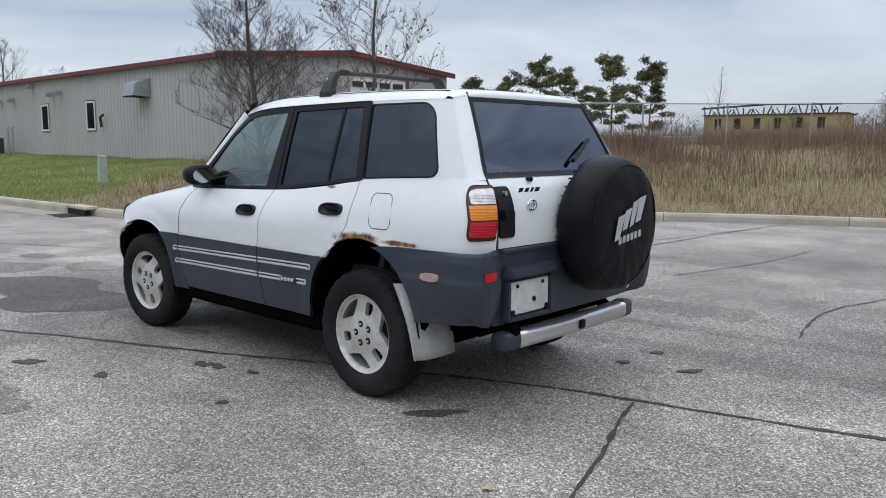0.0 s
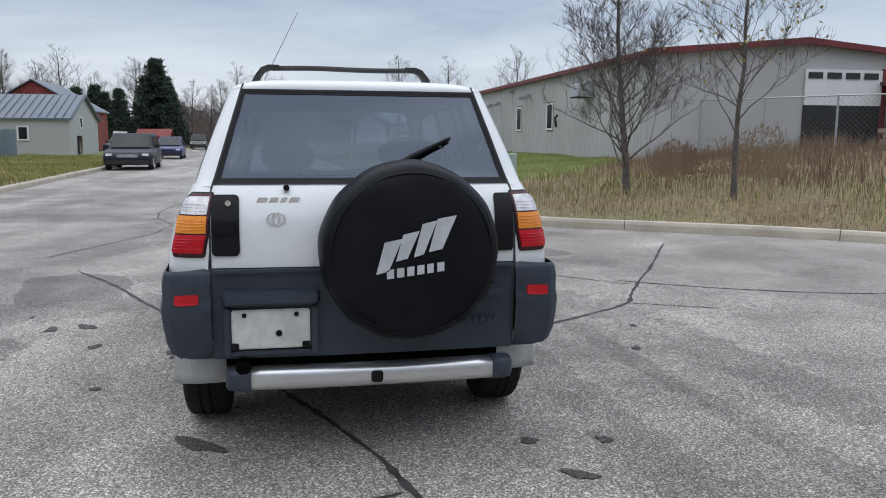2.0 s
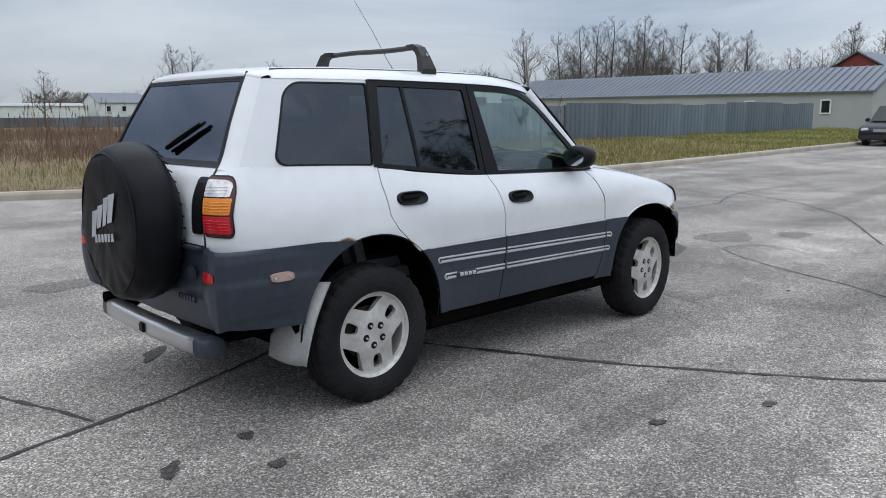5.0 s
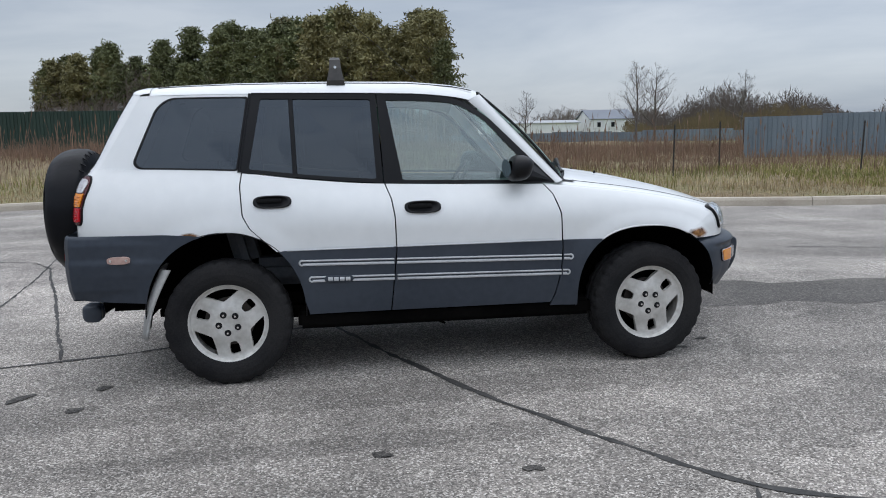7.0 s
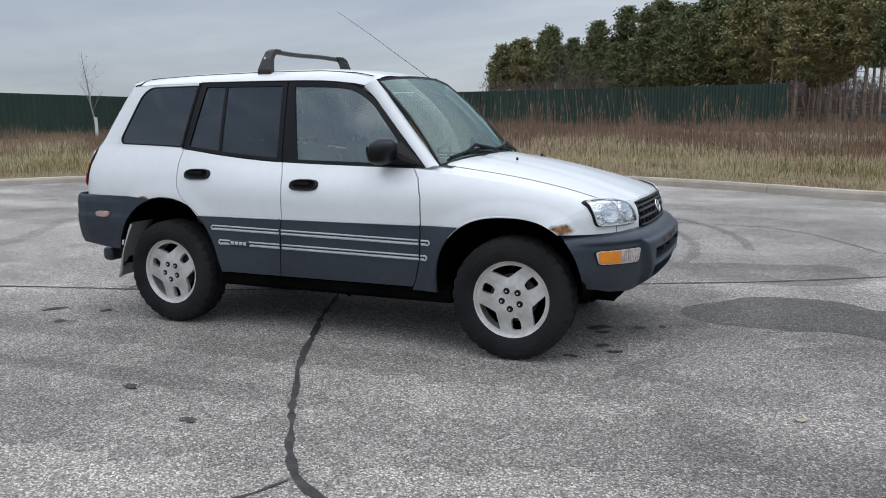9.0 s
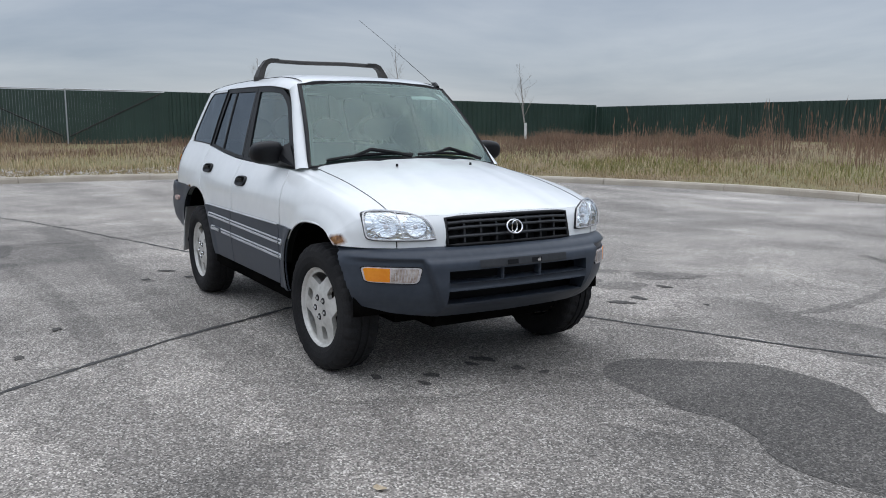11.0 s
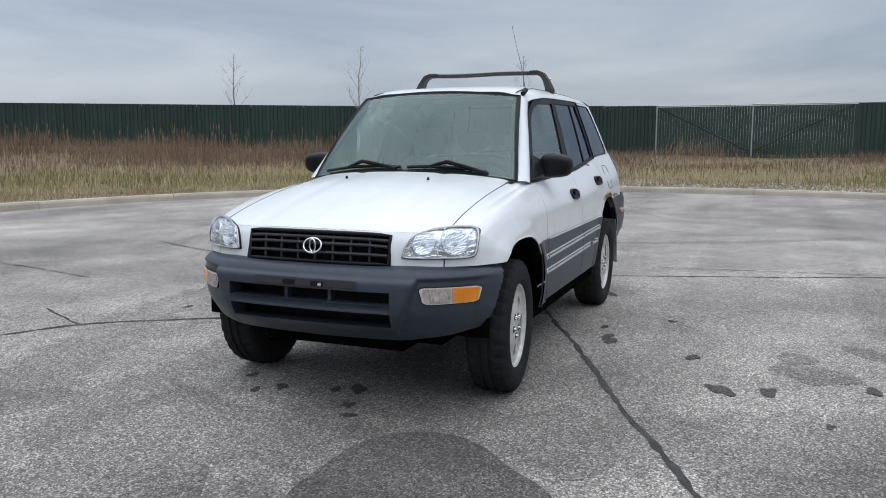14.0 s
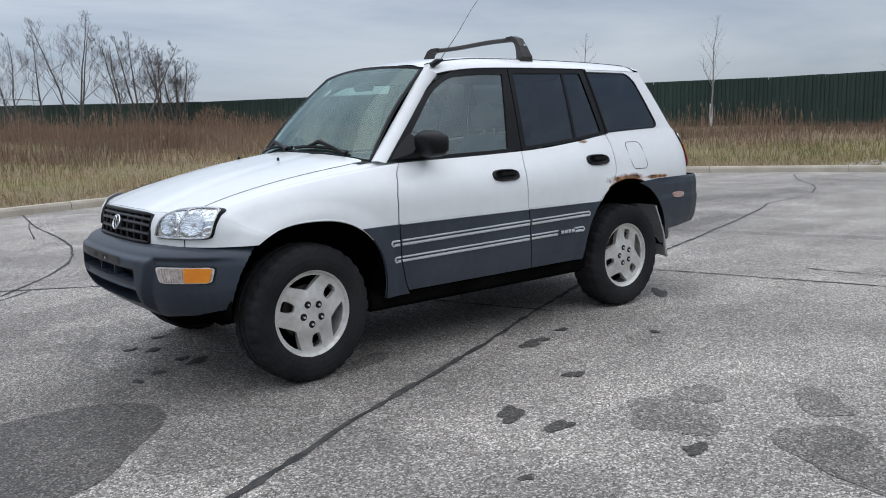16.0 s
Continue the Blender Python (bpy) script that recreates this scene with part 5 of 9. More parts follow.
for k, (a, d, h) in enumerate([(-7.6, 95, 11.4), (-11.4, 92, 10.8), (-16.3, 86, 11.4), (-4.5, 120, 10), (-19.5, 90, 9), (-70, 62, 3.8), (-76, 100, 7), (-82, 90, 5), (76.4, 60, 5.2), (72, 64, 4.6), (63.5, 60, 6.4), (62.2, 61, 6.2), (79, 66, 4.4), (57, 70, 6.0), (28.5, 100, 12), (31, 96, 12.5), (24, 104, 10), (26, 100, 11), (33, 92, 12), (35, 95, 11.5), (29.6, 104, 11.5), (32, 99, 10.5), (34.2, 101, 12.5), (36.5, 97, 11)]):
    m = pose(-4 + d * math.cos(radians(a)), d * math.sin(radians(a)), 0.5, 0, 0, 47 * k) @ Matrix.Diagonal((h / 9, h / 9, h / 9, 1))
    if k < 5:
        FAR_TREES.append(bare_tree("bare_tree", 0, 0, 9, 70 + k, "bare tree in the distance", 1.0, 4, 1, 17, None, M_brown_leaf if k == 0 else None, 420 if k == 0 else 0, 0.15, 0.2, False, 0.5, "bare trees", (4, 5), 0.9, 1.2))
        FAR_TREES[-1].matrix_world = m
    else:
        proto = FAR_TREES[k % 5]
        copy_thing(proto, m @ Matrix.Diagonal((1 / proto.scale[0], 1 / proto.scale[1], 1 / proto.scale[2], 1)))
for k in range(34):                        # the wood's edge along the road
    a, d, h = 1.5 + 38 * (k + rng_f.random()) / 34, rng_f.uniform(112, 140), rng_f.uniform(9, 14.5)
    if 4.0 < a < 9.0:
        h *= 0.8
    proto = FAR_TREES[k % 5]
    copy_thing(proto, pose(-4 + d * math.cos(radians(a)), d * math.sin(radians(a)), 0.3, 0, 0, 67 * k) @ Matrix.Diagonal((h / 9 / proto.scale[0], h / 9 / proto.scale[1], h / 9 / proto.scale[2], 1)))


def needle_mesh(seed, ends, per, size, r):
    g = np.random.default_rng(seed)
    c = np.repeat(np.array([tuple(e) for e in ends]), per, 0)
    n = len(c)
    p = c + g.normal(0, 1, (n, 3)) * (1, 1, 0.55) * r * 0.55
    a = g.normal(0, 1, (n, 3)) * (1, 1, 0.7) + (0, 0, 0.5)
    a *= (size * g.uniform(0.6, 1.4, n) / np.linalg.norm(a, axis=1))[:, None]
    b = np.cross(a, g.normal(0, 1, (n, 3)))
    b *= (size * 0.33 / (np.linalg.norm(b, axis=1) + 1e-9))[:, None]
    return np.stack([p - a * 0.5 - b, p - a * 0.5 + b, p + a], 1).reshape(-1, 3), np.arange(n * 3).reshape(-1, 3)


def pine(name, x, y, h, seed, label, mat, low=0.35, width=0.2, z=None, group="pines", per=14, tiers=13, cone=False):
    """A conifer: a tapered trunk, whorls of limbs that shorten upwards, needle tufts along each limb."""
    rng = random.Random(seed)
    t = thing(name, pose(x, y, ground_z(x, y) - 0.05 if z is None else z), label, "tree", group)
    tk = [Vector((rng.gauss(0, 0.012) * h * u, rng.gauss(0, 0.012) * h * u, h * u * 0.97)) for u in np.linspace(0, 1, 6)]
    wood = [tube(tk, [0.0125 * h * (1 - 0.9 * u) + 0.008 for u in np.linspace(0, 1, 6)], 6)]
    ends = []
    lop = rng.uniform(0, 6.28)
    for k in range(tiers):
        up = (k + 0.5 * rng.random()) / tiers
        u = low + (1 - low) * up
        shape = (1.05 - up) if cone else (0.10 + 0.95 * (1 - up) ** 0.8) * (0.65 if up < 0.1 else 1)
        m = 7 if cone else rng.choice((4, 5, 6))
        for j in range(m):
            a = k * 1.7 + j * 2 * math.pi / m + rng.uniform(-0.5, 0.5)
            o = Vector((0, 0, h * 0.97 * min(u + rng.uniform(-0.6, 0.6) * (0.3 if cone else 1) * (1 - low) / tiers, 1)))
            reach = h * width * shape * (rng.uniform(0.85, 1.1) if cone else rng.uniform(0.35, 1.25) * (1 + 0.25 * math.cos(a - lop)))
            d = Vector((math.cos(a), math.sin(a), -0.12 if cone else lerp_np(-0.05, 0.7, up)))
            e = o + d * reach + Vector((0, 0, 0 if cone else 0.012 * h))
            wood.append(tube([o, o.lerp(e, 0.5) + Vector((0, 0, -0.004 * h)), e], [0.0042 * h, 0.0028 * h, 0.001 * h], 3))
            for q in (0.4, 0.62, 0.82, 1.0) if cone else (0.5, 0.75, 0.95, 1.05):
                ends.append(o.lerp(e, q) + Vector((rng.gauss(0, 0.05), rng.gauss(0, 0.05), rng.gauss(0.02, 0.03))) * h * (0.16 if cone else 0.3))
    for k in range(3 if cone else 10):      # dead lower limbs
        u = rng.uniform(0.12, low + 0.08)
        a = rng.uniform(0, 6.28)
        o = Vector((0, 0, h * u))
        wood.append(tube([o, o + Vector((math.cos(a), math.sin(a), rng.uniform(-0.1, 0.3))) * h * rng.uniform(0.05, 0.11)], [0.003 * h, 0.001 * h], 3))
    part("trunk", merged(wood), M_pine_bark, t, "brown scaly trunk", True)
    tri_part("crown", *needle_mesh(seed, ends, per, 0.022 * h if not cone else 0.024 * h, h * (0.046 if not cone else 0.05)), mat, t, "dense needle clumps")
    return t


def top_by_az(a):
    return ip_env(a, [82, 84.3, 90, 95, 101, 105, 109, 111.5], [0.150, 0.165, 0.152, 0.141, 0.128, 0.112, 0.097, 0.082])


def ip_env(x, xs, ys):
    return float(np.interp(x, xs, ys))


rng_p = random.Random(77)
GROVE = []
for k in range(84):
    a = 83.4 + 26.2 * (((k * 37) % 84) + 0.6 * rng_p.random()) / 84
    d = 48 + 52 * (a - 83.4) / 26.2 + rng_p.uniform(0, 18)
    h = (top_by_az(a) * d + 0.7) * rng_p.uniform(0.66, 1.03)
    m = pose(0.94 + d * math.cos(radians(a)), -5.2 + d * math.sin(radians(a)), 0.6, 0, 0, 61 * k) @ Matrix.Diagonal((h / 7, h / 7, h / 7, 1))
    if k < 9 or k == 13:
        GROVE.append(pine("pine", 0, 0, 7, 100 + k, "tall dark pine behind the green fence", M_needle_rust if k == 13 else (M_needle_olive if k % 2 == 1 else M_needle), (0.5, 0.36, 0.58, 0.44, 0.30)[k % 5], 0.16, 0.6, "pine grove", 20, 11))
        GROVE[-1].matrix_world = m
    else:
        proto = GROVE[k % 9]
        copy_thing(proto, m @ Matrix.Diagonal((1 / proto.scale[0], 1 / proto.scale[1], 1 / proto.scale[2], 1)))
for k, (a, h) in enumerate([(-49.2, 5.5), (-51.6, 5.5), (-54.1, 6.9), (-55.9, 6.0), (-59.1, 7.0), (-61.7, 6.6), (-50.4, 4.5), (-57.3, 4.6)]):
    d = 62 + 3 * (k % 3)
    pine("pine", -4.3 + d * math.cos(radians(a)), 3.5 + d * math.sin(radians(a)), h * d / 62, 150 + k, "rugged open pine beyond the chain-link fence", M_needle, 0.3, 0.36, 0.9, "yard pines", 44, 7)
for k, (x, y, h) in enumerate([(103, 17.0, 11.5), (105.5, 18.6, 9.5), (97.5, 20.5, 7.2), (110, 17.5, 8.5), (94, 22.5, 7.4), (92, 21.0, 6.4), (118, 17.5, 9.0), (90, 23.5, 6.8), (122, 18.5, 10.5)]):
    pine("spruce", x, y, h, 170 + k, "dark green spruce by the road", M_spruce, 0.05, 0.34, 0.3, "spruces", 30, 17, True)


def brush_belt(name, a0, a1, r0, r1, h, n, seed, mat, label, base=0.6):
    """A far belt of bare wood: slim stems and fine twigs, each a sliver."""
    g = np.random.default_rng(seed)
    k = 84
    a, r = np.radians(g.uniform(a0, a1, n)), g.uniform(r0, r1, n)
    cx, cy = -4 + r * np.cos(a), r * np.sin(a)
    hh = h * g.uniform(0.55, 1.1, n) * (0.8 + 0.25 * np.sin(a * 23 + seed) + 0.15 * np.sin(a * 61))
    tx, ty = -np.sin(a), np.cos(a)
    lean = g.normal(0, 0.03, n) * hh
    stem = np.stack([np.stack([cx - 0.01 * hh * tx, cy - 0.01 * hh * ty, np.full(n, base - 0.5)], 1), np.stack([cx + 0.01 * hh * tx, cy + 0.01 * hh * ty, np.full(n, base - 0.5)], 1),
                     np.stack([cx + lean * tx, cy + lean * ty, base + hh * 0.9], 1)], 1)
    a, r, cx, cy, hh, tx, ty = (np.repeat(q, k) for q in (a, r, cx, cy, hh, tx, ty))
    m = n * k
    u = g.uniform(0.0, 1.0, m) ** 1.25
    wd = hh * 0.38 * np.sin(math.pi * np.minimum(u * 0.85 + 0.15, 1)).clip(0, 1) ** 0.7
    px, q = g.normal(0, 0.45, m) * wd, g.normal(0, 0.4, m) * wd
    L, an = g.uniform(0.05, 0.15, m) * hh, g.normal(0, 0.75, m)
    ex, ez = np.sin(an) * L, np.abs(np.cos(an)) * L
    bx, by, bz = cx + px * tx + q * np.cos(a), cy + px * ty + q * np.sin(a), base + hh * u * 0.92
    w = 0.024 * (r / 130) + 0.008
    twig = np.stack([np.stack([bx - w * tx, by - w * ty, bz], 1), np.stack([bx + w * tx, by + w * ty, bz], 1), np.stack([bx + ex * tx, by + ex * ty, bz + ez], 1)], 1)
    V = np.concatenate([stem, twig]).reshape(-1, 3)
    return tagged(tri_part(name, V, np.arange(len(V)), mat), label, "woods", kind="stuff")


brush_belt("far_woods", -4.5, 40, 135, 190, 9.5, 1500, 1, M_wood_far, "far belt of bare brown woods")
brush_belt("roadside_woods", 8.0, 40, 112, 150, 5.0, 1100, 2, M_wood_far2, "russet bare woods along the road")
brush_belt("hill_woods", 34, 66, 105, 150, 6.0, 1700, 3, M_wood_far, "grey-brown woods behind the grey fence")
brush_belt("russet_brush", 40, 66, 84, 104, 3.0, 850, 4, M_wood_far2, "russet brush behind the grey fence")
brush_belt("horizon_woods", 60, 84, 190, 240, 6.5, 700, 5, M_wood_far, "low woods on the horizon")
brush_belt("field_edge_brush", -112, -94, 36, 44, 1.5, 420, 6, M_weed_red, "dark brush at the far edge of the field", 1.0)
brush_belt("south_woods", -100, -62, 170, 220, 7.0, 380, 7, M_wood_far, "low woods beyond the field", 1.0)
brush_belt("road_end_woods", -16, 10, 190, 260, 13.5, 1100, 8, M_wood_far, "bare woods at the end of the road")
brush_belt("grove_brush", 77, 108, 72, 112, 7.0, 1000, 11, M_wood_far, "bare undergrowth behind the pine grove")
brush_belt("weed_thicket", -36, -27, 15.5, 19.5, 1.1, 45, 9, M_weed, "dry thicket round the bare trees", 0.6)
brush_belt("fence_brush", 150, 215, 28, 33.5, 0.55, 300, 10, M_weed_red, "dark dry brush along the green fence", 0.6)


# ---- parked vehicles down the road ----
def vehicle(name, x, y, rz, L, W, H, hood, label, paint, van=False, truck=False):
    """A parked car: shaped lower body, glazed cabin, four wheels, lamps and bumpers. Its nose points along +x."""
    v = thing(name, pose(x, y, 0.0 if abs(y - road_left(x)) < 3 else ground_z(x, y), 0, 0, rz), label, "car", "parked vehicles")
    h2, belt_z, sill = L / 2, H * 0.56, H * 0.14
    cab_f = h2 - hood                       # screen base
    prof = [(-h2, sill + 0.1), (-h2 + 0.03, belt_z * 0.9), (-h2 + 0.12, belt_z), (cab_f, belt_z + 0.03), (h2 - 0.35, belt_z * 0.92), (h2 - 0.05, belt_z * 0.78), (h2, belt_z * 0.6), (h2 - 0.03, sill + 0.08), (h2 - 0.2, sill), (-h2 + 0.2, sill)]

    def hull(pr, widths):
        bm = bmesh.new()
        n = len(pr)
        rows = []
        for w, ins in widths:
            cxm, czm = sum(p[0] for p in pr) / n, sum(p[1] for p in pr) / n
            rows.append([bm.verts.new((cxm + (p[0] - cxm) * ins, w, czm + (p[1] - czm) * ins)) for p in pr])
        for a, b in zip(rows, rows[1:]):
            for i in range(n):
                bm.faces.new((a[i], a[(i + 1) % n], b[(i + 1) % n], b[i]))
        bm.faces.new(rows[0][::-1])
        bm.faces.new(rows[-1])
        bmesh.ops.recalc_face_normals(bm, faces=bm.faces[:])
        return bm
    w = W / 2
    bd = part("body", hull(prof, [(-w, 0.955), (-w + 0.06, 0.99), (-w * 0.6, 1.0), (w * 0.6, 1.0), (w - 0.06, 0.99), (w, 0.955)]), paint, v, "", True)
    rear_top = -h2 + (0.25 if van else 0.75)
    roof_f = cab_f - (0.75 if van else 0.85)
    cab = [(-h2 + 0.1 if van else -h2 + 0.4, belt_z), (rear_top, H - 0.06), (rear_top + 0.3, H), (roof_f, H - 0.02), (cab_f, belt_z + 0.02)]

    def cabin(pr, grow, top_in):
        bm = bmesh.new()
        rows = []
        for s in (-1, 1):
            rows.append([bm.verts.new((p[0], s * (w - 0.05 + grow - top_in * (p[1] - belt_z) / (H - belt_z)), p[1])) for p in pr])
        n = len(pr)
        for i in range(n):
            bm.faces.new((rows[0][i], rows[0][(i + 1) % n], rows[1][(i + 1) % n], rows[1][i]))
        bm.faces.new(rows[0][::-1])
        bm.faces.new(rows[1])
        bmesh.ops.recalc_face_normals(bm, faces=bm.faces[:])
        return bm
    part("cabin", cabin(cab, 0.0, 0.16), paint, v)
    c = Vector((sum(p[0] for p in cab) / 5, 0, belt_z + 0.25))
    for s in (-1, 1):
        n_w = 3 if van else 2
        x0, x1 = cab[0][0] + 0.22, cab_f - 0.28
        for k in range(n_w):
            a, b = lerp_np(x0, x1, k / n_w) + 0.03, lerp_np(x0, x1, (k + 1) / n_w) - 0.03
            zt = H - 0.14
            at, bt = max(a, rear_top + 0.14), min(b, roof_f + 0.02)
            if k == n_w - 1:
                bt = roof_f
            yb, yt = s * (w - 0.045), s * (w - 0.045 - 0.16 * (zt - belt_z) / (H - belt_z))
            q = [(a, yb, belt_z + 0.06), (b, yb, belt_z + 0.06), (bt, yt, zt), (at, yt, zt)]
            part("side_window", (q + [(p[0], p[1] + s * 0.012, p[2]) for p in q], [(4, 5, 6, 7), (0, 1, 5, 4), (1, 2, 6, 5), (2, 3, 7, 6), (3, 0, 4, 7)]), M_darkglass, v)
        tl = part("tail_lamp", box_bm(-h2 - 0.01, -h2 + 0.1, s * (w - 0.14) - 0.06, s * (w - 0.14) + 0.06, belt_z * 0.72, belt_z * 0.92, 0.015), M_red_trim, v)
        part("headlamp", box_bm(h2 - 0.16, h2 - 0.005, s * (w - 0.24) - 0.14, s * (w - 0.24) + 0.14, belt_z * 0.66, belt_z * 0.80, 0.03), M_white, v, "clear headlamp")
        part("mirror", box_bm(cab_f - 0.35, cab_f - 0.25, s * (w + 0.09) - 0.09, s * (w + 0.09) + 0.09, belt_z + 0.04, belt_z + 0.19, 0.03), paint, v)
        for xx in (-h2 * 0.60, h2 * 0.64):
            wh = part("wheel", cyl_bm(0.32, 0.32, 0.2, 24, Matrix.Translation((xx, s * (w - 0.1), 0.32)) @ Matrix.Rotation(math.pi / 2, 4, "X")), M_iron, v, "black tyre")
            part("rim", cyl_bm(0.2, 0.2, 0.215, 16, Matrix.Translation((xx, s * (w - 0.1), 0.32)) @ Matrix.Rotation(math.pi / 2, 4, "X")), M_galv, wh)
    q = [(cab_f + 0.0, -w + 0.16, belt_z + 0.06), (cab_f + 0.0, w - 0.16, belt_z + 0.06), (roof_f + 0.06, w - 0.28, H - 0.07), (roof_f + 0.06, -w + 0.28, H - 0.07)]
    part("windscreen", (q + [(p[0] + 0.015, p[1], p[2] + 0.02) for p in q], [(4, 5, 6, 7), (0, 1, 5, 4), (1, 2, 6, 5), (2, 3, 7, 6), (3, 0, 4, 7)]), M_carglass, v, "windscreen")
    part("grille", box_bm(h2 - 0.06, h2 + 0.012, -0.42, 0.42, belt_z * 0.62, belt_z * 0.76, 0.01), M_galv if van else M_iron, v)
    part("bumper", box_bm(h2 - 0.1, h2 + 0.03, -w + 0.08, w - 0.08, sill + 0.02, sill + 0.22, 0.04), M_iron, v)
    return v


M_carglass = material("dark_reflecting_glass", (0.03, 0.035, 0.035), (0.05, 0.055, 0.055), 2, 0.2, spec=0.25)
M_navy = material("dark_navy_paint", (0.012, 0.016, 0.022), (0.02, 0.025, 0.032), 2, 0.35, spec=0.3)
M_blue = material("blue_car_paint", (0.006, 0.018, 0.10), (0.012, 0.03, 0.14), 2, 0.3, coat=0.2)
M_blackcar = material("black_car_paint", (0.008, 0.008, 0.009), (0.014, 0.014, 0.015), 2, 0.3, spec=0.3)
M_darkgreen = material("dark_green_paint", (0.025, 0.03, 0.026), (0.04, 0.045, 0.04), 2, 0.3, coat=0.4)
vehicle("minivan", 32.8, 7.25, 183.3, 4.8, 1.94, 1.60, 1.25, "dark navy minivan parked at the kerb", M_navy, True)
vehicle("hatchback", 52.0, 8.35, 183.3, 4.4, 1.75, 1.49, 1.15, "blue hatchback parked at the kerb", M_blue)
vehicle("sedan", 63.0, 13.6, 176.0, 4.8, 1.85, 1.42, 1.3, "black sedan parked on the grass", M_blackcar)
vehicle("pickup", 97.0, 11.3, 183.3, 5.2, 1.95, 1.85, 1.4, "dark green off-road car parked down the road", M_darkgreen, True)
vehicle("sedan", 84.0, 18.0, 200.0, 4.6, 1.8, 1.42, 1.3, "dark sedan standing in a yard", M_blackcar)


# ---- the parked car ----
def paint_material():
    """White paint with faint dirt and rust that has eaten the wheel-arch lips."""
    m = material("white_car_paint", (0.735, 0.748, 0.742), (0.795, 0.805, 0.797), 1.3, 0.24, coat=0.35, fine=14)
    nt = m.node_tree
    L = nt.links.new
    b = nt.nodes["Principled BSDF"]
    src = b.inputs["Base Color"].links[0].from_socket
    co = nt.nodes.new("ShaderNodeTexCoord")
    grime = None
    for centre, size in (((-1.20, 0.83, 0.862), (0.22, 0.6, 0.042)), ((1.50, -0.80, 0.748), (0.075, 0.3, 0.034)), ((-1.50, 0.83, 0.862), (0.20, 0.4, 0.016)), ((-0.87, 0.75, 1.12), (0.05, 0.1, 0.012)), ((-1.38, -0.83, 0.835), (0.06, 0.3, 0.02))):
        sub = nt.nodes.new("ShaderNodeVectorMath")
        sub.operation = "SUBTRACT"
        sub.inputs[1].default_value = centre
        div = nt.nodes.new("ShaderNodeVectorMath")
        div.operation = "DIVIDE"
        div.inputs[1].default_value = size
        ln = nt.nodes.new("ShaderNodeVectorMath")
        ln.operation = "LENGTH"
        L(co.outputs["Object"], sub.inputs[0])
        L(sub.outputs["Vector"], div.inputs[0])
        L(div.outputs["Vector"], ln.inputs[0])
        if grime is None:
            grime = ln.outputs["Value"]
        else:
            mn = nt.nodes.new("ShaderNodeMath")
            mn.operation = "MINIMUM"
            L(grime, mn.inputs[0])
            L(ln.outputs["Value"], mn.inputs[1])
            grime = mn.outputs[0]
    nz = nt.nodes.new("ShaderNodeTexNoise")
    nz.inputs["Scale"].default_value, nz.inputs["Detail"].default_value = 22, 6
    L(co.outputs["Object"], nz.inputs["Vector"])
    ad = nt.nodes.new("ShaderNodeMath")
    ad.operation = "MULTIPLY_ADD"
    ad.inputs[1].default_value = 1.1
    L(nz.outputs["Fac"], ad.inputs[0])
    L(grime, ad.inputs[2])
    rp = nt.nodes.new("ShaderNodeMapRange")
    rp.inputs["From Min"].default_value, rp.inputs["From Max"].default_value = 1.05, 1.5
    rp.inputs["To Min"].default_value, rp.inputs["To Max"].default_value = 1.0, 0.0
    L(ad.outputs[0], rp.inputs["Value"])
    rust = nt.nodes.new("ShaderNodeValToRGB")
    rust.color_ramp.elements[0].position, rust.color_ramp.elements[1].position = 0.3, 0.7
    rust.color_ramp.elements[0].color, rust.color_ramp.elements[1].color = (0.035, 0.014, 0.008, 1), (0.50, 0.23, 0.07, 1)
    L(nz.outputs["Fac"], rust.inputs["Fac"])
    mix = nt.nodes.new("ShaderNodeMix")
    mix.data_type = "RGBA"
    L(rp.outputs["Result"], mix.inputs["Factor"])
    L(src, mix.inputs["A"])
    L(rust.outputs["Color"], mix.inputs["B"])
    L(mix.outputs["Result"], b.inputs["Base Color"])
    return m


def glass_material(name, tint, gloss=0.1, sheen=(1, 1, 1)):
    """Thin sheet glass: tinted see-through with a mirror gloss that grows at grazing angles."""
    m = bpy.data.materials.new(name)
    m.use_nodes = True
    nt = m.node_tree
    nt.nodes.clear()
    out = nt.nodes.new("ShaderNodeOutputMaterial")
    tr = nt.nodes.new("ShaderNodeBsdfTransparent")
    tr.inputs["Color"].default_value = (*tint, 1)
    gl = nt.nodes.new("ShaderNodeBsdfGlossy")
    gl.inputs["Roughness"].default_value = 0.02
    gl.inputs["Color"].default_value = (*sheen, 1)
    fr = nt.nodes.new("ShaderNodeLayerWeight")
    fr.inputs["Blend"].default_value = 0.5
    pw = nt.nodes.new("ShaderNodeMath")
    pw.operation = "POWER"
    pw.inputs[1].default_value = 4.0
    ad = nt.nodes.new("ShaderNodeMath")
    ad.operation = "MULTIPLY_ADD"
    ad.inputs[1].default_value, ad.inputs[2].default_value = 0.6, 0.04 + gloss
    ad.use_clamp = True
    mx = nt.nodes.new("ShaderNodeMixShader")
    nt.links.new(fr.outputs["Facing"], pw.inputs[0])
    nt.links.new(pw.outputs[0], ad.inputs[0])
    nt.links.new(ad.outputs[0], mx.inputs["Fac"])
    nt.links.new(tr.outputs[0], mx.inputs[1])
    nt.links.new(gl.outputs[0], mx.inputs[2])
    nt.links.new(mx.outputs[0], out.inputs["Surface"])
    return m


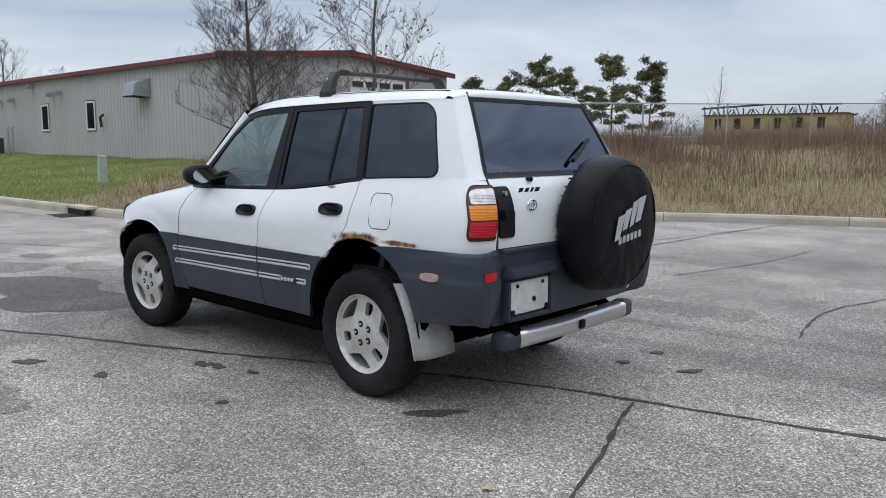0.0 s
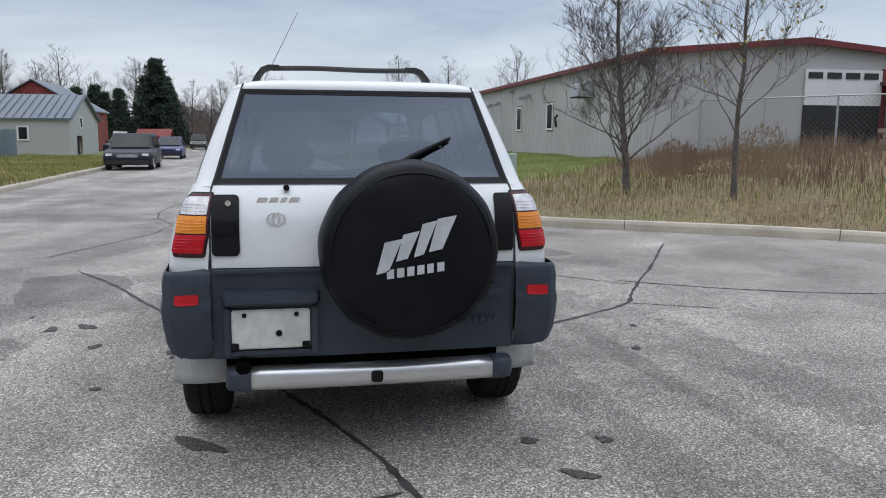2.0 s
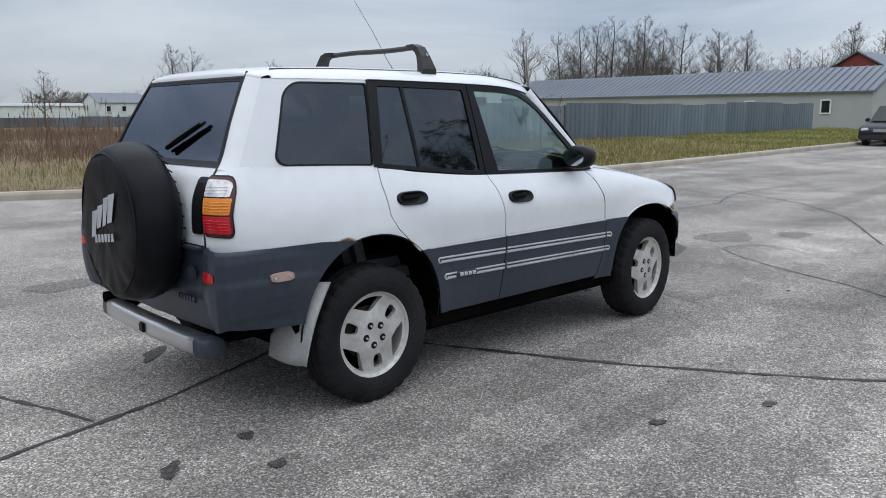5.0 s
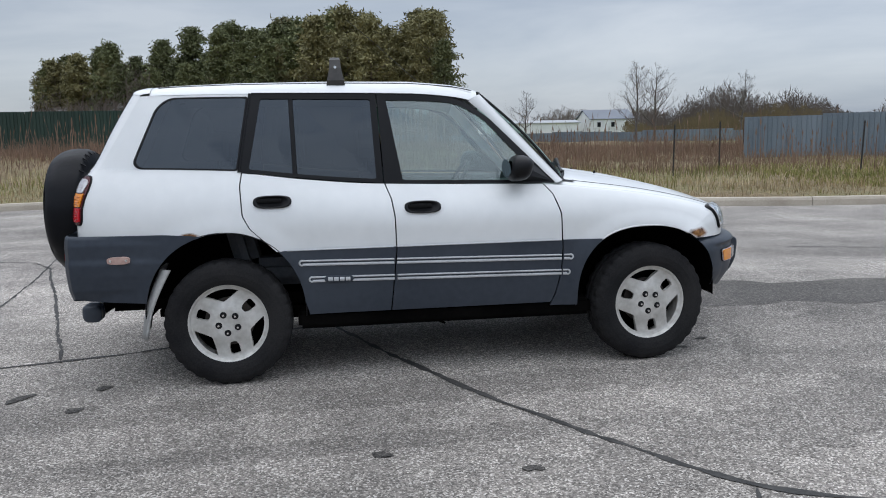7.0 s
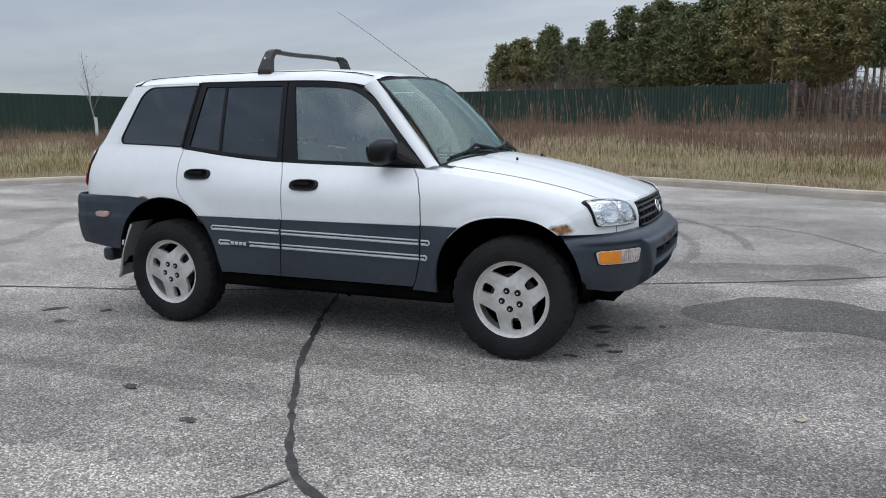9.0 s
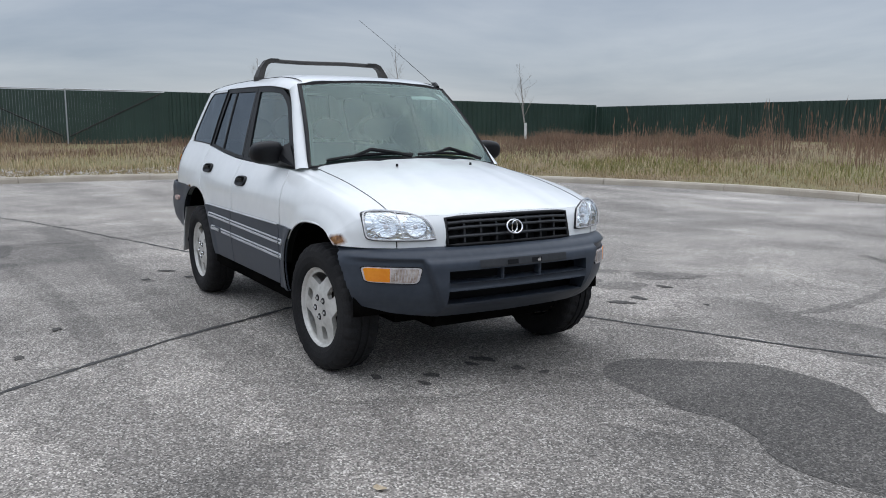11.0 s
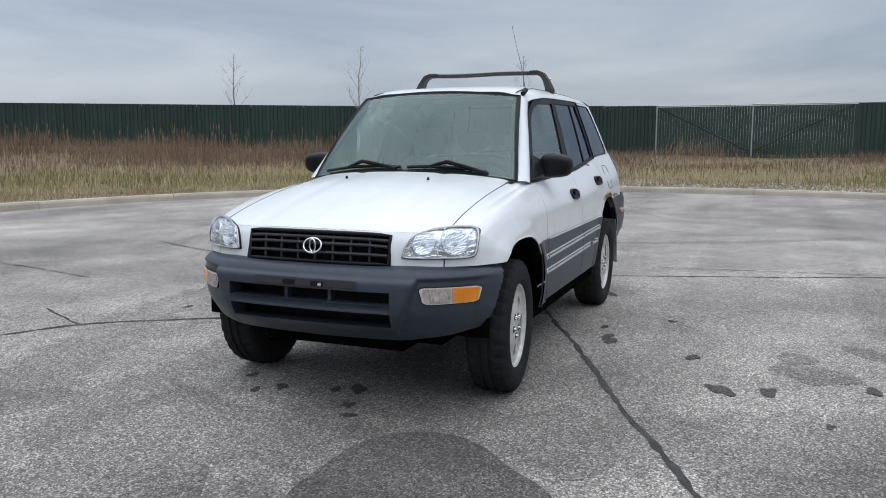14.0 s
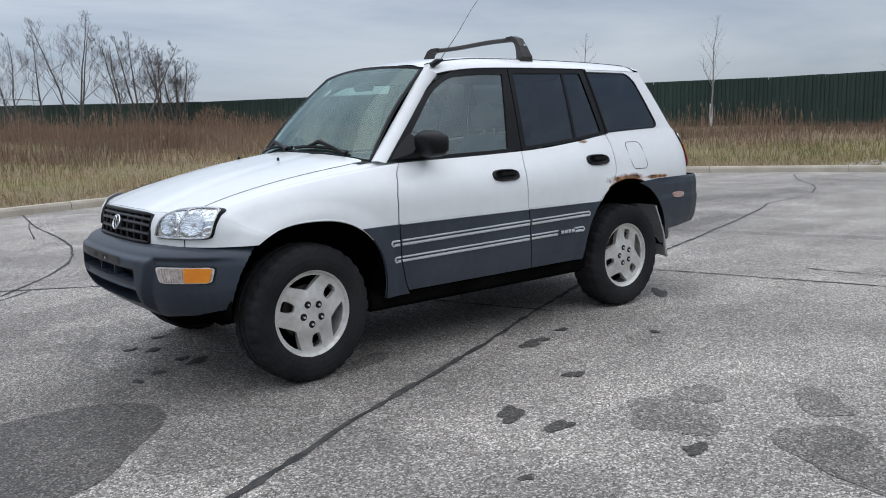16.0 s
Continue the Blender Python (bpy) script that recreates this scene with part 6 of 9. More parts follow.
P_white = paint_material()
P_rust = material("flaking_rust", (0.05, 0.02, 0.01), (0.30, 0.13, 0.045), 18, 0.9, bump=0.003)
P_grey = material("grey_cladding_paint", (0.030, 0.038, 0.052), (0.046, 0.056, 0.072), 2.0, 0.42, coat=0.06, fine=30, spec=0.35)
P_black = material("black_trim_plastic", (0.004, 0.004, 0.005), (0.008, 0.008, 0.009), 6, 0.42, bump=0.0004, fine=250, spec=0.22)
P_rubber = material("tyre_rubber", (0.014, 0.014, 0.015), (0.030, 0.029, 0.029), 5, 0.85, bump=0.001, fine=120, spec=0.12)
P_vinyl = material("black_vinyl_cover", (0.0045, 0.005, 0.0065), (0.009, 0.0095, 0.012), 3.0, 0.42, bump=0.009, fine=7, spec=0.15)
P_rim = material("worn_silver_alloy", (0.47, 0.455, 0.42), (0.68, 0.665, 0.63), 9, 0.45, 0.3, fine=40)
P_alu = material("brushed_aluminium", (0.55, 0.55, 0.55), (0.72, 0.72, 0.72), 3, 0.32, 0.9, stretch=(1, 0.06, 6))
P_chrome = material("chrome", (0.75, 0.75, 0.75), (0.85, 0.85, 0.85), 5, 0.12, 1.0)
P_reflector = material("lamp_reflector", (0.70, 0.71, 0.72), (0.88, 0.885, 0.89), 14, 0.14, 0.95)
P_strip = material("pale_grey_strip", (0.45, 0.46, 0.47), (0.58, 0.59, 0.6), 4, 0.4)
# near-black without gloss: shade beneath and inside the body is put into the colour
P_under = material("underbody_shade", (0.003, 0.003, 0.003), (0.007, 0.0065, 0.006), 4, 0.95, spec=0.0)
P_brake = material("brake_iron", (0.03, 0.026, 0.023), (0.08, 0.065, 0.055), 9, 0.6, 0.4)
P_cabin = material("grey_cabin_plastic", (0.09, 0.095, 0.097), (0.13, 0.135, 0.137), 5, 0.75)
P_seat = material("grey_seat_cloth", (0.055, 0.06, 0.068), (0.095, 0.10, 0.11), 8, 0.9)
P_liner = material("pale_headliner", (0.30, 0.31, 0.31), (0.38, 0.38, 0.38), 6, 0.9)
P_flap = material("pale_mud_flap", (0.33, 0.33, 0.32), (0.48, 0.48, 0.46), 5, 0.6)
P_red = material("red_lamp_lens", (0.46, 0.006, 0.014), (0.58, 0.014, 0.024), 6, 0.2, coat=0.15, spec=0.3)
P_amber = material("amber_lamp_lens", (0.75, 0.22, 0.01), (0.85, 0.3, 0.02), 6, 0.2, coat=0.2)
P_clear = material("clear_lamp_lens", (0.50, 0.47, 0.47), (0.75, 0.73, 0.73), 30, 0.12, 0.3, coat=0.6)
P_bulb = material("amber_behind_clear_lens", (0.30, 0.22, 0.17), (0.62, 0.56, 0.52), 40, 0.12, 0.2, coat=0.6)
P_pink = material("faded_marker_lens", (0.42, 0.27, 0.23), (0.55, 0.38, 0.33), 12, 0.3)
P_maroon = material("maroon_lamp_frame", (0.05, 0.006, 0.008), (0.08, 0.01, 0.012), 6, 0.25)
P_plate = material("bare_white_plate_mount", (0.52, 0.51, 0.47), (0.74, 0.73, 0.69), 5, 0.5, fine=25)
P_logo = material("pale_grey_print", (0.42, 0.43, 0.44), (0.55, 0.56, 0.57), 8, 0.6)
P_mirror = material("mirror_glass", (0.40, 0.44, 0.45), (0.46, 0.50, 0.51), 2, 0.03, 1.0)
P_groove = material("dark_panel_gap", (0.02, 0.02, 0.02), (0.05, 0.05, 0.05), 5, 0.8)
P_slat = material("grey_grille_plastic", (0.016, 0.017, 0.019), (0.03, 0.031, 0.034), 6, 0.4)
P_dash = material("gloss_pitted_roofbar", (0.012, 0.011, 0.010), (0.04, 0.035, 0.03), 12, 0.55)
G_clear = glass_material("pale_green_glass", (0.70, 0.83, 0.80), 0.14, (0.9, 1.0, 0.97))
G_screen = glass_material("windscreen_glass", (0.50, 0.64, 0.60), 0.07, (0.80, 1.0, 0.95))
G_dark = glass_material("privacy_glass", (0.05, 0.056, 0.066), 0.035, (0.8, 0.9, 1.0))
G_rear = glass_material("tinted_rear_glass", (0.16, 0.175, 0.25), 0.07, (0.72, 0.82, 1.0))
G_lens = glass_material("lamp_cover_glass", (0.92, 0.94, 0.95), 0.04)

car = thing("white_suv", None, "white five-door off-road car, grey cladding, rusty arches, covered spare wheel", "car")


def lerp(a, b, t):
    return a + (b - a) * t


def ip(x, xs, ys):
    return float(np.interp(x, xs, ys))


def curve(xs, ys):
    """A smooth line through points that never overshoots them."""
    xs, ys = np.array(xs, float), np.array(ys, float)
    h, d = np.diff(xs), np.diff(ys) / np.diff(xs)
    m = np.zeros(len(xs))
    for i in range(1, len(xs) - 1):
        if d[i - 1] * d[i] > 0:
            m[i] = 2 * d[i - 1] * d[i] / (d[i - 1] + d[i])
    m[0], m[-1] = d[0], d[-1]
    X, Y, M, H = xs.tolist(), ys.tolist(), m.tolist(), h.tolist()

    def at(x):
        if x <= X[0]:
            return Y[0]
        if x >= X[-1]:
            return Y[-1]
        i = 0
        while X[i + 1] < x:
            i += 1
        t, g = (x - X[i]) / H[i], H[i]
        return (1 + 2 * t) * (1 - t) ** 2 * Y[i] + t * (1 - t) ** 2 * g * M[i] + t * t * (3 - 2 * t) * Y[i + 1] + t * t * (t - 1) * g * M[i + 1]
    return at


belt = curve([-1.9, -1.65, -1.1, -0.75, -0.33, 0.62, 0.75], [1.195, 1.188, 1.163, 1.122, 1.086, 1.058, 1.055])
rail = curve([-1.66, -1.5, -1.15, -0.6, -0.15, 0.10, 0.25, 0.4], [1.585, 1.59, 1.592, 1.587, 1.577, 1.555, 1.52, 1.45])
rear_line = curve([0.40, 0.47, 0.6, 0.86, 0.95, 1.04, 1.12, 1.17, 1.215, 1.40, 1.615, 1.66], [-1.928, -1.973, -1.993, -2.004, -2.005, -1.999, -1.974, -1.944, -1.904, -1.808, -1.684, -1.65])
flank_low = curve([0.26, 0.36, 0.45, 0.60, 0.74, 0.80], [0.775, 0.80, 0.815, 0.828, 0.832, 0.832])
taper = curve([-1.975, -1.970, -1.958, -1.93, -1.89, -1.84, -1.75, -1.55, 0.9, 1.3, 1.45, 1.58, 1.68], [-0.205, -0.172, -0.108, -0.056, -0.028, -0.013, -0.003, 0, 0, -0.01, -0.03, -0.07, -0.14])


def rear_x(y, z):
    return rear_line(z) + 0.016 * (abs(y) / 0.6) ** 2


def corner_x(z):
    """Where the flank's wrap round the corner meets the tailgate."""
    return rear_line(max(z, 0.8)) + 0.0168


# wheel arches: centre, half length, height and squareness; the left rear one is eaten away by rust
ARCH_R, ARCH_F, ARCH_RUST = (-1.205, 0.40, 0.425, 0.445, 2.1), (1.185, 0.39, 0.42, 0.412, 2.4), (-1.21, 0.40, 0.425, 0.466, 2.1)


def arch_ratio(arch, x, z, grow=0.0):
    cx, cz, rx, rz, n = arch
    return ((abs(x - cx) / (rx + grow)) ** n + (abs(z - cz) / (rz + grow)) ** n) ** (1 / n)


def arch_point(arch, a, grow=0.0):
    cx, cz, rx, rz, n = arch
    c, s_ = math.cos(a), math.sin(a)
    return cx + math.copysign(abs(c) ** (2 / n), c) * (rx + grow), cz + math.copysign(abs(s_) ** (2 / n), s_) * (rz + grow)


def flare(x, z):
    """The body swells a little towards the wheel arches."""
    out = 0.0
    for arch, amount in ((ARCH_F, 0.017), (ARCH_R, 0.009)):
        q = (arch_ratio(arch, x, z) - 1) / 0.24
        if q < 1:
            out = max(out, amount * (1 - max(q, 0) ** 2) ** 2)
    return out


def side_y(x, z):
    zb = belt(x)
    if z <= 0.80:
        y = flank_low(z)
    else:
        t = min(max((z - 0.80) / (zb - 0.80), 0), 1.0)
        y = 0.832 - 0.107 * (2.2 * t**3 - 1.2 * t**4)
    if x < -1.5:
        x = -1.5 + (x + 1.5) * 0.47 / (-1.5 - corner_x(z))
    return y + flare(x, z) + taper(x) * (1 if z < 1.0 else 1 - 0.35 * min((z - 1.0) / 0.2, 1))




def grid_faces(nu, nv, keep=None):
    return [(i * nv + j, (i + 1) * nv + j, (i + 1) * nv + j + 1, i * nv + j + 1) for i in range(nu - 1) for j in range(nv - 1) if keep is None or keep(i, j)]


def cut_arch(V, F, arch, tol=0.022, grow=0.0, ymin=0.55):
    """Removes what lies inside a wheel arch and draws the rim of the hole onto its ellipse."""
    cx, cz = arch[:2]

    def k(v):
        return arch_ratio(arch, v[0], v[2], grow) if abs(v[1]) > ymin else 9
    vals = [k(v) for v in V]
    gone = {i for f in F if sum(vals[i] for i in f) / len(f) <= 1 for i in f}
    F = [f for f in F if sum(vals[i] for i in f) / len(f) > 1]
    used = {i for f in F for i in f}
    V = [Vector(v) for v in V]
    for i in used:
        q = vals[i]
        if q < 1 or (i in gone and q < 1.15):
            V[i].x, V[i].z = cx + (V[i].x - cx) / q, cz + (V[i].z - cz) / q
    remap, out = {}, []
    for i in sorted(used):
        remap[i] = len(out)
        out.append(V[i])
    return out, [tuple(remap[i] for i in f) for f in F]


def mirrored(V, F, s):
    return ([(v[0], v[1] * s, v[2]) for v in V], F if s > 0 else [f[::-1] for f in F])


def side_panel(xl, xr, zb, zt, off=0.0, nu=40, nv=30, arches=(), grow=0.0, lip=0.012):
    """A sheet of the car's flank between two edges (front to back) that may curve, with folded edges."""
    V = []
    for i in range(nu):
        for j in range(nv):
            v = j / (nv - 1)
            z = zb + (zt - zb) * v if not callable(zb) and not callable(zt) else None
            if z is None:
                x = lerp(xl(0.9), xr(0.9), i / (nu - 1))
                z0, z1 = zb(x) if callable(zb) else zb, zt(x) if callable(zt) else zt
                z = lerp(z0, z1, v)
            x = lerp(xl(z), xr(z), i / (nu - 1))
            V.append((x, side_y(x, z) + off, z))
    F = grid_faces(nu, nv)
    # folded edge all round, so that gaps between panels have depth
    ring = [i * nv for i in range(nu)] + [(nu - 1) * nv + j for j in range(1, nv)] + [i * nv + nv - 1 for i in range(nu - 2, -1, -1)] + [j for j in range(nv - 2, 0, -1)]
    base, n = len(V), len(ring)
    V += [V[i] for i in ring]
    V += [(V[i][0], V[i][1] - lip, V[i][2]) for i in ring]
    for k in range(n):
        F.append((base + k, base + (k + 1) % n, base + n + (k + 1) % n, base + n + k))
    for a in arches:
        V, F = cut_arch(V, F, a, grow=grow)
    return V, F


def x_door_front(z):
    return ip(z, [0.30, 0.42, 0.55, 0.69, 0.89, 1.0, 1.06], [0.575, 0.635, 0.668, 0.677, 0.672, 0.635, 0.585])


def x_split(z):
    return ip(z, [0.35, 0.72, 0.9, 1.0, 1.09], [-0.312, -0.272, -0.275, -0.29, -0.325])


def x_door_rear(z):
    return ip(z, [0.38, 0.45, 0.645, 0.73, 0.79, 0.86, 0.93, 1.09, 1.16], [-0.765, -0.785, -0.869, -0.925, -0.985, -1.06, -1.098, -1.11, -1.10])


GAP = 0.0035


def upper_strip(x):
    return 0.658 - 0.018 * (x + 0.27)


def lower_strip(x):
    return 0.567 - 0.015 * (x + 0.27)


def bar_on_side(x0, x1, zf, h, off, n=24, end_round=True):
    """A slim moulding along the flank, with rounded ends or square ones."""
    V = []
    for i in range(n):
        x = lerp(x0, x1, i / (n - 1))
        e = min(abs(x1 - x), abs(x - x0))
        hh = h * (math.sqrt(max(1 - (1 - min(e / (h / 2), 1)) ** 2, 0.05)) if end_round else 1)
        for dz, dy in ((-0.5, 0.0), (-0.42, 0.006), (0, 0.008), (0.42, 0.006), (0.5, 0.0)):
            z = zf(x) + dz * hh
            V.append((x, side_y(x, z) + off + dy, z))
    return V, grid_faces(n, 5)


def strip_end(x, zf, way):
    """The half round that closes a pair of strips."""
    pts = []
    for k in range(9):
        a = math.pi * (k / 8 - 0.5)
        xx, z = x + way * 0.016 * math.cos(a), zf(x) + 0.0135 * math.sin(a)
        pts.append((xx, side_y(xx, z) + 0.013, z))
    return tube(pts, 0.0052, 6)


def handle(parent, x, z, s):
    """A black recessed pull handle: a raised oval cup with a grip bar across it."""
    n = 28
    V, F = [], []
    for r, dy in ((1.0, 0.0), (0.96, 0.012), (0.84, 0.014), (0.74, 0.001), (0.0, 0.0005)):
        for k in range(n):
            a = 2 * math.pi * k / n
            ex = 0.103 * r * abs(math.cos(a)) ** 0.62 * (1 if math.cos(a) > 0 else -1)
            ez = 0.034 * r * abs(math.sin(a)) ** 0.75 * (1 if math.sin(a) > 0 else -1)
            V.append((x + ex, side_y(x + ex, z + ez) + dy, z + ez))
    for i in range(4):
        for k in range(n):
            F.append((i * n + k, i * n + (k + 1) % n, (i + 1) * n + (k + 1) % n, (i + 1) * n + k))
    h = part("handle", mirrored(V, F, s), P_black, parent, "black pull handle", True)
    y = side_y(x, z)
    g = moved(box_bm(x - 0.082, x + 0.05, y + 0.002, y + 0.017, z - 0.002, z + 0.02, 0.006), Matrix.Diagonal((1, s, 1, 1)))
    part("grip", g, P_black, h)
    return h


# windows: a map from the flank's glass strip to the world; v runs from the belt to the roof rail
def pane_point(xb, xt, v, off=0.0):
    x = lerp(xb, xt, v)
    z = lerp(belt(xb), rail(xt), v)
    y = lerp(side_y(xb, belt(xb)) - 0.002, 0.583 + ip(xt, [-1.7, -1.4, 0.0, 0.3], [-0.02, 0, 0, -0.03]), v) + 0.004 * math.sin(math.pi * v)
    return Vector((x, y + off, z))


def rounded_loop(r, n=8, ratio=1.0, corners=(1, 1, 1, 1)):
    """Points of a unit square with rounded corners, from the lower left, anticlockwise."""
    pts = []
    for (cx, cy, a0), c in zip(((0, 0, 180), (1, 0, 270), (1, 1, 0), (0, 1, 90)), corners):
        rx, ry = r * c, r * c * ratio
        ox, oy = (rx if cx == 0 else 1 - rx), (ry if cy == 0 else 1 - ry)
        for k in range(n + 1):
            a = radians(a0 + 90 * k / n)
            pts.append((ox + rx * math.cos(a), oy + ry * math.sin(a)))
    return pts


def pane_loop(l, r, v0, v1, rad, ratio, corners, off, sub=5):
    pts = rounded_loop(rad, 8, ratio, corners)
    out = []
    for i, a in enumerate(pts):
        b = pts[(i + 1) % len(pts)]
        m = sub if math.hypot(a[0] - b[0], a[1] - b[1]) > 0.15 else 1
        for k in range(m):
            p, q = lerp(a[0], b[0], k / m), lerp(a[1], b[1], k / m)
            out.append(pane_point(lerp(l[0], r[0], p), lerp(l[1], r[1], p), lerp(v0, v1, q), off))
    return out


def fan(loop):
    c = sum(loop, Vector()) / len(loop)
    n = len(loop)
    V = loop + [c + (p - c) * 0.5 for p in loop] + [c]
    F = [(i, (i + 1) % n, n + (i + 1) % n, n + i) for i in range(n)] + [(n + i, n + (i + 1) % n, 2 * n) for i in range(n)]
    return V, F


def loop_ring(outer, inner, depth=0.0):
    n = len(outer)
    V = list(outer) + list(inner)
    F = [(i, (i + 1) % n, n + (i + 1) % n, n + i) for i in range(n)]
    if depth:
        V += [p + Vector((0, -depth, 0)) for p in inner] + [p + Vector((0, -depth, 0)) for p in outer]
        F += [(n + i, n + (i + 1) % n, 2 * n + (i + 1) % n, 2 * n + i) for i in range(n)]
        F += [(3 * n + i, 3 * n + (i + 1) % n, (i + 1) % n, i) for i in range(n)]
    return V, F


def surface_patch(fn, loop, off, rings=5, skirt=0.006):
    """A raised plate on a curved surface; fn(p, q, off) gives its points."""
    dense = []
    for i, a in enumerate(loop):
        b_ = loop[(i + 1) % len(loop)]
        k = 8 if math.hypot(a[0] - b_[0], a[1] - b_[1]) > 0.2 else 1
        dense += [(lerp(a[0], b_[0], t / k), lerp(a[1], b_[1], t / k)) for t in range(k)]
    loop = dense
    n, V, F = len(loop), [], []
    for r in range(rings):
        k = 1 - r / rings
        for p, q in loop:
            V.append(fn(0.5 + (p - 0.5) * k, 0.5 + (q - 0.5) * k, off))
    V.append(fn(0.5, 0.5, off))
    for r in range(rings - 1):
        F += [(r * n + i, r * n + (i + 1) % n, (r + 1) * n + (i + 1) % n, (r + 1) * n + i) for i in range(n)]
    F += [((rings - 1) * n + i, (rings - 1) * n + (i + 1) % n, rings * n) for i in range(n)]
    o = len(V)
    V += [fn(p, q, -skirt) for p, q in loop]
    F += [(i, o + i, o + (i + 1) % n, (i + 1) % n) for i in range(n)]
    return V, F


WIN = {  # left edge (rear) and right edge (front) as x at the belt and at the rail
    "front": ((-0.215, -0.30), (0.60, 0.165)),
    "rear": ((-0.80, -0.815), (-0.365, -0.385)),
    "vent": ((-1.065, -0.985), (-0.825, -0.84)),
    "quarter": ((-1.66, -1.505), (-1.135, -1.07)),
}

for s in (1, -1):
    side = "left" if s > 0 else "right"
    # doors
    fd = part("front_door", mirrored(*side_panel(lambda z: x_door_front(z) - GAP, lambda z: x_split(z) + GAP, 0.735, lambda x: belt(x) - 0.004), s), P_white, car, "white front door", True)
    rd = part("rear_door", mirrored(*side_panel(lambda z: x_split(z) - GAP, lambda z: x_door_rear(z) + GAP, 0.735, lambda x: belt(x) - 0.004), s), P_white, car, "white rear door", True)
    part("cladding", mirrored(*side_panel(lambda z: x_door_front(z) - GAP, lambda z: x_split(z) + GAP, 0.375, 0.738, 0.010, 30, 20), s), P_grey, fd, "dark grey lower cladding", True)
    part("cladding", mirrored(*side_panel(lambda z: x_split(z) - GAP, lambda z: x_door_rear(z) + GAP, 0.375, 0.738, 0.010, 30, 20, (ARCH_R,), 0.0), s), P_grey, rd, "dark grey lower cladding", True)
    for parent, a, b_ in ((fd, x_door_front(0.64) - 0.006, x_split(0.64) + 0.008), (rd, x_split(0.64) - 0.008, -0.79)):
        for zf, e in ((upper_strip, 0.0), (lower_strip, 0.05)):
            end = b_ + (e if parent is rd else 0)
            for dz, h in ((-0.0095, 0.015), (0.0115, 0.010)):
                part("trim_strip", mirrored(*bar_on_side(a, end, lambda x: zf(x) + dz, h, 0.010, 24, False), s), P_strip, parent, "pale moulding strip")
            if parent is rd:
                part("strip_end", mirrored(*strip_end(end, zf, -1), s), P_strip, rd)
        part("top_strip", mirrored(*bar_on_side(a, b_ if parent is fd else -0.87, lambda x: 0.739, 0.008, 0.008, 24, False), s), P_strip, parent)
    bd = part("badge_plate", mirrored(*bar_on_side(-0.675, -0.515, lower_strip, 0.040, 0.014), s), P_grey, rd, "dark oval badge plate")
    for k in range(4):
        part("badge_mark", mirrored(*bar_on_side(-0.655 + k * 0.032, -0.63 + k * 0.032, lower_strip, 0.021, 0.022, 4, False), s), P_strip, bd)
    handle(fd, -0.118, 0.950, s)
    handle(rd, -0.938, 1.003, s)
    # fender stub behind the front arch, and the sill
    part("fender_cladding", mirrored(*side_panel(lambda z: 0.95, lambda z: x_door_front(z) + GAP, 0.355, 0.738, 0.010, 24, 22, (ARCH_F,), 0.0), s), P_grey, car, "dark grey cladding behind the front wheel", True)
    for zf, xe in ((upper_strip, 0.718), (lower_strip, 0.700)):
        for dz, h in ((-0.0095, 0.015), (0.0115, 0.010)):
            part("trim_strip", mirrored(*bar_on_side(x_door_front(zf(0.7)) + 0.008, xe, lambda x: zf(x) + dz, h, 0.010, 10, False), s), P_strip, car, "pale moulding strip")
        part("strip_end", mirrored(*strip_end(xe, zf, 1), s), P_strip, car)
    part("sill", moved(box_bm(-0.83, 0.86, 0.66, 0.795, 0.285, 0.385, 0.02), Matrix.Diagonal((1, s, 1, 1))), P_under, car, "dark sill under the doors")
    # rear quarter with its wrap round the corner
    part("rear_quarter", mirrored(*side_panel(lambda z: x_door_rear(z) - GAP, corner_x, 0.72, lambda x: belt(x) + 0.002, 0, 84, 34, (ARCH_RUST if s > 0 else ARCH_R,)), s), P_white, car, "white rear quarter with a rusted arch lip" if s > 0 else "white rear quarter", True)
    # wheel wells, their deep shade put into the near-black colour
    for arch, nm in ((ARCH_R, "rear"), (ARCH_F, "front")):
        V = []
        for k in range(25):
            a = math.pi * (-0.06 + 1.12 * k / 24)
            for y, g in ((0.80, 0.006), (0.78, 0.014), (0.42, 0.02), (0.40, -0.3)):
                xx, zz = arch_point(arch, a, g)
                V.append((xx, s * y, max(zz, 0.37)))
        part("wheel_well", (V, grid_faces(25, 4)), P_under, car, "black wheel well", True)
    # rolled lips of the wheel arches
    for arch, a0, a1, mt, lab in ((ARCH_F, 30, 140, P_white, ""), (ARCH_F, 140, 186, P_grey, ""), (ARCH_R, 128, 186, P_black, ""), (ARCH_RUST if s > 0 else ARCH_R, 62, 128, P_rust if s > 0 else P_black, "rusted arch lip" if s > 0 else ""), (ARCH_R, -4, 62, P_black, "")):
        pts = []
        for k in range(30):
            xx, zz = arch_point(arch, radians(lerp(a0, a1, k / 29)), 0.002)
            if arch is ARCH_F and xx > 1.2 and (zz < 0.735 or xx > 1.46):
                continue
            pts.append((xx, s * (side_y(xx, zz) - 0.004), max(zz, 0.36)))
        part("arch_lip", tube(pts, 0.005, 6), mt, car, lab, True)
    # glass house: frames, panes
    for nm, parent in (("front", fd), ("rear", rd)):
        if nm == "front":
            ol, orr, out_c, in_c = (-0.322, -0.343), (0.665, 0.205), (0.1, 0.3, 4.2, 0.1), (0.3, 0.3, 4.6, 0.4)
            il, ir = WIN["front"]
            v0, v1 = 0.035, 0.93
        else:
            ol, orr, out_c, in_c = (-1.112, -1.045), (-0.329, -0.350), (0.1, 0.1, 0.1, 0.1), (0.4, 0.4, 0.4, 0.4)
            il, ir = WIN["vent"][0], WIN["rear"][1]
            v0, v1 = 0.04, 0.935
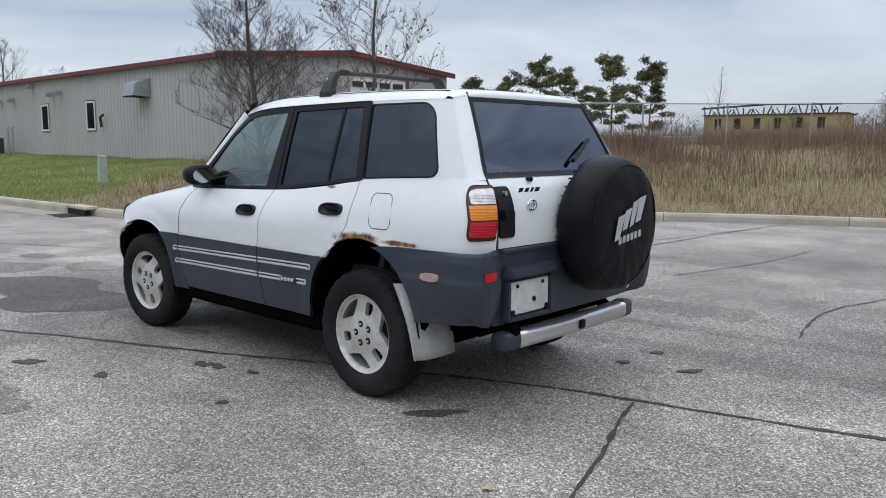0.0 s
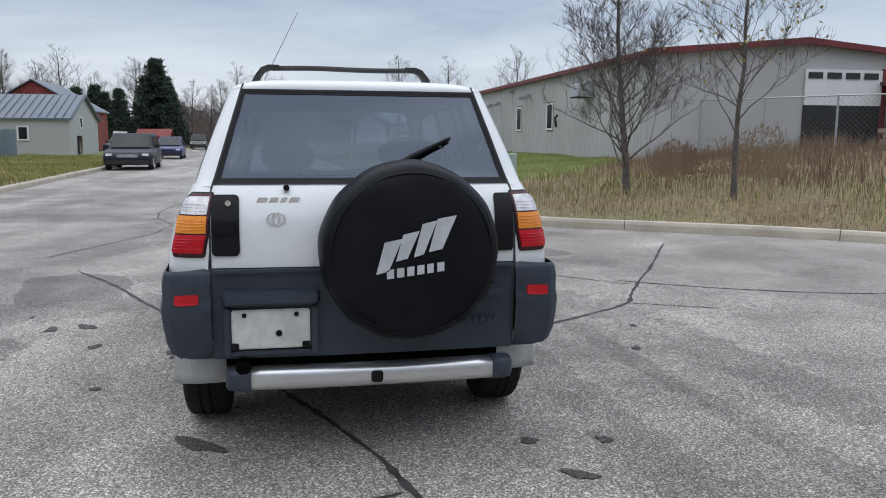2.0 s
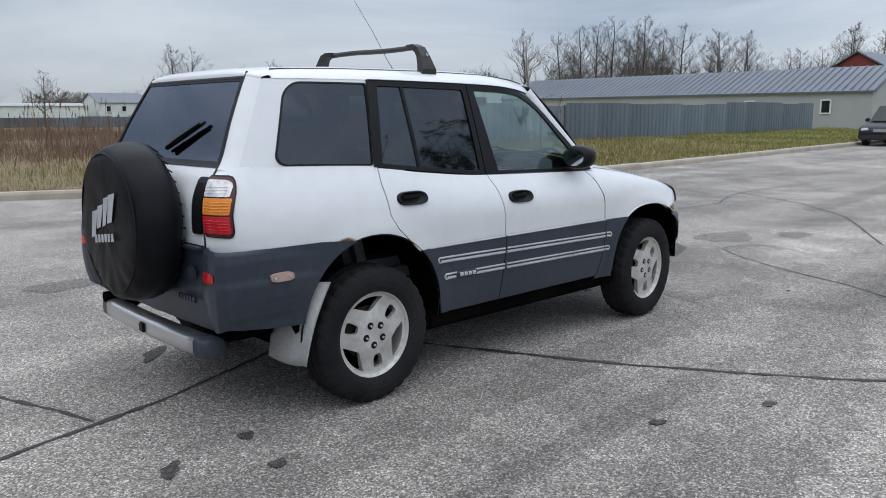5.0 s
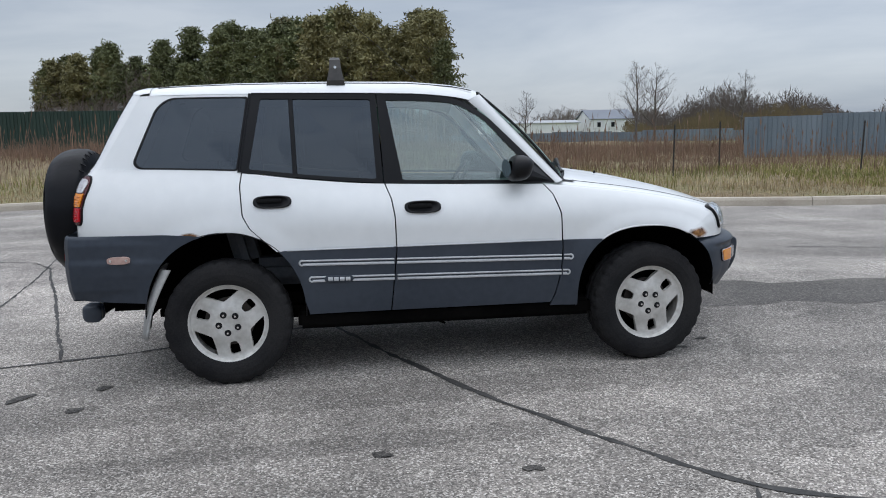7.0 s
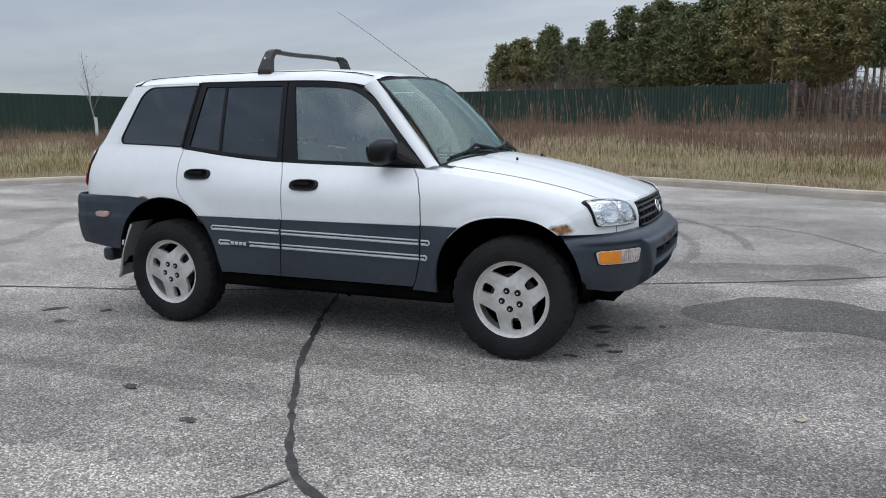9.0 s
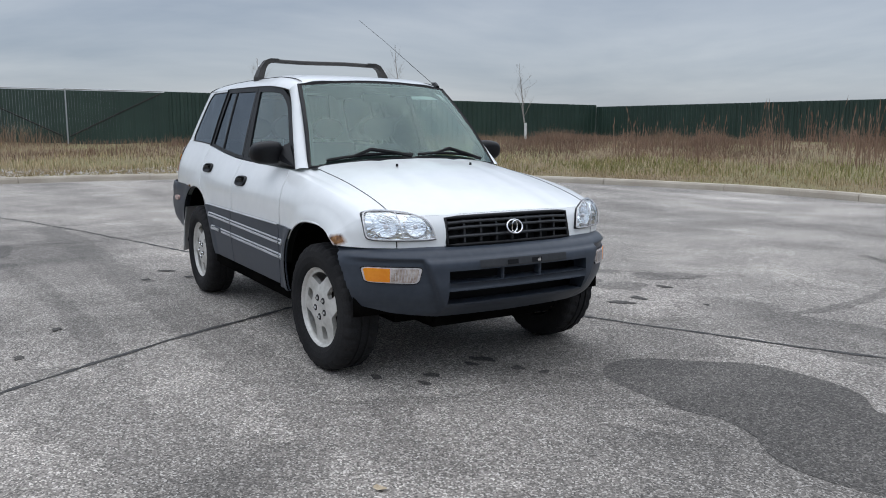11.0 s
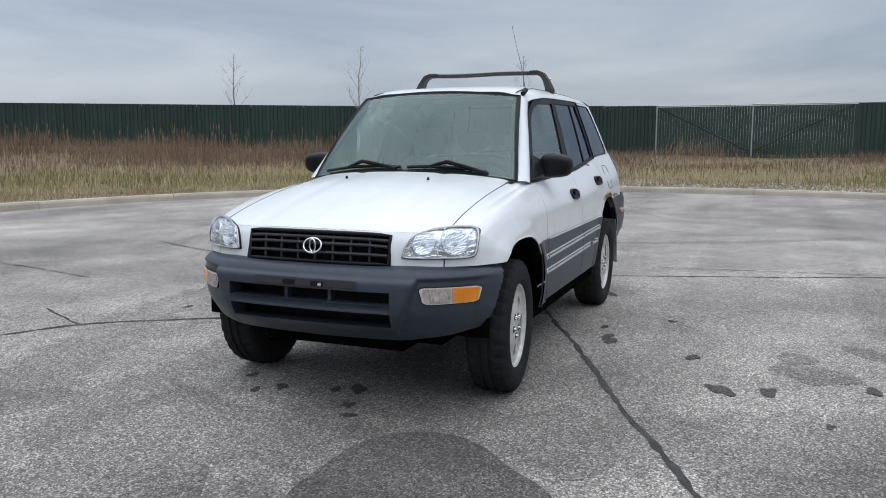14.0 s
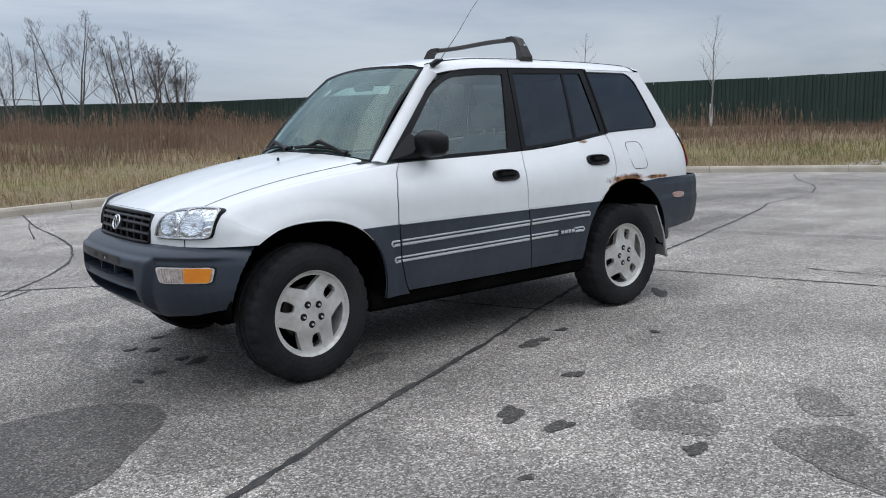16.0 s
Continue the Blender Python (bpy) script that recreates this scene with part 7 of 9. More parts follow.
        o = pane_loop(ol, orr, 0.0, 0.995, 0.06, 1, out_c, 0.003)
        i_ = pane_loop(il, ir, v0, v1, 0.06, 1, in_c, 0.002)
        V, F = loop_ring(o, i_, 0.012)
        part("window_frame", mirrored(V, F, s), P_black, parent, "black window frame")
        if nm == "front":
            V, F = fan(pane_loop(il, ir, v0, v1, 0.06, 1, in_c, -0.006))
            part("window_pane", mirrored(V, F, s), G_clear, parent, "clear green-tinted side window", True)
        else:
            V, F = fan(pane_loop(WIN["rear"][0], ir, v0, v1, 0.05, 1, in_c, -0.006))
            part("window_pane", mirrored(V, F, s), G_dark, parent, "dark privacy glass", True)
            V, F = fan(pane_loop(il, WIN["vent"][1], v0, v1, 0.05, 1, in_c, -0.006))
            part("vent_pane", mirrored(V, F, s), G_dark, parent, "dark privacy glass", True)
            V = [pane_point(xb, xt, lerp(v0, v1, k / 8), o_) for k in range(9) for xb, xt, o_ in ((-0.828, -0.843, -0.012), (-0.822, -0.837, 0.001), (-0.803, -0.818, 0.001), (-0.797, -0.812, -0.012))]
            part("window_divider", mirrored(V, grid_faces(9, 4), s), P_black, parent)
    # quarter window and the white D pillar round it
    qc = (1.3, 0.3, 0.3, 2.0)
    o = pane_loop((-1.845, -1.635), (-1.118, -1.049), -0.02, 1.0, 0.02, 1, (0.2, 0.1, 0.1, 0.6), 0.0)
    i_ = pane_loop((-1.685, -1.525), (-1.122, -1.054), 0.015, 0.965, 0.09, 1.2, qc, 0.0)
    V, F = loop_ring(o, i_)
    part("pillar_seam", mirrored(*tube([pane_point(-1.115, -1.048, v, 0.004) for v in np.linspace(0, 1, 12)], 0.007, 5), s), P_black, car)
    part("rear_pillar", mirrored(V, F, s), P_white, car, "white rear pillar", True)
    o = pane_loop((-1.685, -1.525), (-1.122, -1.054), 0.015, 0.965, 0.09, 1.2, qc, 0.002)
    i_ = pane_loop((-1.674, -1.515), (-1.131, -1.064), 0.034, 0.949, 0.09, 1.2, qc, 0.003)
    part("window_seal", mirrored(*loop_ring(o, i_, 0.01), s), P_black, car, "black window seal")
    part("quarter_window", mirrored(*fan(pane_loop((-1.675, -1.515), (-1.13, -1.065), 0.03, 0.95, 0.09, 1.2, qc, -0.002)), s), G_dark, car, "dark privacy glass", True)
    # A pillar
    ws_b, ws_t = Vector((0.725, 0.66, 1.065)), Vector((0.262, 0.535, 1.575))
    V = []
    for k in range(14):
        v = k / 13
        a = pane_point(0.668, 0.208, v, 0.0)
        if v > 0.86:
            a = pane_point(0.668 - (v - 0.86) * 0.2, 0.208 - (v - 0.86) * 0.2, v, 0.0)
        b_ = ws_b.lerp(ws_t, v)
        m_ = a.lerp(b_, 0.45) + Vector((0.012, 0.014, 0.006))
        V += [a, a.lerp(b_, 0.12) + Vector((0.004, 0.008, 0)), m_, a.lerp(b_, 0.85) + Vector((0.008, 0.004, 0.004)), b_]
    part("front_pillar", mirrored(V, grid_faces(14, 5), s), P_white, car, "white front pillar", True)

# roof: from rail to rail
RX = [-1.70, -1.66, -1.6, -1.5, -1.15, -0.6, -0.15, 0.10, 0.2, 0.26, 0.30]
RZ = [1.628, 1.638, 1.646, 1.655, 1.668, 1.674, 1.668, 1.647, 1.629, 1.612, 1.60]


def roof_z(x, y):
    c = ip(x, RX, RZ)
    a = min(abs(y) / 0.585, 1)
    return c - (c - rail(x)) * (0.15 * a**2 + 0.85 * a**10)


V, xs = [], list(np.linspace(-1.585, 0.285, 60))
ys = [0.585 * math.sin(math.pi / 2 * k / 16) for k in range(-16, 17)]
for x in xs:
    for y in ys:
        f = 1 + ip(x, [-1.7, -1.4, 0.0, 0.3], [-0.034, 0, 0, -0.05])
        xx = x - 0.045 * (y / 0.585) ** 2 * ip(x, [-0.2, 0.285], [0, 1])
        V.append((xx, y * f, roof_z(xx, y)))
roof = part("roof", (V, grid_faces(len(xs), len(ys))), P_white, car, "white ribbed roof panel", True)
for s in (1, -1):
    pts = [(x, s * 0.497, roof_z(x, 0.497)) for x in np.linspace(-1.55, 0.22, 30)]
    part("roof_gutter", tube(pts, 0.0032, 5), P_groove, roof)
    pts = [(x, s * (0.585 + ip(x, [-1.7, -1.4, 0.0, 0.3], [-0.02, 0, 0, -0.03])), rail(x) + 0.001) for x in np.linspace(-1.04, 0.2, 30)]
    part("drip_seal", tube(pts, 0.004, 5), P_black, roof)
part("headliner", (V and [(v[0], v[1] * 0.96, v[2] - 0.03) for v in V], grid_faces(len(xs), len(ys))), P_liner, car, "pale headliner", True)

# windscreen
V, nu, nv = [], 25, 13
for i in range(nu):
    u = -1 + 2 * i / (nu - 1)
    for j in range(nv):
        v = j / (nv - 1)
        b_ = Vector((0.725 + 0.105 * (1 - u * u), 0.66 * u, 1.068 + 0.045 * (1 - u * u)))
        t_ = Vector((0.262 + 0.045 * (1 - u * u), 0.535 * u, 1.572 + 0.033 * (1 - u * u)))
        V.append(b_.lerp(t_, v) + Vector((0.02, 0, 0.016)) * math.sin(math.pi * v))
F = grid_faces(nu, nv)
ws = part("windscreen", (V, F), G_screen, car, "clear green-tinted windscreen", True)
edge = [V[i * nv] for i in range(nu)] + [V[(nu - 1) * nv + j] for j in range(1, nv)] + [V[i * nv + nv - 1] for i in range(nu - 2, -1, -1)] + [V[j] for j in range(nv - 2, 0, -1)]
cen = sum(edge, Vector()) / len(edge)
inner = [p + (cen - p).normalized() * 0.045 for p in edge]
part("black_border", ([p + Vector((0.003, 0, 0.003)) for p in edge + inner], [(i, (i + 1) % len(edge), len(edge) + (i + 1) % len(edge), len(edge) + i) for i in range(len(edge))]), P_black, ws, "black screen border")
part("screen_seal", tube(edge, 0.008, 5, True), P_black, ws)

# bonnet, wings and nose: profiles that run from the bumper's top back to the screen
CLIP_Y = [0.0, 0.25, 0.45, 0.58, 0.66, 0.715, 0.755, 0.785, 0.806, 0.82, 0.829, 0.833]
CLIP_P = [
    [(1.850, .720), (1.844, .81), (1.822, .866), (1.772, .900), (1.52, .985), (1.20, 1.062), (.86, 1.118)],
    [(1.842, .720), (1.836, .81), (1.812, .864), (1.760, .898), (1.51, .980), (1.19, 1.055), (.85, 1.112)],
    [(1.807, .720), (1.799, .80), (1.774, .857), (1.722, .892), (1.485, .966), (1.17, 1.038), (.80, 1.098)],
    [(1.764, .720), (1.757, .80), (1.734, .856), (1.685, .890), (1.46, .955), (1.15, 1.020), (.755, 1.080)],
    [(1.722, .720), (1.716, .80), (1.694, .855), (1.648, .888), (1.445, .947), (1.13, 1.006), (.690, 1.062)],
    [(1.684, .720), (1.678, .80), (1.656, .853), (1.612, .884), (1.43, .935), (1.11, .990), (.608, 1.052)],
    [(1.648, .720), (1.642, .80), (1.620, .846), (1.578, .872), (1.40, .918), (1.09, .970), (.628, 1.032)],
    [(1.602, .720), (1.596, .79), (1.572, .826), (1.532, .847), (1.365, .892), (1.07, .944), (.646, 1.003)],
    [(1.556, .720), (1.550, .78), (1.528, .803), (1.486, .820), (1.33, .860), (1.06, .910), (.664, .962)],
    [(1.510, .720), (1.504, .765), (1.480, .782), (1.435, .795), (1.29, .826), (1.05, .865), (.676, .905)],
    [(1.460, .720), (1.452, .748), (1.425, .758), (1.375, .766), (1.25, .785), (1.04, .810), (.680, .835)],
    [(1.420, .720), (1.405, .725), (1.36, .728), (1.30, .73), (1.20, .732), (1.03, .735), (.680, .738)],
]
CP = np.array(CLIP_P)
CLIP_C = [[curve(CLIP_Y, CP[:, i, c]) for c in range(2)] for i in range(7)]


def catmull(P, t):
    n = len(P) - 1
    i = min(int(t), n - 1)
    f = t - i
    p0, p1, p2, p3 = P[max(i - 1, 0)], P[i], P[i + 1], P[min(i + 2, n)]
    return 0.5 * (2 * p1 + (p2 - p0) * f + (2 * p0 - 5 * p1 + 4 * p2 - p3) * f * f + (3 * p1 - p0 - 3 * p2 + p3) * f**3)


def clip(y, k):
    """A point of the front bodywork; k runs from the bumper (0) to the screen (6)."""
    a = abs(y)
    col = np.array([[f(a) for f in pair] for pair in CLIP_C])
    x, z = catmull(col, k)
    return Vector((float(x), y, float(z)))


def clip_normal(y, k):
    e = 0.004
    n = (clip(y, min(k + 0.05, 6)) - clip(y, max(k - 0.05, 0))).cross(clip(y + e, k) - clip(y - e, k))
    n.normalize()
    return n if n.x + n.z + 0.3 * abs(n.y) > 0 and n.x > -0.05 else -n


def clip_sheet(ys_, ks, keep=None, off=0.0):
    V = [clip(y, k) + (clip_normal(y, k) * off if off else Vector()) for y in ys_ for k in ks]
    return V, grid_faces(len(ys_), len(ks), keep)


HOOD_Y = 0.622
ks_hood = [2.45 + (6 - 2.45) * i / 34 for i in range(35)]
hood_ys = [HOOD_Y * math.sin(math.pi / 2 * k / 18) for k in range(-18, 19)]
V, F = clip_sheet(hood_ys, ks_hood)
V = [v + Vector((0, 0, -0.006 * math.exp(-((abs(v.y) - 0.36 + 0.1 * (1.8 - v.x)) / 0.03) ** 2))) for v in V]
bonnet = part("bonnet", (V, F), P_white, car, "white bonnet with a raised centre", True)
for s in (1, -1):
    n_ = clip(0.254 * s, 5.25)
    part("washer_nozzle", cyl_bm(0.009, 0.006, 0.016, 8, Matrix.Translation((1.058, 0.254 * s, clip(0.254, 5.42).z + 0.006))), P_black, bonnet)
    gap = [clip(s * (HOOD_Y + 0.003), k) + Vector((0, 0, -0.001)) for k in ks_hood]
    part("bonnet_gap", tube(gap, 0.0035, 4), P_groove, car)
    # wing
    wy = list(np.linspace(HOOD_Y + 0.005, 0.755, 12)) + list(np.interp(np.linspace(1, 18, 54), range(19), np.interp(np.linspace(0, 5, 19), range(6), CLIP_Y[6:])))
    wk = [6 * i / 84 for i in range(85)]
    V, F = clip_sheet(wy, wk)
    for i in range(len(wy)):                # the wing's back edge follows the door
        end = V[i * 85 + 84]
        if wy[i] > 0.68:
            dx = x_door_front(end.z) + 0.004 - end.x
            for k in range(40, 85):
                V[i * 85 + k].x += dx * ((k - 40) / 44) ** 2
        for k in range(85):                 # swells at the arch, and lies flush with the door
            v = V[i * 85 + k]
            if wy[i] > 0.70:
                u = max((k - 30) / 54, 0) ** 1.5
                v.y += flare(v.x, v.z) * (1 - u)
                v.y = lerp(v.y, side_y(v.x, min(v.z, belt(v.x))), u)
    V, F = cut_arch(V, F, ARCH_F, 0.02)
    part("front_wing", mirrored(V, F, s), P_white, car, "white front wing", True)
# nose panel under the bonnet, round the grille opening
ny_ = [0.622 * k / 24 for k in range(-24, 25)]
V, F = clip_sheet(ny_, [2.42 * i / 16 for i in range(17)], lambda i, j: not (abs(ny_[i] + 0.012) < 0.385 and 1 <= j < 13))
part("nose_panel", (V, F), P_white, car, "white nose panel round the grille", True)
# grille
gr = part("grille", merged([tube([clip(y, 0.13) + Vector((0.004, 0, 0)) for y in np.linspace(-0.385, 0.385, 15)] + [clip(y, 1.98) + Vector((0.004, 0, 0)) for y in np.linspace(0.38, -0.38, 15)], 0.010, 6, True)]), P_black, car, "black grille frame", True)
part("grille_back", ([(1.74, -0.42, 0.72), (1.74, 0.42, 0.72), (1.71, 0.42, 0.9), (1.71, -0.42, 0.9)], [(0, 1, 2, 3)]), P_black, gr)
for k in (0.58, 1.05, 1.5):
    V = [clip(y, k) + Vector((dx, 0, dz)) for y in np.linspace(-0.375, 0.375, 17) for dx, dz in ((-0.05, -0.005), (0.0, -0.007), (0.003, 0.0), (0.0, 0.007), (-0.05, 0.005))]
    part("slat", (V, grid_faces(17, 5)), P_slat, gr)
for n_, y in enumerate((-0.285, -0.19, -0.095, 0.0, 0.095, 0.19, 0.285)):
    V = [clip(y, k) + Vector((dx, dy, 0)) for k in (0.18, 0.6, 1.05, 1.5, 1.9) for dx, dy in ((-0.06, -0.005), (-0.008, -0.006), (-0.004, 0.0), (-0.008, 0.006), (-0.06, 0.005))]
    part("rib", (V, grid_faces(5, 5)), P_slat, gr)
ring = [Vector((1.858 - 0.012 * math.sin(a), 0.048 * math.cos(a), 0.803 + 0.034 * math.sin(a))) for a in np.linspace(0, 2 * math.pi, 29)[:-1]]
em = part("emblem", tube(ring, 0.0055, 6, True), P_chrome, gr, "chrome oval emblem", True)
part("emblem_inner", tube([Vector((1.858, 0.016 * math.cos(a), 0.803 + 0.03 * math.sin(a))) for a in np.linspace(0, 2 * math.pi, 21)[:-1]], 0.004, 5, True), P_chrome, em)

# headlamps: the outline as across and up, from the lower inner corner
LAMP = smooth_line([(0.443, 0.762), (0.452, 0.806), (0.468, 0.842), (0.50, 0.867), (0.56, 0.882), (0.64, 0.892), (0.705, 0.892), (0.738, 0.882), (0.750, 0.858), (0.751, 0.81), (0.748, 0.778), (0.738, 0.763), (0.70, 0.757), (0.58, 0.756), (0.47, 0.756), (0.443, 0.762)], 2)[:-1]


def nose_at(y, z, off):
    """A point of the nose at a given place across and height."""
    lo, hi = 0.0, 4.0
    for _ in range(14):
        m_ = (lo + hi) / 2
        if clip(y, m_).z < z:
            lo = m_
        else:
            hi = m_
    return clip(y, lo) + clip_normal(y, lo) * off


def lamp_loop(grow, off):
    return [nose_at(0.60 + (y - 0.60) * grow, 0.824 + (z - 0.824) * (1 + (grow - 1) * 2.0), off) for y, z in LAMP]


def lamp_fill(outer, off, rings, relief):
    """The lamp's outline filled inwards, with relief(across, up) on top."""
    V, F, n = [], [], len(LAMP)
    for r in range(rings + 1):
        k = 1 - r / rings
        for y, z in LAMP:
            yy, zz = 0.60 + (y - 0.60) * k * outer, 0.824 + (z - 0.824) * k * outer
            V.append(nose_at(yy, zz, off + relief(yy, zz)))
    for r in range(rings):
        F += [(r * n + i, r * n + (i + 1) % n, (r + 1) * n + (i + 1) % n, (r + 1) * n + i) for i in range(n)]
    return V, F


def facets(y, z):
    """Stepped mirror facets and two shallow bowls."""
    out = 0.004 * ((y * 46) % 1) + 0.003 * ((z * 38 + 0.4 * math.sin(y * 30)) % 1)
    for cy in (0.535, 0.665):
        d = math.hypot(y - cy, z - 0.822) / 0.05
        if d < 1:
            out = 0.011 * d * d + 0.0015 * ((math.atan2(z - 0.822, y - cy) * 3) % 1)
    return out


RIM_O, RIM_I = lamp_loop(1.028, 0.002), lamp_loop(0.985, 0.015)
MIRROR_V, MIRROR_F = lamp_fill(0.985, 0.003, 14, facets)
LENS_V, LENS_F = lamp_fill(0.99, 0.015, 5, lambda y, z: 0.004 * max(1 - (abs(y - 0.6) / 0.16) ** 4, 0))
for s in (1, -1):
    hl = part("headlamp", mirrored(*loop_ring(RIM_O, RIM_I), s), P_black, car, "clear headlamp with a black rim", True)
    part("reflector", mirrored(MIRROR_V, MIRROR_F, s), P_reflector, hl, "faceted silver reflector")
    part("inner_rim", mirrored(*tube(lamp_loop(0.972, 0.0135), 0.0042, 5, True), s), P_clear, hl, "pale inner rim", True)
    for cy, r in ((0.535, 0.047), (0.665, 0.049)):
        part("bowl", mirrored(*tube([nose_at(cy + r * math.cos(a), 0.822 + r * math.sin(a), 0.0125) for a in np.linspace(0, 2 * math.pi, 25)[:-1]], 0.002, 5, True), s), P_chrome, hl, "round chrome bowl", True)
        part("bulb", mirrored(*tube([nose_at(cy, 0.822, 0.004), nose_at(cy, 0.822, 0.0125)], [0.013, 0.008], 8), s), P_clear, hl)
    part("divider", mirrored(*tube([nose_at(0.594 + 0.016 * (k / 8), lerp(0.765, 0.884, k / 8), 0.0135) for k in range(9)], 0.0032, 5), s), P_clear, hl)
    part("lens", mirrored(LENS_V, LENS_F, s), G_lens, hl, "clear ribbed lens", True)

# front bumper: a plan line from the middle to the arch, and a profile downwards
BN_Y = [0, 0.25, 0.43, 0.52, 0.60, 0.68, 0.74, 0.785, 0.815, 0.838, 0.853, 0.862]
BN_X = [1.932, 1.926, 1.908, 1.886, 1.847, 1.792, 1.738, 1.683, 1.63, 1.575, 1.52, 1.45]
bn_line = curve(BN_Y, BN_X)
bn_out = curve([0.355, 0.40, 0.447, 0.50, 0.55, 0.63, 0.66, 0.68, 0.70, 0.715, 0.724], [-0.135, -0.075, -0.032, -0.008, 0.0, 0.0, -0.006, -0.014, -0.03, -0.055, -0.10])
SLOTS = ((0.447, 0.515), (0.555, 0.615))


def bumper_pt(y, z, off=0.0):
    """A point of the bumper: a broad middle stands proud of two recessed ends that hold the lamps."""
    a = abs(y)
    x = bn_line(a)
    slope = (bn_line(min(a + 0.004, 0.862)) - bn_line(max(a - 0.004, 0))) / (min(a + 0.004, 0.862) - max(a - 0.004, 0))
    n_ = math.hypot(1, slope)
    edge_y = 0.548 - 0.36 * (0.68 - z)
    t = min(max((a - edge_y) / 0.024 + 0.5, 0), 1)
    t = t * t * (3 - 2 * t)
    low_fade = min(max((z - 0.385) / 0.05, 0), 1)
    step = lerp(0.018, -0.020 * min(max((0.84 - a) / 0.07, 0), 1), t) * min(max((0.674 - z) / 0.012, 0), 1) * low_fade
    if a < 0.43 and 0.516 < z < 0.554:
        step -= 0.016
    o = bn_out(z) + step + off
    return Vector((x + o / n_, math.copysign(max(a - slope * o / n_, 0.0), y) if a > 0 else 0.0, z))


bys = [0.0, 0.06, 0.12, 0.18, 0.24, 0.30, 0.36, 0.40, 0.43]
bys += [0.43 + 0.32 * k / 34 for k in range(1, 35)] + [0.75 + 0.112 * (1 - (1 - k / 20) ** 1.6) for k in range(1, 21)]
bys = [-v for v in bys[:0:-1]] + bys
bzs = [0.724, 0.721, 0.716, 0.71, 0.70, 0.69, 0.682, 0.675, 0.668, 0.66, 0.65, 0.64, 0.628, 0.615, 0.60, 0.585, 0.57, 0.555, 0.553, 0.535, 0.517, 0.515, 0.50, 0.48, 0.462, 0.447]
V = []
for y in bys:
    foot = ip(abs(y), [0, 0.45, 0.7, 0.83, 0.862], [0.358, 0.366, 0.395, 0.430, 0.442])
    V += [bumper_pt(y, z) for z in bzs] + [bumper_pt(y, lerp(0.447, foot, k / 7)) for k in range(1, 8)]
nbz = len(bzs) + 7


def bumper_open(i, j):
    y = (bys[i] + bys[i + 1]) / 2
    z = (bzs[j] + bzs[j + 1]) / 2 if j + 1 < len(bzs) else 0.4
    return not (abs(y) < 0.43 and any(lo < z < hi for lo, hi in SLOTS))


V, F = cut_arch(V, grid_faces(len(bys), nbz, bumper_open), ARCH_F, 0.02, 0.002)
bump = part("front_bumper", (V, F), P_grey, car, "dark grey front bumper with two slots", True)
part("slot_back", box_bm(1.74, 1.76, -0.5, 0.5, 0.40, 0.68), P_black, bump)
for lo, hi in SLOTS:
    ring = [(y, lo) for y in np.linspace(-0.43, 0.43, 19)] + [(y, hi) for y in np.linspace(0.43, -0.43, 19)]
    V = [bumper_pt(y, z) for y, z in ring] + [bumper_pt(y, z) - Vector((0.10, 0, 0)) for y, z in ring]
    part("slot_wall", (V, [(i, (i + 1) % 38, 38 + (i + 1) % 38, 38 + i) for i in range(38)]), P_grey, bump)
for y in (-0.113, 0.122):
    part("bracket", box_bm(1.875, 1.922, y - 0.009, y + 0.009, 0.548, 0.622, 0.004), P_grey, bump)
V = [bumper_pt(y, z, 0.004) for y in np.linspace(-0.268, 0.275, 15) for z in (0.622, 0.628, 0.655, 0.661)]
part("plate_mount", (V, grid_faces(15, 4)), P_slat, bump, "dark plate mount")
for y in (-0.075, 0.075):
    part("bolt_hole", ([bumper_pt(y + a, z, 0.0065) for a, z in ((-0.033, 0.628), (0.033, 0.628), (0.033, 0.651), (-0.033, 0.651))], [(0, 1, 2, 3)]), P_black, bump)
part("clip", box_bm(1.945, 1.955, 0.078, 0.102, 0.628, 0.646, 0.003), P_chrome, bump)
for s in (1, -1):
    def turn_pt(p, q, o):
        """p from the inner end outwards, q up; the outer end is lower and slanted."""
        return bumper_pt(s * lerp(0.553 + 0.018 * (1 - q), 0.792 - 0.012 * (1 - q), p), lerp(0.556 + 0.004 * p, 0.634, q), o)

    def turn_lens(p0, p1, q0, q1, off, corners):
        return surface_patch(lambda p, q, o: turn_pt(lerp(p0, p1, p), lerp(q0, q1, q), o), rounded_loop(0.1, 4, 1.6, corners), off, 4)
    tl = part("turn_lamp", turn_lens(-0.015, 1.015, -0.05, 1.05, 0.006, (1.4, 1, 1, 1)), P_black, bump, "amber and clear front turn lamp")
    part("lamp_frame", turn_lens(0.0, 1.0, 0.0, 1.0, 0.009, (1.4, 1, 1, 1)), P_clear, tl, "pale lamp frame")
    part("clear_lens", turn_lens(0.05, 0.54, 0.08, 0.92, 0.013, (1.2, 0.3, 0.3, 1)), P_bulb, tl, "clear ribbed lens")
    part("amber_lens", turn_lens(0.56, 0.97, 0.06, 0.94, 0.013, (0.3, 1, 1, 0.3)), P_amber, tl, "amber lens")
    for k in range(7):
        part("lens_rib", tube([turn_pt(0.13 + 0.055 * k, q, 0.0145) for q in (0.12, 0.5, 0.88)], 0.0018, 4), P_clear, tl)
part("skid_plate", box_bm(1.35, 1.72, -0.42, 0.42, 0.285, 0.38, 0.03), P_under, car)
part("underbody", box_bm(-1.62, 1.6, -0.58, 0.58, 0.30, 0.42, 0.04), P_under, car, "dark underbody")
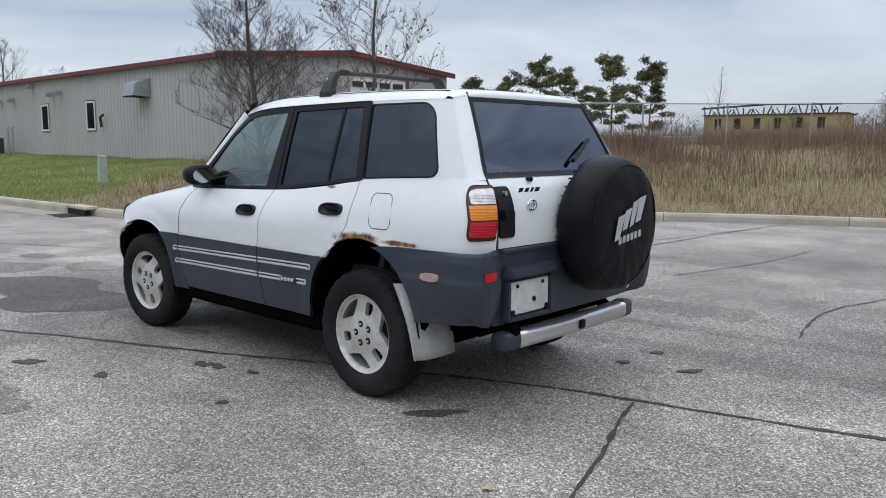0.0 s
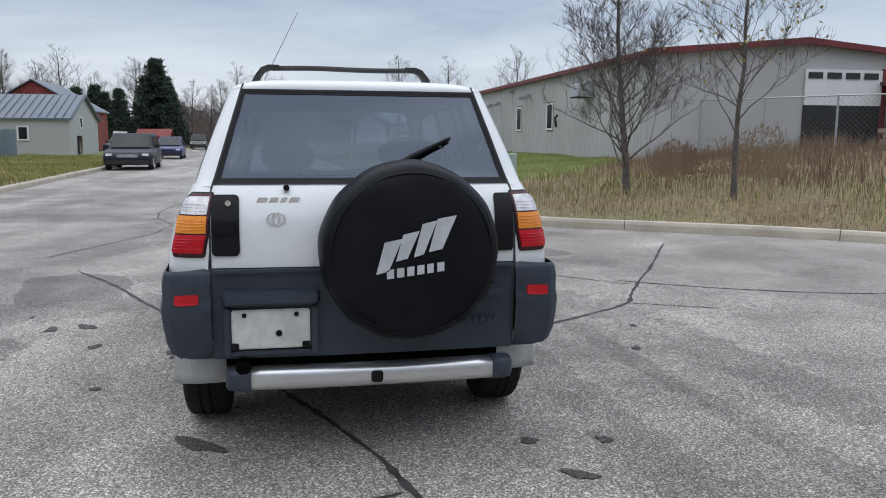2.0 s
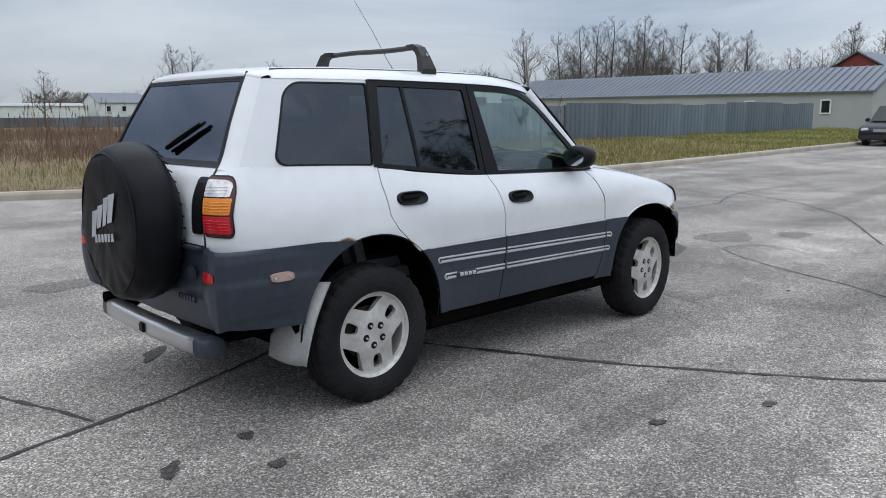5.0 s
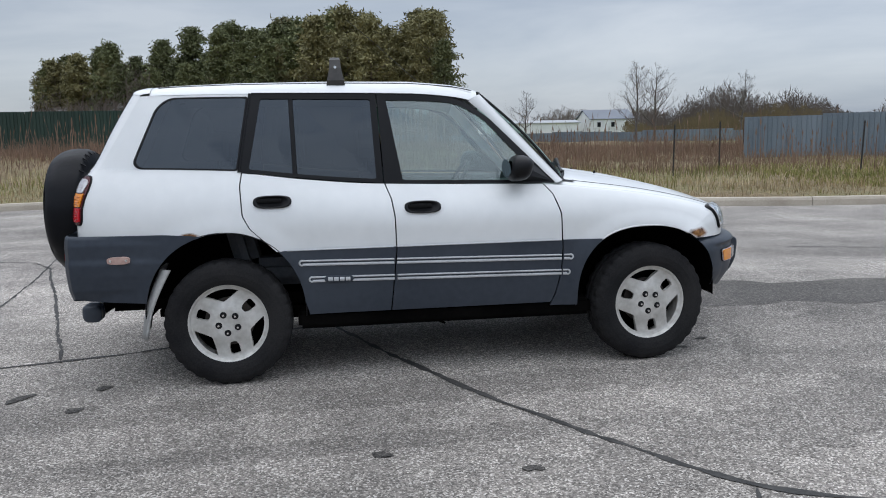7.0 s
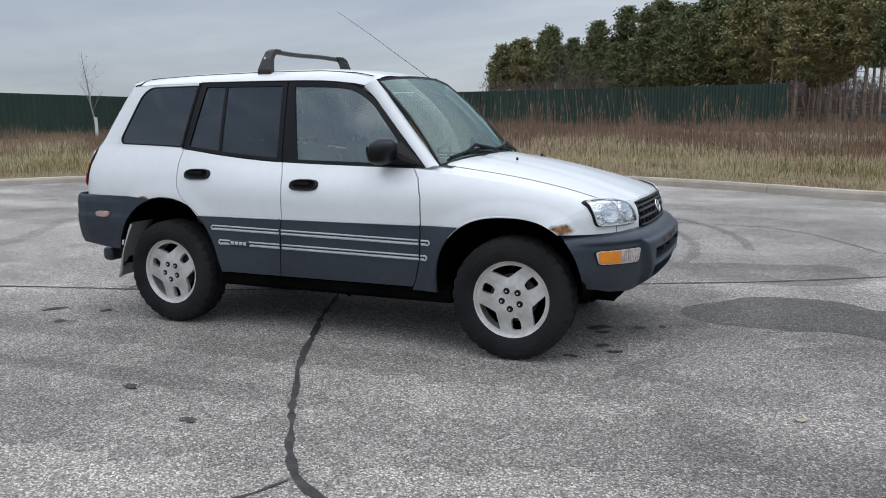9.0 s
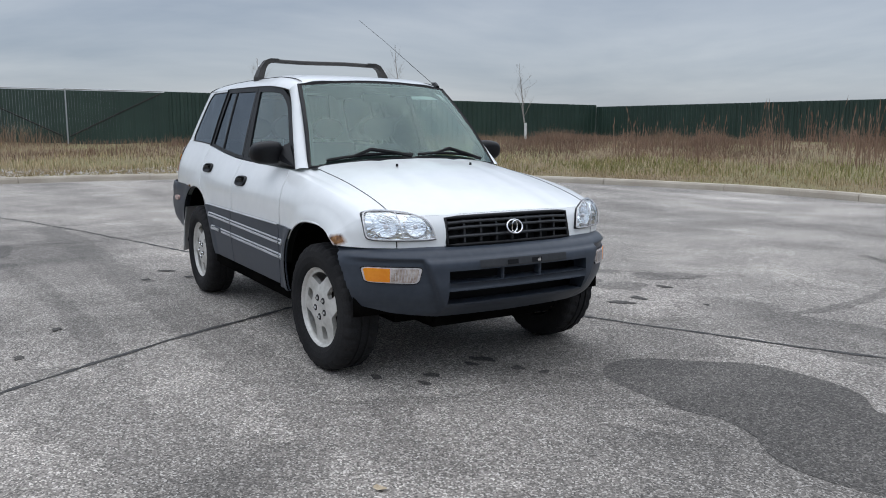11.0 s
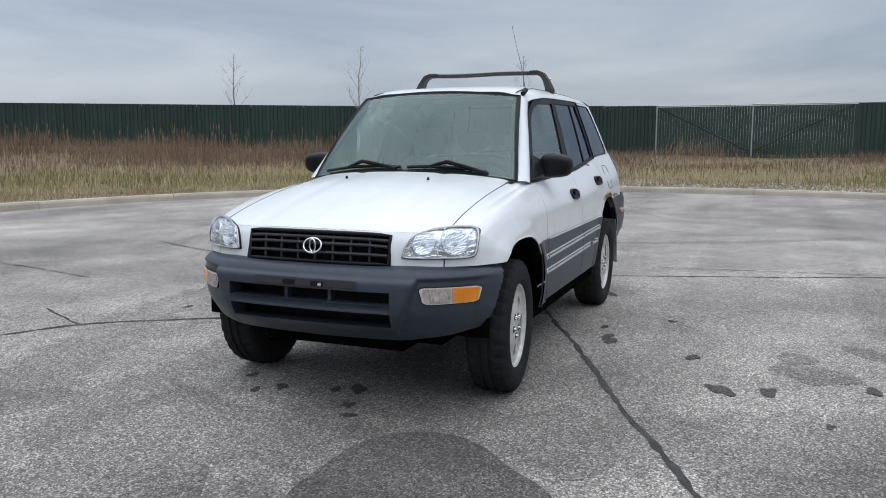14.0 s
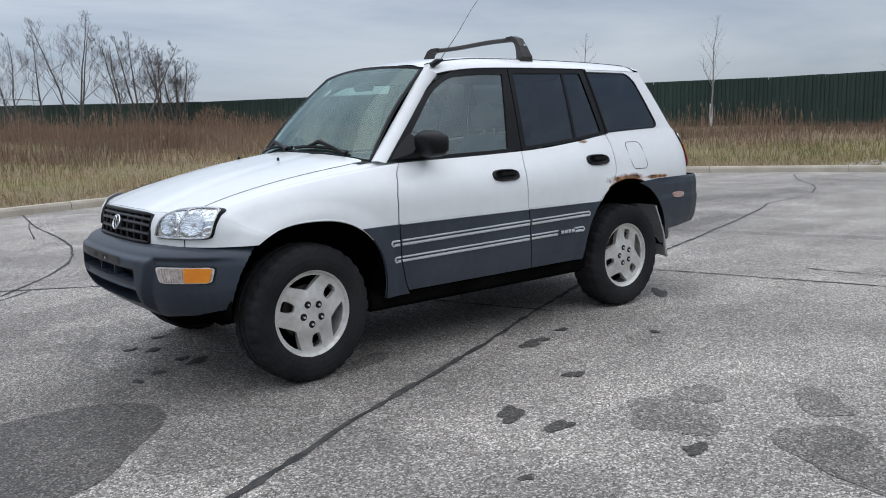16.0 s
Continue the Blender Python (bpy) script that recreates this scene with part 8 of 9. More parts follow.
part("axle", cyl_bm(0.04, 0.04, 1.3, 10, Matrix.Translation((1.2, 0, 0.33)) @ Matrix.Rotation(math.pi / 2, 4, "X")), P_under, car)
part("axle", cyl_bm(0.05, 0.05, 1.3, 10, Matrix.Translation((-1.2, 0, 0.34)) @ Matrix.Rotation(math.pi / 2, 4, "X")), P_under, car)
part("tow_hook", tube([(0.0, -0.55, 0.28), (0.0, -0.55, 0.23), (0.03, -0.55, 0.22)], 0.008, 6), P_under, car)
part("exhaust", cyl_bm(0.03, 0.03, 0.25, 12, Matrix.Translation((-1.9, 0.52, 0.45)) @ Matrix.Rotation(math.pi / 2, 4, "Y")), P_under, car, "dark exhaust pipe")

# cowl and wipers
part("cowl", ([Vector((0.735 + 0.10 * (1 - u * u) + d, 0.655 * u, 1.062 + 0.045 * (1 - u * u) + h)) for u in np.linspace(-1, 1, 21) for d, h in ((-0.02, 0.012), (0.02, -0.002), (0.06, -0.004))], grid_faces(21, 3)), P_black, car, "black cowl under the windscreen", True)


def on_screen(y, v, off):
    u = y / lerp(0.66, 0.535, v)
    b_ = Vector((0.725 + 0.105 * (1 - u * u), 0.66 * u, 1.068 + 0.045 * (1 - u * u)))
    t_ = Vector((0.262 + 0.045 * (1 - u * u), 0.535 * u, 1.572 + 0.033 * (1 - u * u)))
    return b_.lerp(t_, v) + Vector((0.02, 0, 0.016)) * math.sin(math.pi * v) + Vector((0.7, 0, 0.7)) * off


for y0, y1 in ((-0.56, -0.02), (0.02, 0.5)):
    wpz = part("wiper", tube([on_screen(y, 0.035 + 0.018 * math.sin(math.pi * (y - y0) / (y1 - y0)), 0.016) for y in np.linspace(y0, y1, 12)], 0.009, 5), P_black, car, "black wiper")
    c = (y0 + y1) / 2
    part("wiper_arm", tube([on_screen(c - 0.1, 0.05, 0.02), on_screen(c, 0.085, 0.035), on_screen(c + 0.14, 0.045, 0.03), on_screen(c + 0.25, 0.0, 0.03)], [0.008, 0.013, 0.01, 0.012], 6), P_black, wpz)

# mirrors
for s in (1, -1):
    V = []
    for i in range(13):
        a = i / 12
        for k in range(18):
            w = 2 * math.pi * k / 18
            sc = [0.6, 0.86, 0.95, 0.99, 1, 1, 0.99, 0.98, 0.96, 0.92, 0.86, 0.76, 0.55][i]
            cw, sw = math.copysign(abs(math.cos(w)) ** 0.72, math.cos(w)), math.copysign(abs(math.sin(w)) ** 0.72, math.sin(w))
            V.append((0.372 + 0.125 * a + 0.01 * math.sin(w), 0.808 + 0.098 * sc * cw + 0.01 * (1 - a), 1.149 + 0.072 * sc * sw * (1 - 0.1 * cw)))
    F = [(i * 18 + k, i * 18 + (k + 1) % 18, (i + 1) * 18 + (k + 1) % 18, (i + 1) * 18 + k) for i in range(12) for k in range(18)] + [tuple(range(12 * 18, 13 * 18))]
    mr_ = part("door_mirror", mirrored(V, F, s), P_black, car, "black door mirror", True)
    V = [(0.356 + 0.010 * math.cos(w) - 0.004 * math.sin(w), 0.812 + 0.070 * math.cos(w), 1.150 + 0.051 * math.sin(w)) for w in np.linspace(0, 2 * math.pi, 25)[:-1]]
    part("mirror_glass", mirrored(V + [(0.356, 0.812, 1.150)], [(i, (i + 1) % 24, 24) for i in range(24)], s), P_mirror, mr_, "mirror glass")
    part("mirror_stalk", mirrored([(0.66, 0.715, 1.065), (0.40, 0.725, 1.07), (0.49, 0.69, 1.21), (0.52, 0.755, 1.10), (0.43, 0.765, 1.10), (0.45, 0.755, 1.17)], [(0, 1, 4, 3), (1, 2, 5, 4), (2, 0, 3, 5), (0, 2, 1), (3, 4, 5)], s), P_black, mr_)


# rear of the car
GATE_Y = 0.634


def gate_half(z):
    return ip(z, [0.4, 1.16, 1.21, 1.615, 1.66], [GATE_Y, GATE_Y, 0.620, 0.505, 0.487])


def gate_sheet(z0, z1, y0=-1.0, y1=1.0, off=0.0, nu=31, nv=20, keep=None):
    V = []
    for i in range(nu):
        for j in range(nv):
            z = lerp(z0, z1, j / (nv - 1))
            y = lerp(y0, y1, i / (nu - 1)) * gate_half(z)
            V.append((rear_x(y, z) - off, y, z))
    return V, grid_faces(nu, nv, keep)


tg = part("tailgate", gate_sheet(0.862, 1.205), P_white, car, "white side-hinged tailgate", True)
low = part("lower_panel", gate_sheet(0.475, 0.86, off=0.004), P_grey, tg, "dark grey lower tailgate", True)
# window with black border
V, F = gate_sheet(1.205, 1.590, -0.992, 0.992, 0.0, 31, 15)
part("rear_window", (V, F), G_rear, tg, "dark tinted rear window", True)


def gate_ring(z0, z1, k, z2, z3, k2, off):
    def loop(za, zb_, kk):
        pts = [(-kk, za), (kk, za), (kk, zb_), (-kk, zb_)]
        out = []
        for i in range(4):
            a, b_ = pts[i], pts[(i + 1) % 4]
            for t in range(10):
                u, z = lerp(a[0], b_[0], t / 10), lerp(a[1], b_[1], t / 10)
                y = u * gate_half(z)
                out.append(Vector((rear_x(y, z) - off, y, z)))
        return out
    o, i_ = loop(z0, z1, k), loop(z2, z3, k2)
    return o + i_, [(i, (i + 1) % 40, 40 + (i + 1) % 40, 40 + i) for i in range(40)]


part("window_border", gate_ring(1.203, 1.592, 0.995, 1.222, 1.577, 0.965, 0.004), P_black, tg, "black painted glass border")
part("window_seal", gate_ring(1.198, 1.598, 1.0, 1.208, 1.588, 0.985, 0.007), P_black, tg)
part("brake_lamp", box_bm(-1.676, -1.662, -0.115, 0.065, 1.553, 1.581, 0.004), P_pink, tg, "faded high brake lamp")
part("wiper", tube([Vector((rear_x(0, z) - 0.03, y, z)) for y, z in ((-0.12, 1.27), (-0.2, 1.31), (-0.36, 1.385))], [0.012, 0.013, 0.006], 6), P_black, tg, "black rear wiper")
part("wiper_blade", tube([Vector((rear_x(0, z) - 0.015, y, z)) for y, z in ((-0.1, 1.265), (-0.24, 1.325), (-0.38, 1.39))], 0.008, 5), P_black, tg)
part("stop_knob", cyl_bm(0.013, 0.011, 0.03, 10, Matrix.Translation((rear_x(0.33, 1.185) - 0.014, 0.33, 1.185)) @ Matrix.Rotation(math.pi / 2, 4, "Y")), P_black, tg, "small black rubber stop")
# roof's white edge over the window, round to the tops of the rear pillars
def pillar_arc(s, v, n=11):
    z = lerp(1.19, 1.60, v)
    b_ = pane_point(-1.845, -1.635, lerp(-0.02, 1.0, v), 0.0)
    a = Vector((rear_x(gate_half(z), z) - 0.002, gate_half(z) + 0.004, z))
    c_ = Vector((a.x + 0.008, a.y + (b_.y - a.y) * 0.72, (a.z + b_.z) / 2))
    out = [a * (1 - k / (n - 1)) ** 2 + c_ * 2 * (k / (n - 1)) * (1 - k / (n - 1)) + b_ * (k / (n - 1)) ** 2 for k in range(n)]
    return [Vector((p.x, p.y * s, p.z)) for p in out]


base = pillar_arc(-1, 1.0)[::-1] + [Vector((rear_x(u * gate_half(1.597), 1.597) - 0.001, u * gate_half(1.597), 1.597)) for u in np.linspace(-1, 1, 27)] + pillar_arc(1, 1.0)
V = []
for p in base:
    y = max(min(p.y * 1.0, 0.572), -0.572)
    t_ = Vector((-1.584, y, roof_z(-1.584, y) + 0.0005))
    c_ = Vector((p.x - 0.004, (p.y + y) / 2, max(t_.z - 0.004, p.z + 0.01)))
    V += [p * (1 - k / 8) ** 2 + c_ * 2 * (k / 8) * (1 - k / 8) + t_ * (k / 8) ** 2 for k in range(9)]
part("roof_edge", (V, grid_faces(len(base), 9)), P_white, car, "", True)
for s in (1, -1):
    V = []
    for j in range(24):
        z = lerp(1.19, 1.60, j / 23)
        v = j / 23
        b_ = pane_point(-1.845, -1.635, lerp(-0.02, 1.0, v), 0.0)
        a = Vector((rear_x(gate_half(z), z) - 0.002, gate_half(z) + 0.004, z))
        c_ = Vector((a.x + 0.008, a.y + (b_.y - a.y) * 0.72, (a.z + b_.z) / 2))
        for k in range(11):
            t = k / 10
            V.append(a * (1 - t) ** 2 + c_ * 2 * t * (1 - t) + b_ * t * t)
    part("pillar_back", mirrored(V, grid_faces(24, 11), s), P_white, car, "white back of the rear pillar", True)

    # tail lamps on the corner
    def tail_pt(p, q, off, z0=0.912, z1=1.163):
        """p from the gate's edge (0) round to the flank (1), q up."""
        z = lerp(z0, z1, q)
        line = [(corner_x(z) + d, side_y(corner_x(z) + d, z)) for d in (0, 0.003, 0.007, 0.012, 0.02, 0.03, 0.045, 0.065, 0.09, 0.12, 0.16, 0.2)]
        run = [0.0]
        for a, b_ in zip(line, line[1:]):
            run.append(run[-1] + math.hypot(b_[0] - a[0], b_[1] - a[1]))
        u = 0.004 + 0.150 * p
        x, y = ip(u, run, [q_[0] for q_ in line]), ip(u, run, [q_[1] for q_ in line])
        x1, y1 = ip(u + 0.02, run, [q_[0] for q_ in line]), ip(u + 0.02, run, [q_[1] for q_ in line])
        x0, y0 = ip(u - 0.02, run, [q_[0] for q_ in line]), ip(u - 0.02, run, [q_[1] for q_ in line])
        n_ = Vector((y0 - y1, x1 - x0, 0)).normalized()
        return Vector((x, y, z)) + n_ * off

    def lens(p0, p1, q0, q1, off, corners, rings=6):
        dense = []
        lp_ = rounded_loop(0.12, 5, 1.0, corners)
        for i, a in enumerate(lp_):
            b_ = lp_[(i + 1) % len(lp_)]
            k_ = 8 if math.hypot(a[0] - b_[0], a[1] - b_[1]) > 0.2 else 1
            dense += [(lerp(a[0], b_[0], t / k_), lerp(a[1], b_[1], t / k_)) for t in range(k_)]
        return mirrored(*surface_patch(lambda p, q, o: tail_pt(lerp(p0, p1, p), lerp(q0, q1, q), o), dense, off, rings), s)
    tl = part("tail_lamp", lens(-0.03, 1.02, -0.02, 1.02, 0.006, (0.6, 1.2, 3.4, 0.5)), P_black, car, "tail lamp in red, amber and clear bands")
    part("lamp_frame", lens(0.0, 0.985, 0.0, 1.0, 0.010, (0.4, 1.2, 3.4, 0.4)), P_maroon, tl, "dark maroon lamp frame")
    part("red_lens", lens(0.05, 0.93, 0.055, 0.345, 0.016, (0.4, 0.9, 0.4, 0.3)), P_red, tl, "red lens")
    part("amber_lens", lens(0.05, 0.92, 0.372, 0.648, 0.016, (0.3, 0.4, 0.6, 0.3)), P_amber, tl, "amber lens")
    part("clear_lens", lens(0.05, 0.84, 0.672, 0.955, 0.016, (0.3, 0.5, 3.6, 0.5)), P_clear, tl, "clear lens")
    for qq in (0.12, 0.17, 0.22, 0.27, 0.43, 0.48, 0.53, 0.58, 0.73, 0.78, 0.83):
        part("lens_rib", mirrored(*tube([tail_pt(p, qq, 0.0168) for p in np.linspace(0.08, 0.89 if qq < 0.7 else 0.72, 10)], 0.0016, 4), s), P_red if qq < 0.36 else P_amber if qq < 0.66 else P_clear, tl)

    # black panels beside the lamps
    def black_patch(y0, y1, z0, z1, off, nm, lab, parent):
        def fn(p, q, o):
            y, z = lerp(y0, y1, p), lerp(z0, z1, q)
            return Vector((rear_x(y, z) - o, s * y, z))
        return part(nm, surface_patch(fn, rounded_loop(0.16, 5, 0.5), off), P_black, parent, lab)
    bp_ = black_patch(0.520 if s > 0 else 0.548, 0.630, 0.912, 1.158, 0.010, "handle_panel" if s > 0 else "corner_trim", "black handle panel" if s > 0 else "black corner trim", tg)
    if s > 0:
        part("pull", box_bm(rear_x(0.55, 1.02) - 0.03, rear_x(0.55, 1.02) - 0.005, 0.533, 0.620, 1.0, 1.05, 0.008), P_black, bp_)
        part("key_lock", cyl_bm(0.012, 0.012, 0.02, 12, Matrix.Translation((rear_x(0.565, 1.125) - 0.012, 0.563, 1.125)) @ Matrix.Rotation(math.pi / 2, 4, "Y")), P_chrome, bp_)
    gap = [Vector((rear_x(gate_half(z), z) - 0.001, s * (gate_half(z) + 0.003), z)) for z in np.linspace(0.48, 1.62, 30)]
    part("gate_gap", tube(gap, 0.005, 4), P_groove, car)

    # rear bumper corner
    def rb(p, z, off=0.0):
        """p: from the gate's edge (0) round the corner to the arch (1)."""
        P = [(0.640, -2.020), (0.690, -2.032), (0.74, -2.038), (0.80, -2.032), (0.838, -2.0), (0.854, -1.92), (0.858, -1.77), (0.854, -1.60), (0.845, -1.21)]
        y, x = ip(p * 8, range(9), [q[0] for q in P]), ip(p * 8, range(9), [q[1] for q in P])
        tuck = ip(z, [0.45, 0.50, 0.56, 0.64, 0.70, 0.73, 0.80, 0.845, 0.866], [0.10, 0.05, 0.022, 0.008, 0.004, 0.012, 0.012, 0.022, 0.05])
        w = min(p / 0.6, 1)
        yy = y - tuck * w + off * w
        return Vector((x + tuck * (1 - w * 0.9) - off * (1 - w), max(yy, side_y(x, z) + 0.006 + off) if p > 0.55 else yy, z))
    V, npz, npp = [], 34, 60
    for i in range(npp):
        p = i / (npp - 1)
        for j in range(npz):
            top_z, bot_z = 0.862 - 0.015 * p - 0.02 * max(p - 0.9, 0) / 0.1, ip(p, [0, 0.25, 0.5, 0.75, 1.0], [0.475, 0.49, 0.515, 0.49, 0.47])
            V.append(rb(p, lerp(bot_z, top_z, j / (npz - 1))))
    F = grid_faces(npp, npz)
    V, F = cut_arch(V, F, ARCH_R, 0.02, -0.003)
    rbm = part("rear_bumper", mirrored(V, F, s), P_grey, car, "dark grey rear bumper corner", True)
    part("reflector", mirrored(*surface_patch(lambda p, q, o: rb(lerp(0.12, 0.335, p), lerp(0.720, 0.762, q), o), rounded_loop(0.2, 5, 0.8), 0.010), s), P_red, rbm, "red reflector")
    lp = rounded_loop(0.25, 6, 0.9, (1.4, 1.4, 1.4, 1.4))
    pts = [Vector((lerp(-1.80, -1.685, p), rb(0.75, 0.72).y + 0.012, lerp(0.703, 0.742, q))) for p, q in lp]
    c = sum(pts, Vector()) / len(pts)
    mk_ = part("side_marker", mirrored(pts + [c] + [v - Vector((0, 0.02, 0)) for v in pts], [(i, (i + 1) % len(pts), len(pts)) for i in range(len(pts))] + [(i, len(pts) + 1 + i, len(pts) + 1 + (i + 1) % len(pts), (i + 1) % len(pts)) for i in range(len(pts))], s), P_pink, rbm, "faded side marker lamp")
    for xx in (-1.782, -1.703):
        part("screw", mirrored(*tube([(xx, rb(0.75, 0.72).y + 0.010, 0.722), (xx, rb(0.75, 0.72).y + 0.016, 0.722)], 0.007, 8), s), P_chrome, mk_)
    # mud flap: a broad sheet behind the wheel whose outer edge curls forward
    V = []
    for i in range(10):
        v = i / 9
        x, z = lerp(-1.545, -1.665, v) - 0.02 * math.sin(math.pi * v), lerp(0.66, 0.285, v)
        for th in (0.0, 0.012):
            for y, dx in ((0.585, -0.01), (0.66, -0.016), (0.74, -0.014), (0.80, 0.0), (0.836, 0.03), (0.847, 0.052 - 0.03 * v)):
                V.append((x + dx + th, y, z + (0.02 * (0.84 - y) if i == 9 else 0)))
    F = []
    for i in range(9):
        ring = list(range(6)) + list(range(11, 5, -1))
        F += [(i * 12 + ring[k], i * 12 + ring[(k + 1) % 12], (i + 1) * 12 + ring[(k + 1) % 12], (i + 1) * 12 + ring[k]) for k in range(12)]
    F.append(tuple(9 * 12 + k for k in list(range(6)) + list(range(11, 5, -1))))
    part("mud_flap", mirrored(V, F, s), P_flap, car, "pale worn mud flap", True)

# number plate mount
part("plate_recess", join(box_bm(-2.023, -1.983, 0.21, 0.24, 0.498, 0.70, 0.006), box_bm(-2.023, -1.983, 0.565, 0.592, 0.498, 0.70, 0.006), box_bm(-2.023, -1.983, 0.24, 0.565, 0.498, 0.518, 0.006)), P_grey, low, "grey plate recess")
hd = bmesh.new()
hv = [hd.verts.new(p) for p in ((-1.998, 0.20, 0.775), (-1.998, 0.60, 0.775), (-2.043, 0.585, 0.755), (-2.043, 0.215, 0.755), (-2.048, 0.585, 0.715), (-2.048, 0.215, 0.715), (-1.988, 0.60, 0.70), (-1.988, 0.20, 0.70))]
for q in ((0, 1, 2, 3), (3, 2, 4, 5), (5, 4, 6, 7), (0, 3, 5, 7), (1, 6, 4, 2)):
    hd.faces.new([hv[i] for i in q])
bmesh.ops.bevel(hd, geom=hd.edges[:], offset=0.006, segments=2, affect="EDGES")
part("plate_hood", hd, P_grey, low, "grey hood over the plate mount")
pm_ = part("plate_mount", box_bm(-2.014, -2.004, 0.245, 0.562, 0.525, 0.69, 0.006), P_plate, low, "bare white plate mount")
for y, z, r in ((0.372, 0.589, 0.0135), (0.30, 0.668, 0.010), (0.51, 0.668, 0.010)):
    part("hole", cyl_bm(r, r, 0.006, 14, Matrix.Translation((-2.016, y, z)) @ Matrix.Rotation(math.pi / 2, 4, "Y")), P_black, pm_)
for y in (0.262, 0.55):
    part("clip", box_bm(-2.024, -2.008, y - 0.016, y + 0.016, 0.525, 0.552, 0.003), P_black, pm_)
part("panel_step", box_bm(-2.021, -2.003, -0.58, -0.50, 0.71, 0.765, 0.012), P_grey, low)
for k in range(6):
    part("embossed_mark", box_bm(-2.018, -2.003, -0.56 + k * 0.03, -0.541 + k * 0.03, 0.60, 0.625, 0.002), P_grey, low)
part("panel_rib", box_bm(-2.024, -1.996, -0.628, 0.628, 0.842, 0.858, 0.004), P_grey, low)
# marks on the tailgate: plain slanted bars and an oval ring
for k, (y, w) in enumerate(((0.455, 0.045), (0.405, 0.04), (0.36, 0.03), (0.325, 0.045))):
    z = 1.132
    x = rear_x(y, z) - 0.006
    V = [(x + 0.003, y, z - 0.014), (x + 0.003, y - w + 0.008, z - 0.014), (x - 0.002, y - w - 0.004, z + 0.014), (x - 0.002, y - 0.012, z + 0.014)]
    part("badge_mark", (V + [(a + 0.012, b_, c_) for a, b_, c_ in V], [(0, 1, 2, 3), (0, 4, 5, 1), (1, 5, 6, 2), (2, 6, 7, 3), (3, 7, 4, 0)]), P_chrome, tg, "chrome badge")
for rx_, rz_, dz in ((0.036, 0.025, 0), (0.013, 0.023, 0)):
    part("emblem", tube([Vector((rear_x(0.41, 1.055) - 0.006, 0.374 + rx_ * math.cos(a), 1.060 + dz + rz_ * math.sin(a))) for a in np.linspace(0, 2 * math.pi, 25)[:-1]], 0.0042, 5, True), P_chrome, tg, "chrome oval emblem")

# step bar
def bar_section(stations, half_h, depth):
    """A rounded flat-sided bar through stations (x, y, z, size)."""
    V, n = [], 20
    for x, y, z, k in stations:
        for i in range(n):
            a = 2 * math.pi * i / n
            V.append((x + k * depth * math.copysign(abs(math.cos(a)) ** 0.6, math.cos(a)), y, z + k * half_h * math.copysign(abs(math.sin(a)) ** 0.55, math.sin(a))))
    F = [(i * n + k, i * n + (k + 1) % n, (i + 1) * n + (k + 1) % n, (i + 1) * n + k) for i in range(len(stations) - 1) for k in range(n)]
    return V, F + [tuple(range(n)), tuple((len(stations) - 1) * n + k for k in range(n))]


sb = part("step_bar", bar_section([(-1.9750 - 0.02 * (1 - (y / 0.55) ** 2), y, 0.393, 1) for y in np.linspace(-0.538, 0.490, 16)], 0.047, 0.05), P_alu, car, "brushed steel rear step bar with dark ends", True)
for y0, y1 in ((-0.538, -0.632), (0.490, 0.592)):
    part("end_cap", bar_section([(-1.9750, y0, 0.393, 1.08), (-1.9730, lerp(y0, y1, 0.6), 0.393, 1.08), (-1.9650, lerp(y0, y1, 0.9), 0.393, 1.0), (-1.9570, y1, 0.393, 0.8)], 0.047, 0.05), P_grey, sb, "dark grey end cap", True)
    part("bracket", tube([(-1.9500, y0 * 0.9, 0.393), (-1.86, y0 * 0.9, 0.44), (-1.70, y0 * 0.9, 0.46)], 0.032, 8), P_under, sb)
part("centre_badge", box_bm(-2.0570, -2.0350, -0.055, -0.005, 0.369, 0.418, 0.006), P_black, sb, "black square badge")

# spare wheel in its cover
prof = [(0.000, -2.235), (0.105, -2.235), (0.211, -2.233), (0.285, -2.227), (0.320, -2.219), (0.340, -2.206), (0.354, -2.181), (0.364, -2.149), (0.368, -2.099), (0.366, -2.058), (0.354, -2.030), (0.333, -2.013), (0.264, -2.005)]
sy_, sz = -0.157, 0.936
V, F, n = [], [], 72
for k in range(n):
    a = 2 * math.pi * k / n
    wr = 0.0035 * math.sin(9 * a) * math.sin(4 * a + 1)
    for r, x in prof:
        sag = 0.010 * max(-math.sin(a), 0) * (1 if r > 0.2 else 0) * math.sin(17 * a) if r > 0.25 else 0
        V.append((x + (0.004 * math.sin(5 * a + r * 20) * (r > 0.05)) + sag * 0.4, sy_ + (r + wr * (r > 0.2)) * math.cos(a), sz + (r + wr * (r > 0.2)) * math.sin(a)))
m = len(prof)
for k in range(n):
    for j in range(m - 1):
        F.append((k * m + j, ((k + 1) % n) * m + j, ((k + 1) % n) * m + j + 1, k * m + j + 1))
cover = part("spare_wheel", (V, F), P_vinyl, car, "spare wheel in a black vinyl cover", True)
part("seam", tube([(-2.2190, sy_ + 0.320 * math.cos(a), sz + 0.320 * math.sin(a)) for a in np.linspace(0, 2 * math.pi, 60)[:-1]], 0.004, 5, True), P_vinyl, cover)
for k in range(40):
    a = 2 * math.pi * k / 40
    part("gathered_hem", tube([(-2.0340, sy_ + 0.356 * math.cos(a), sz + 0.356 * math.sin(a)), (-2.0090, sy_ + 0.340 * math.cos(a + 0.02), sz + 0.340 * math.sin(a + 0.02))], 0.004, 4), P_vinyl, cover)


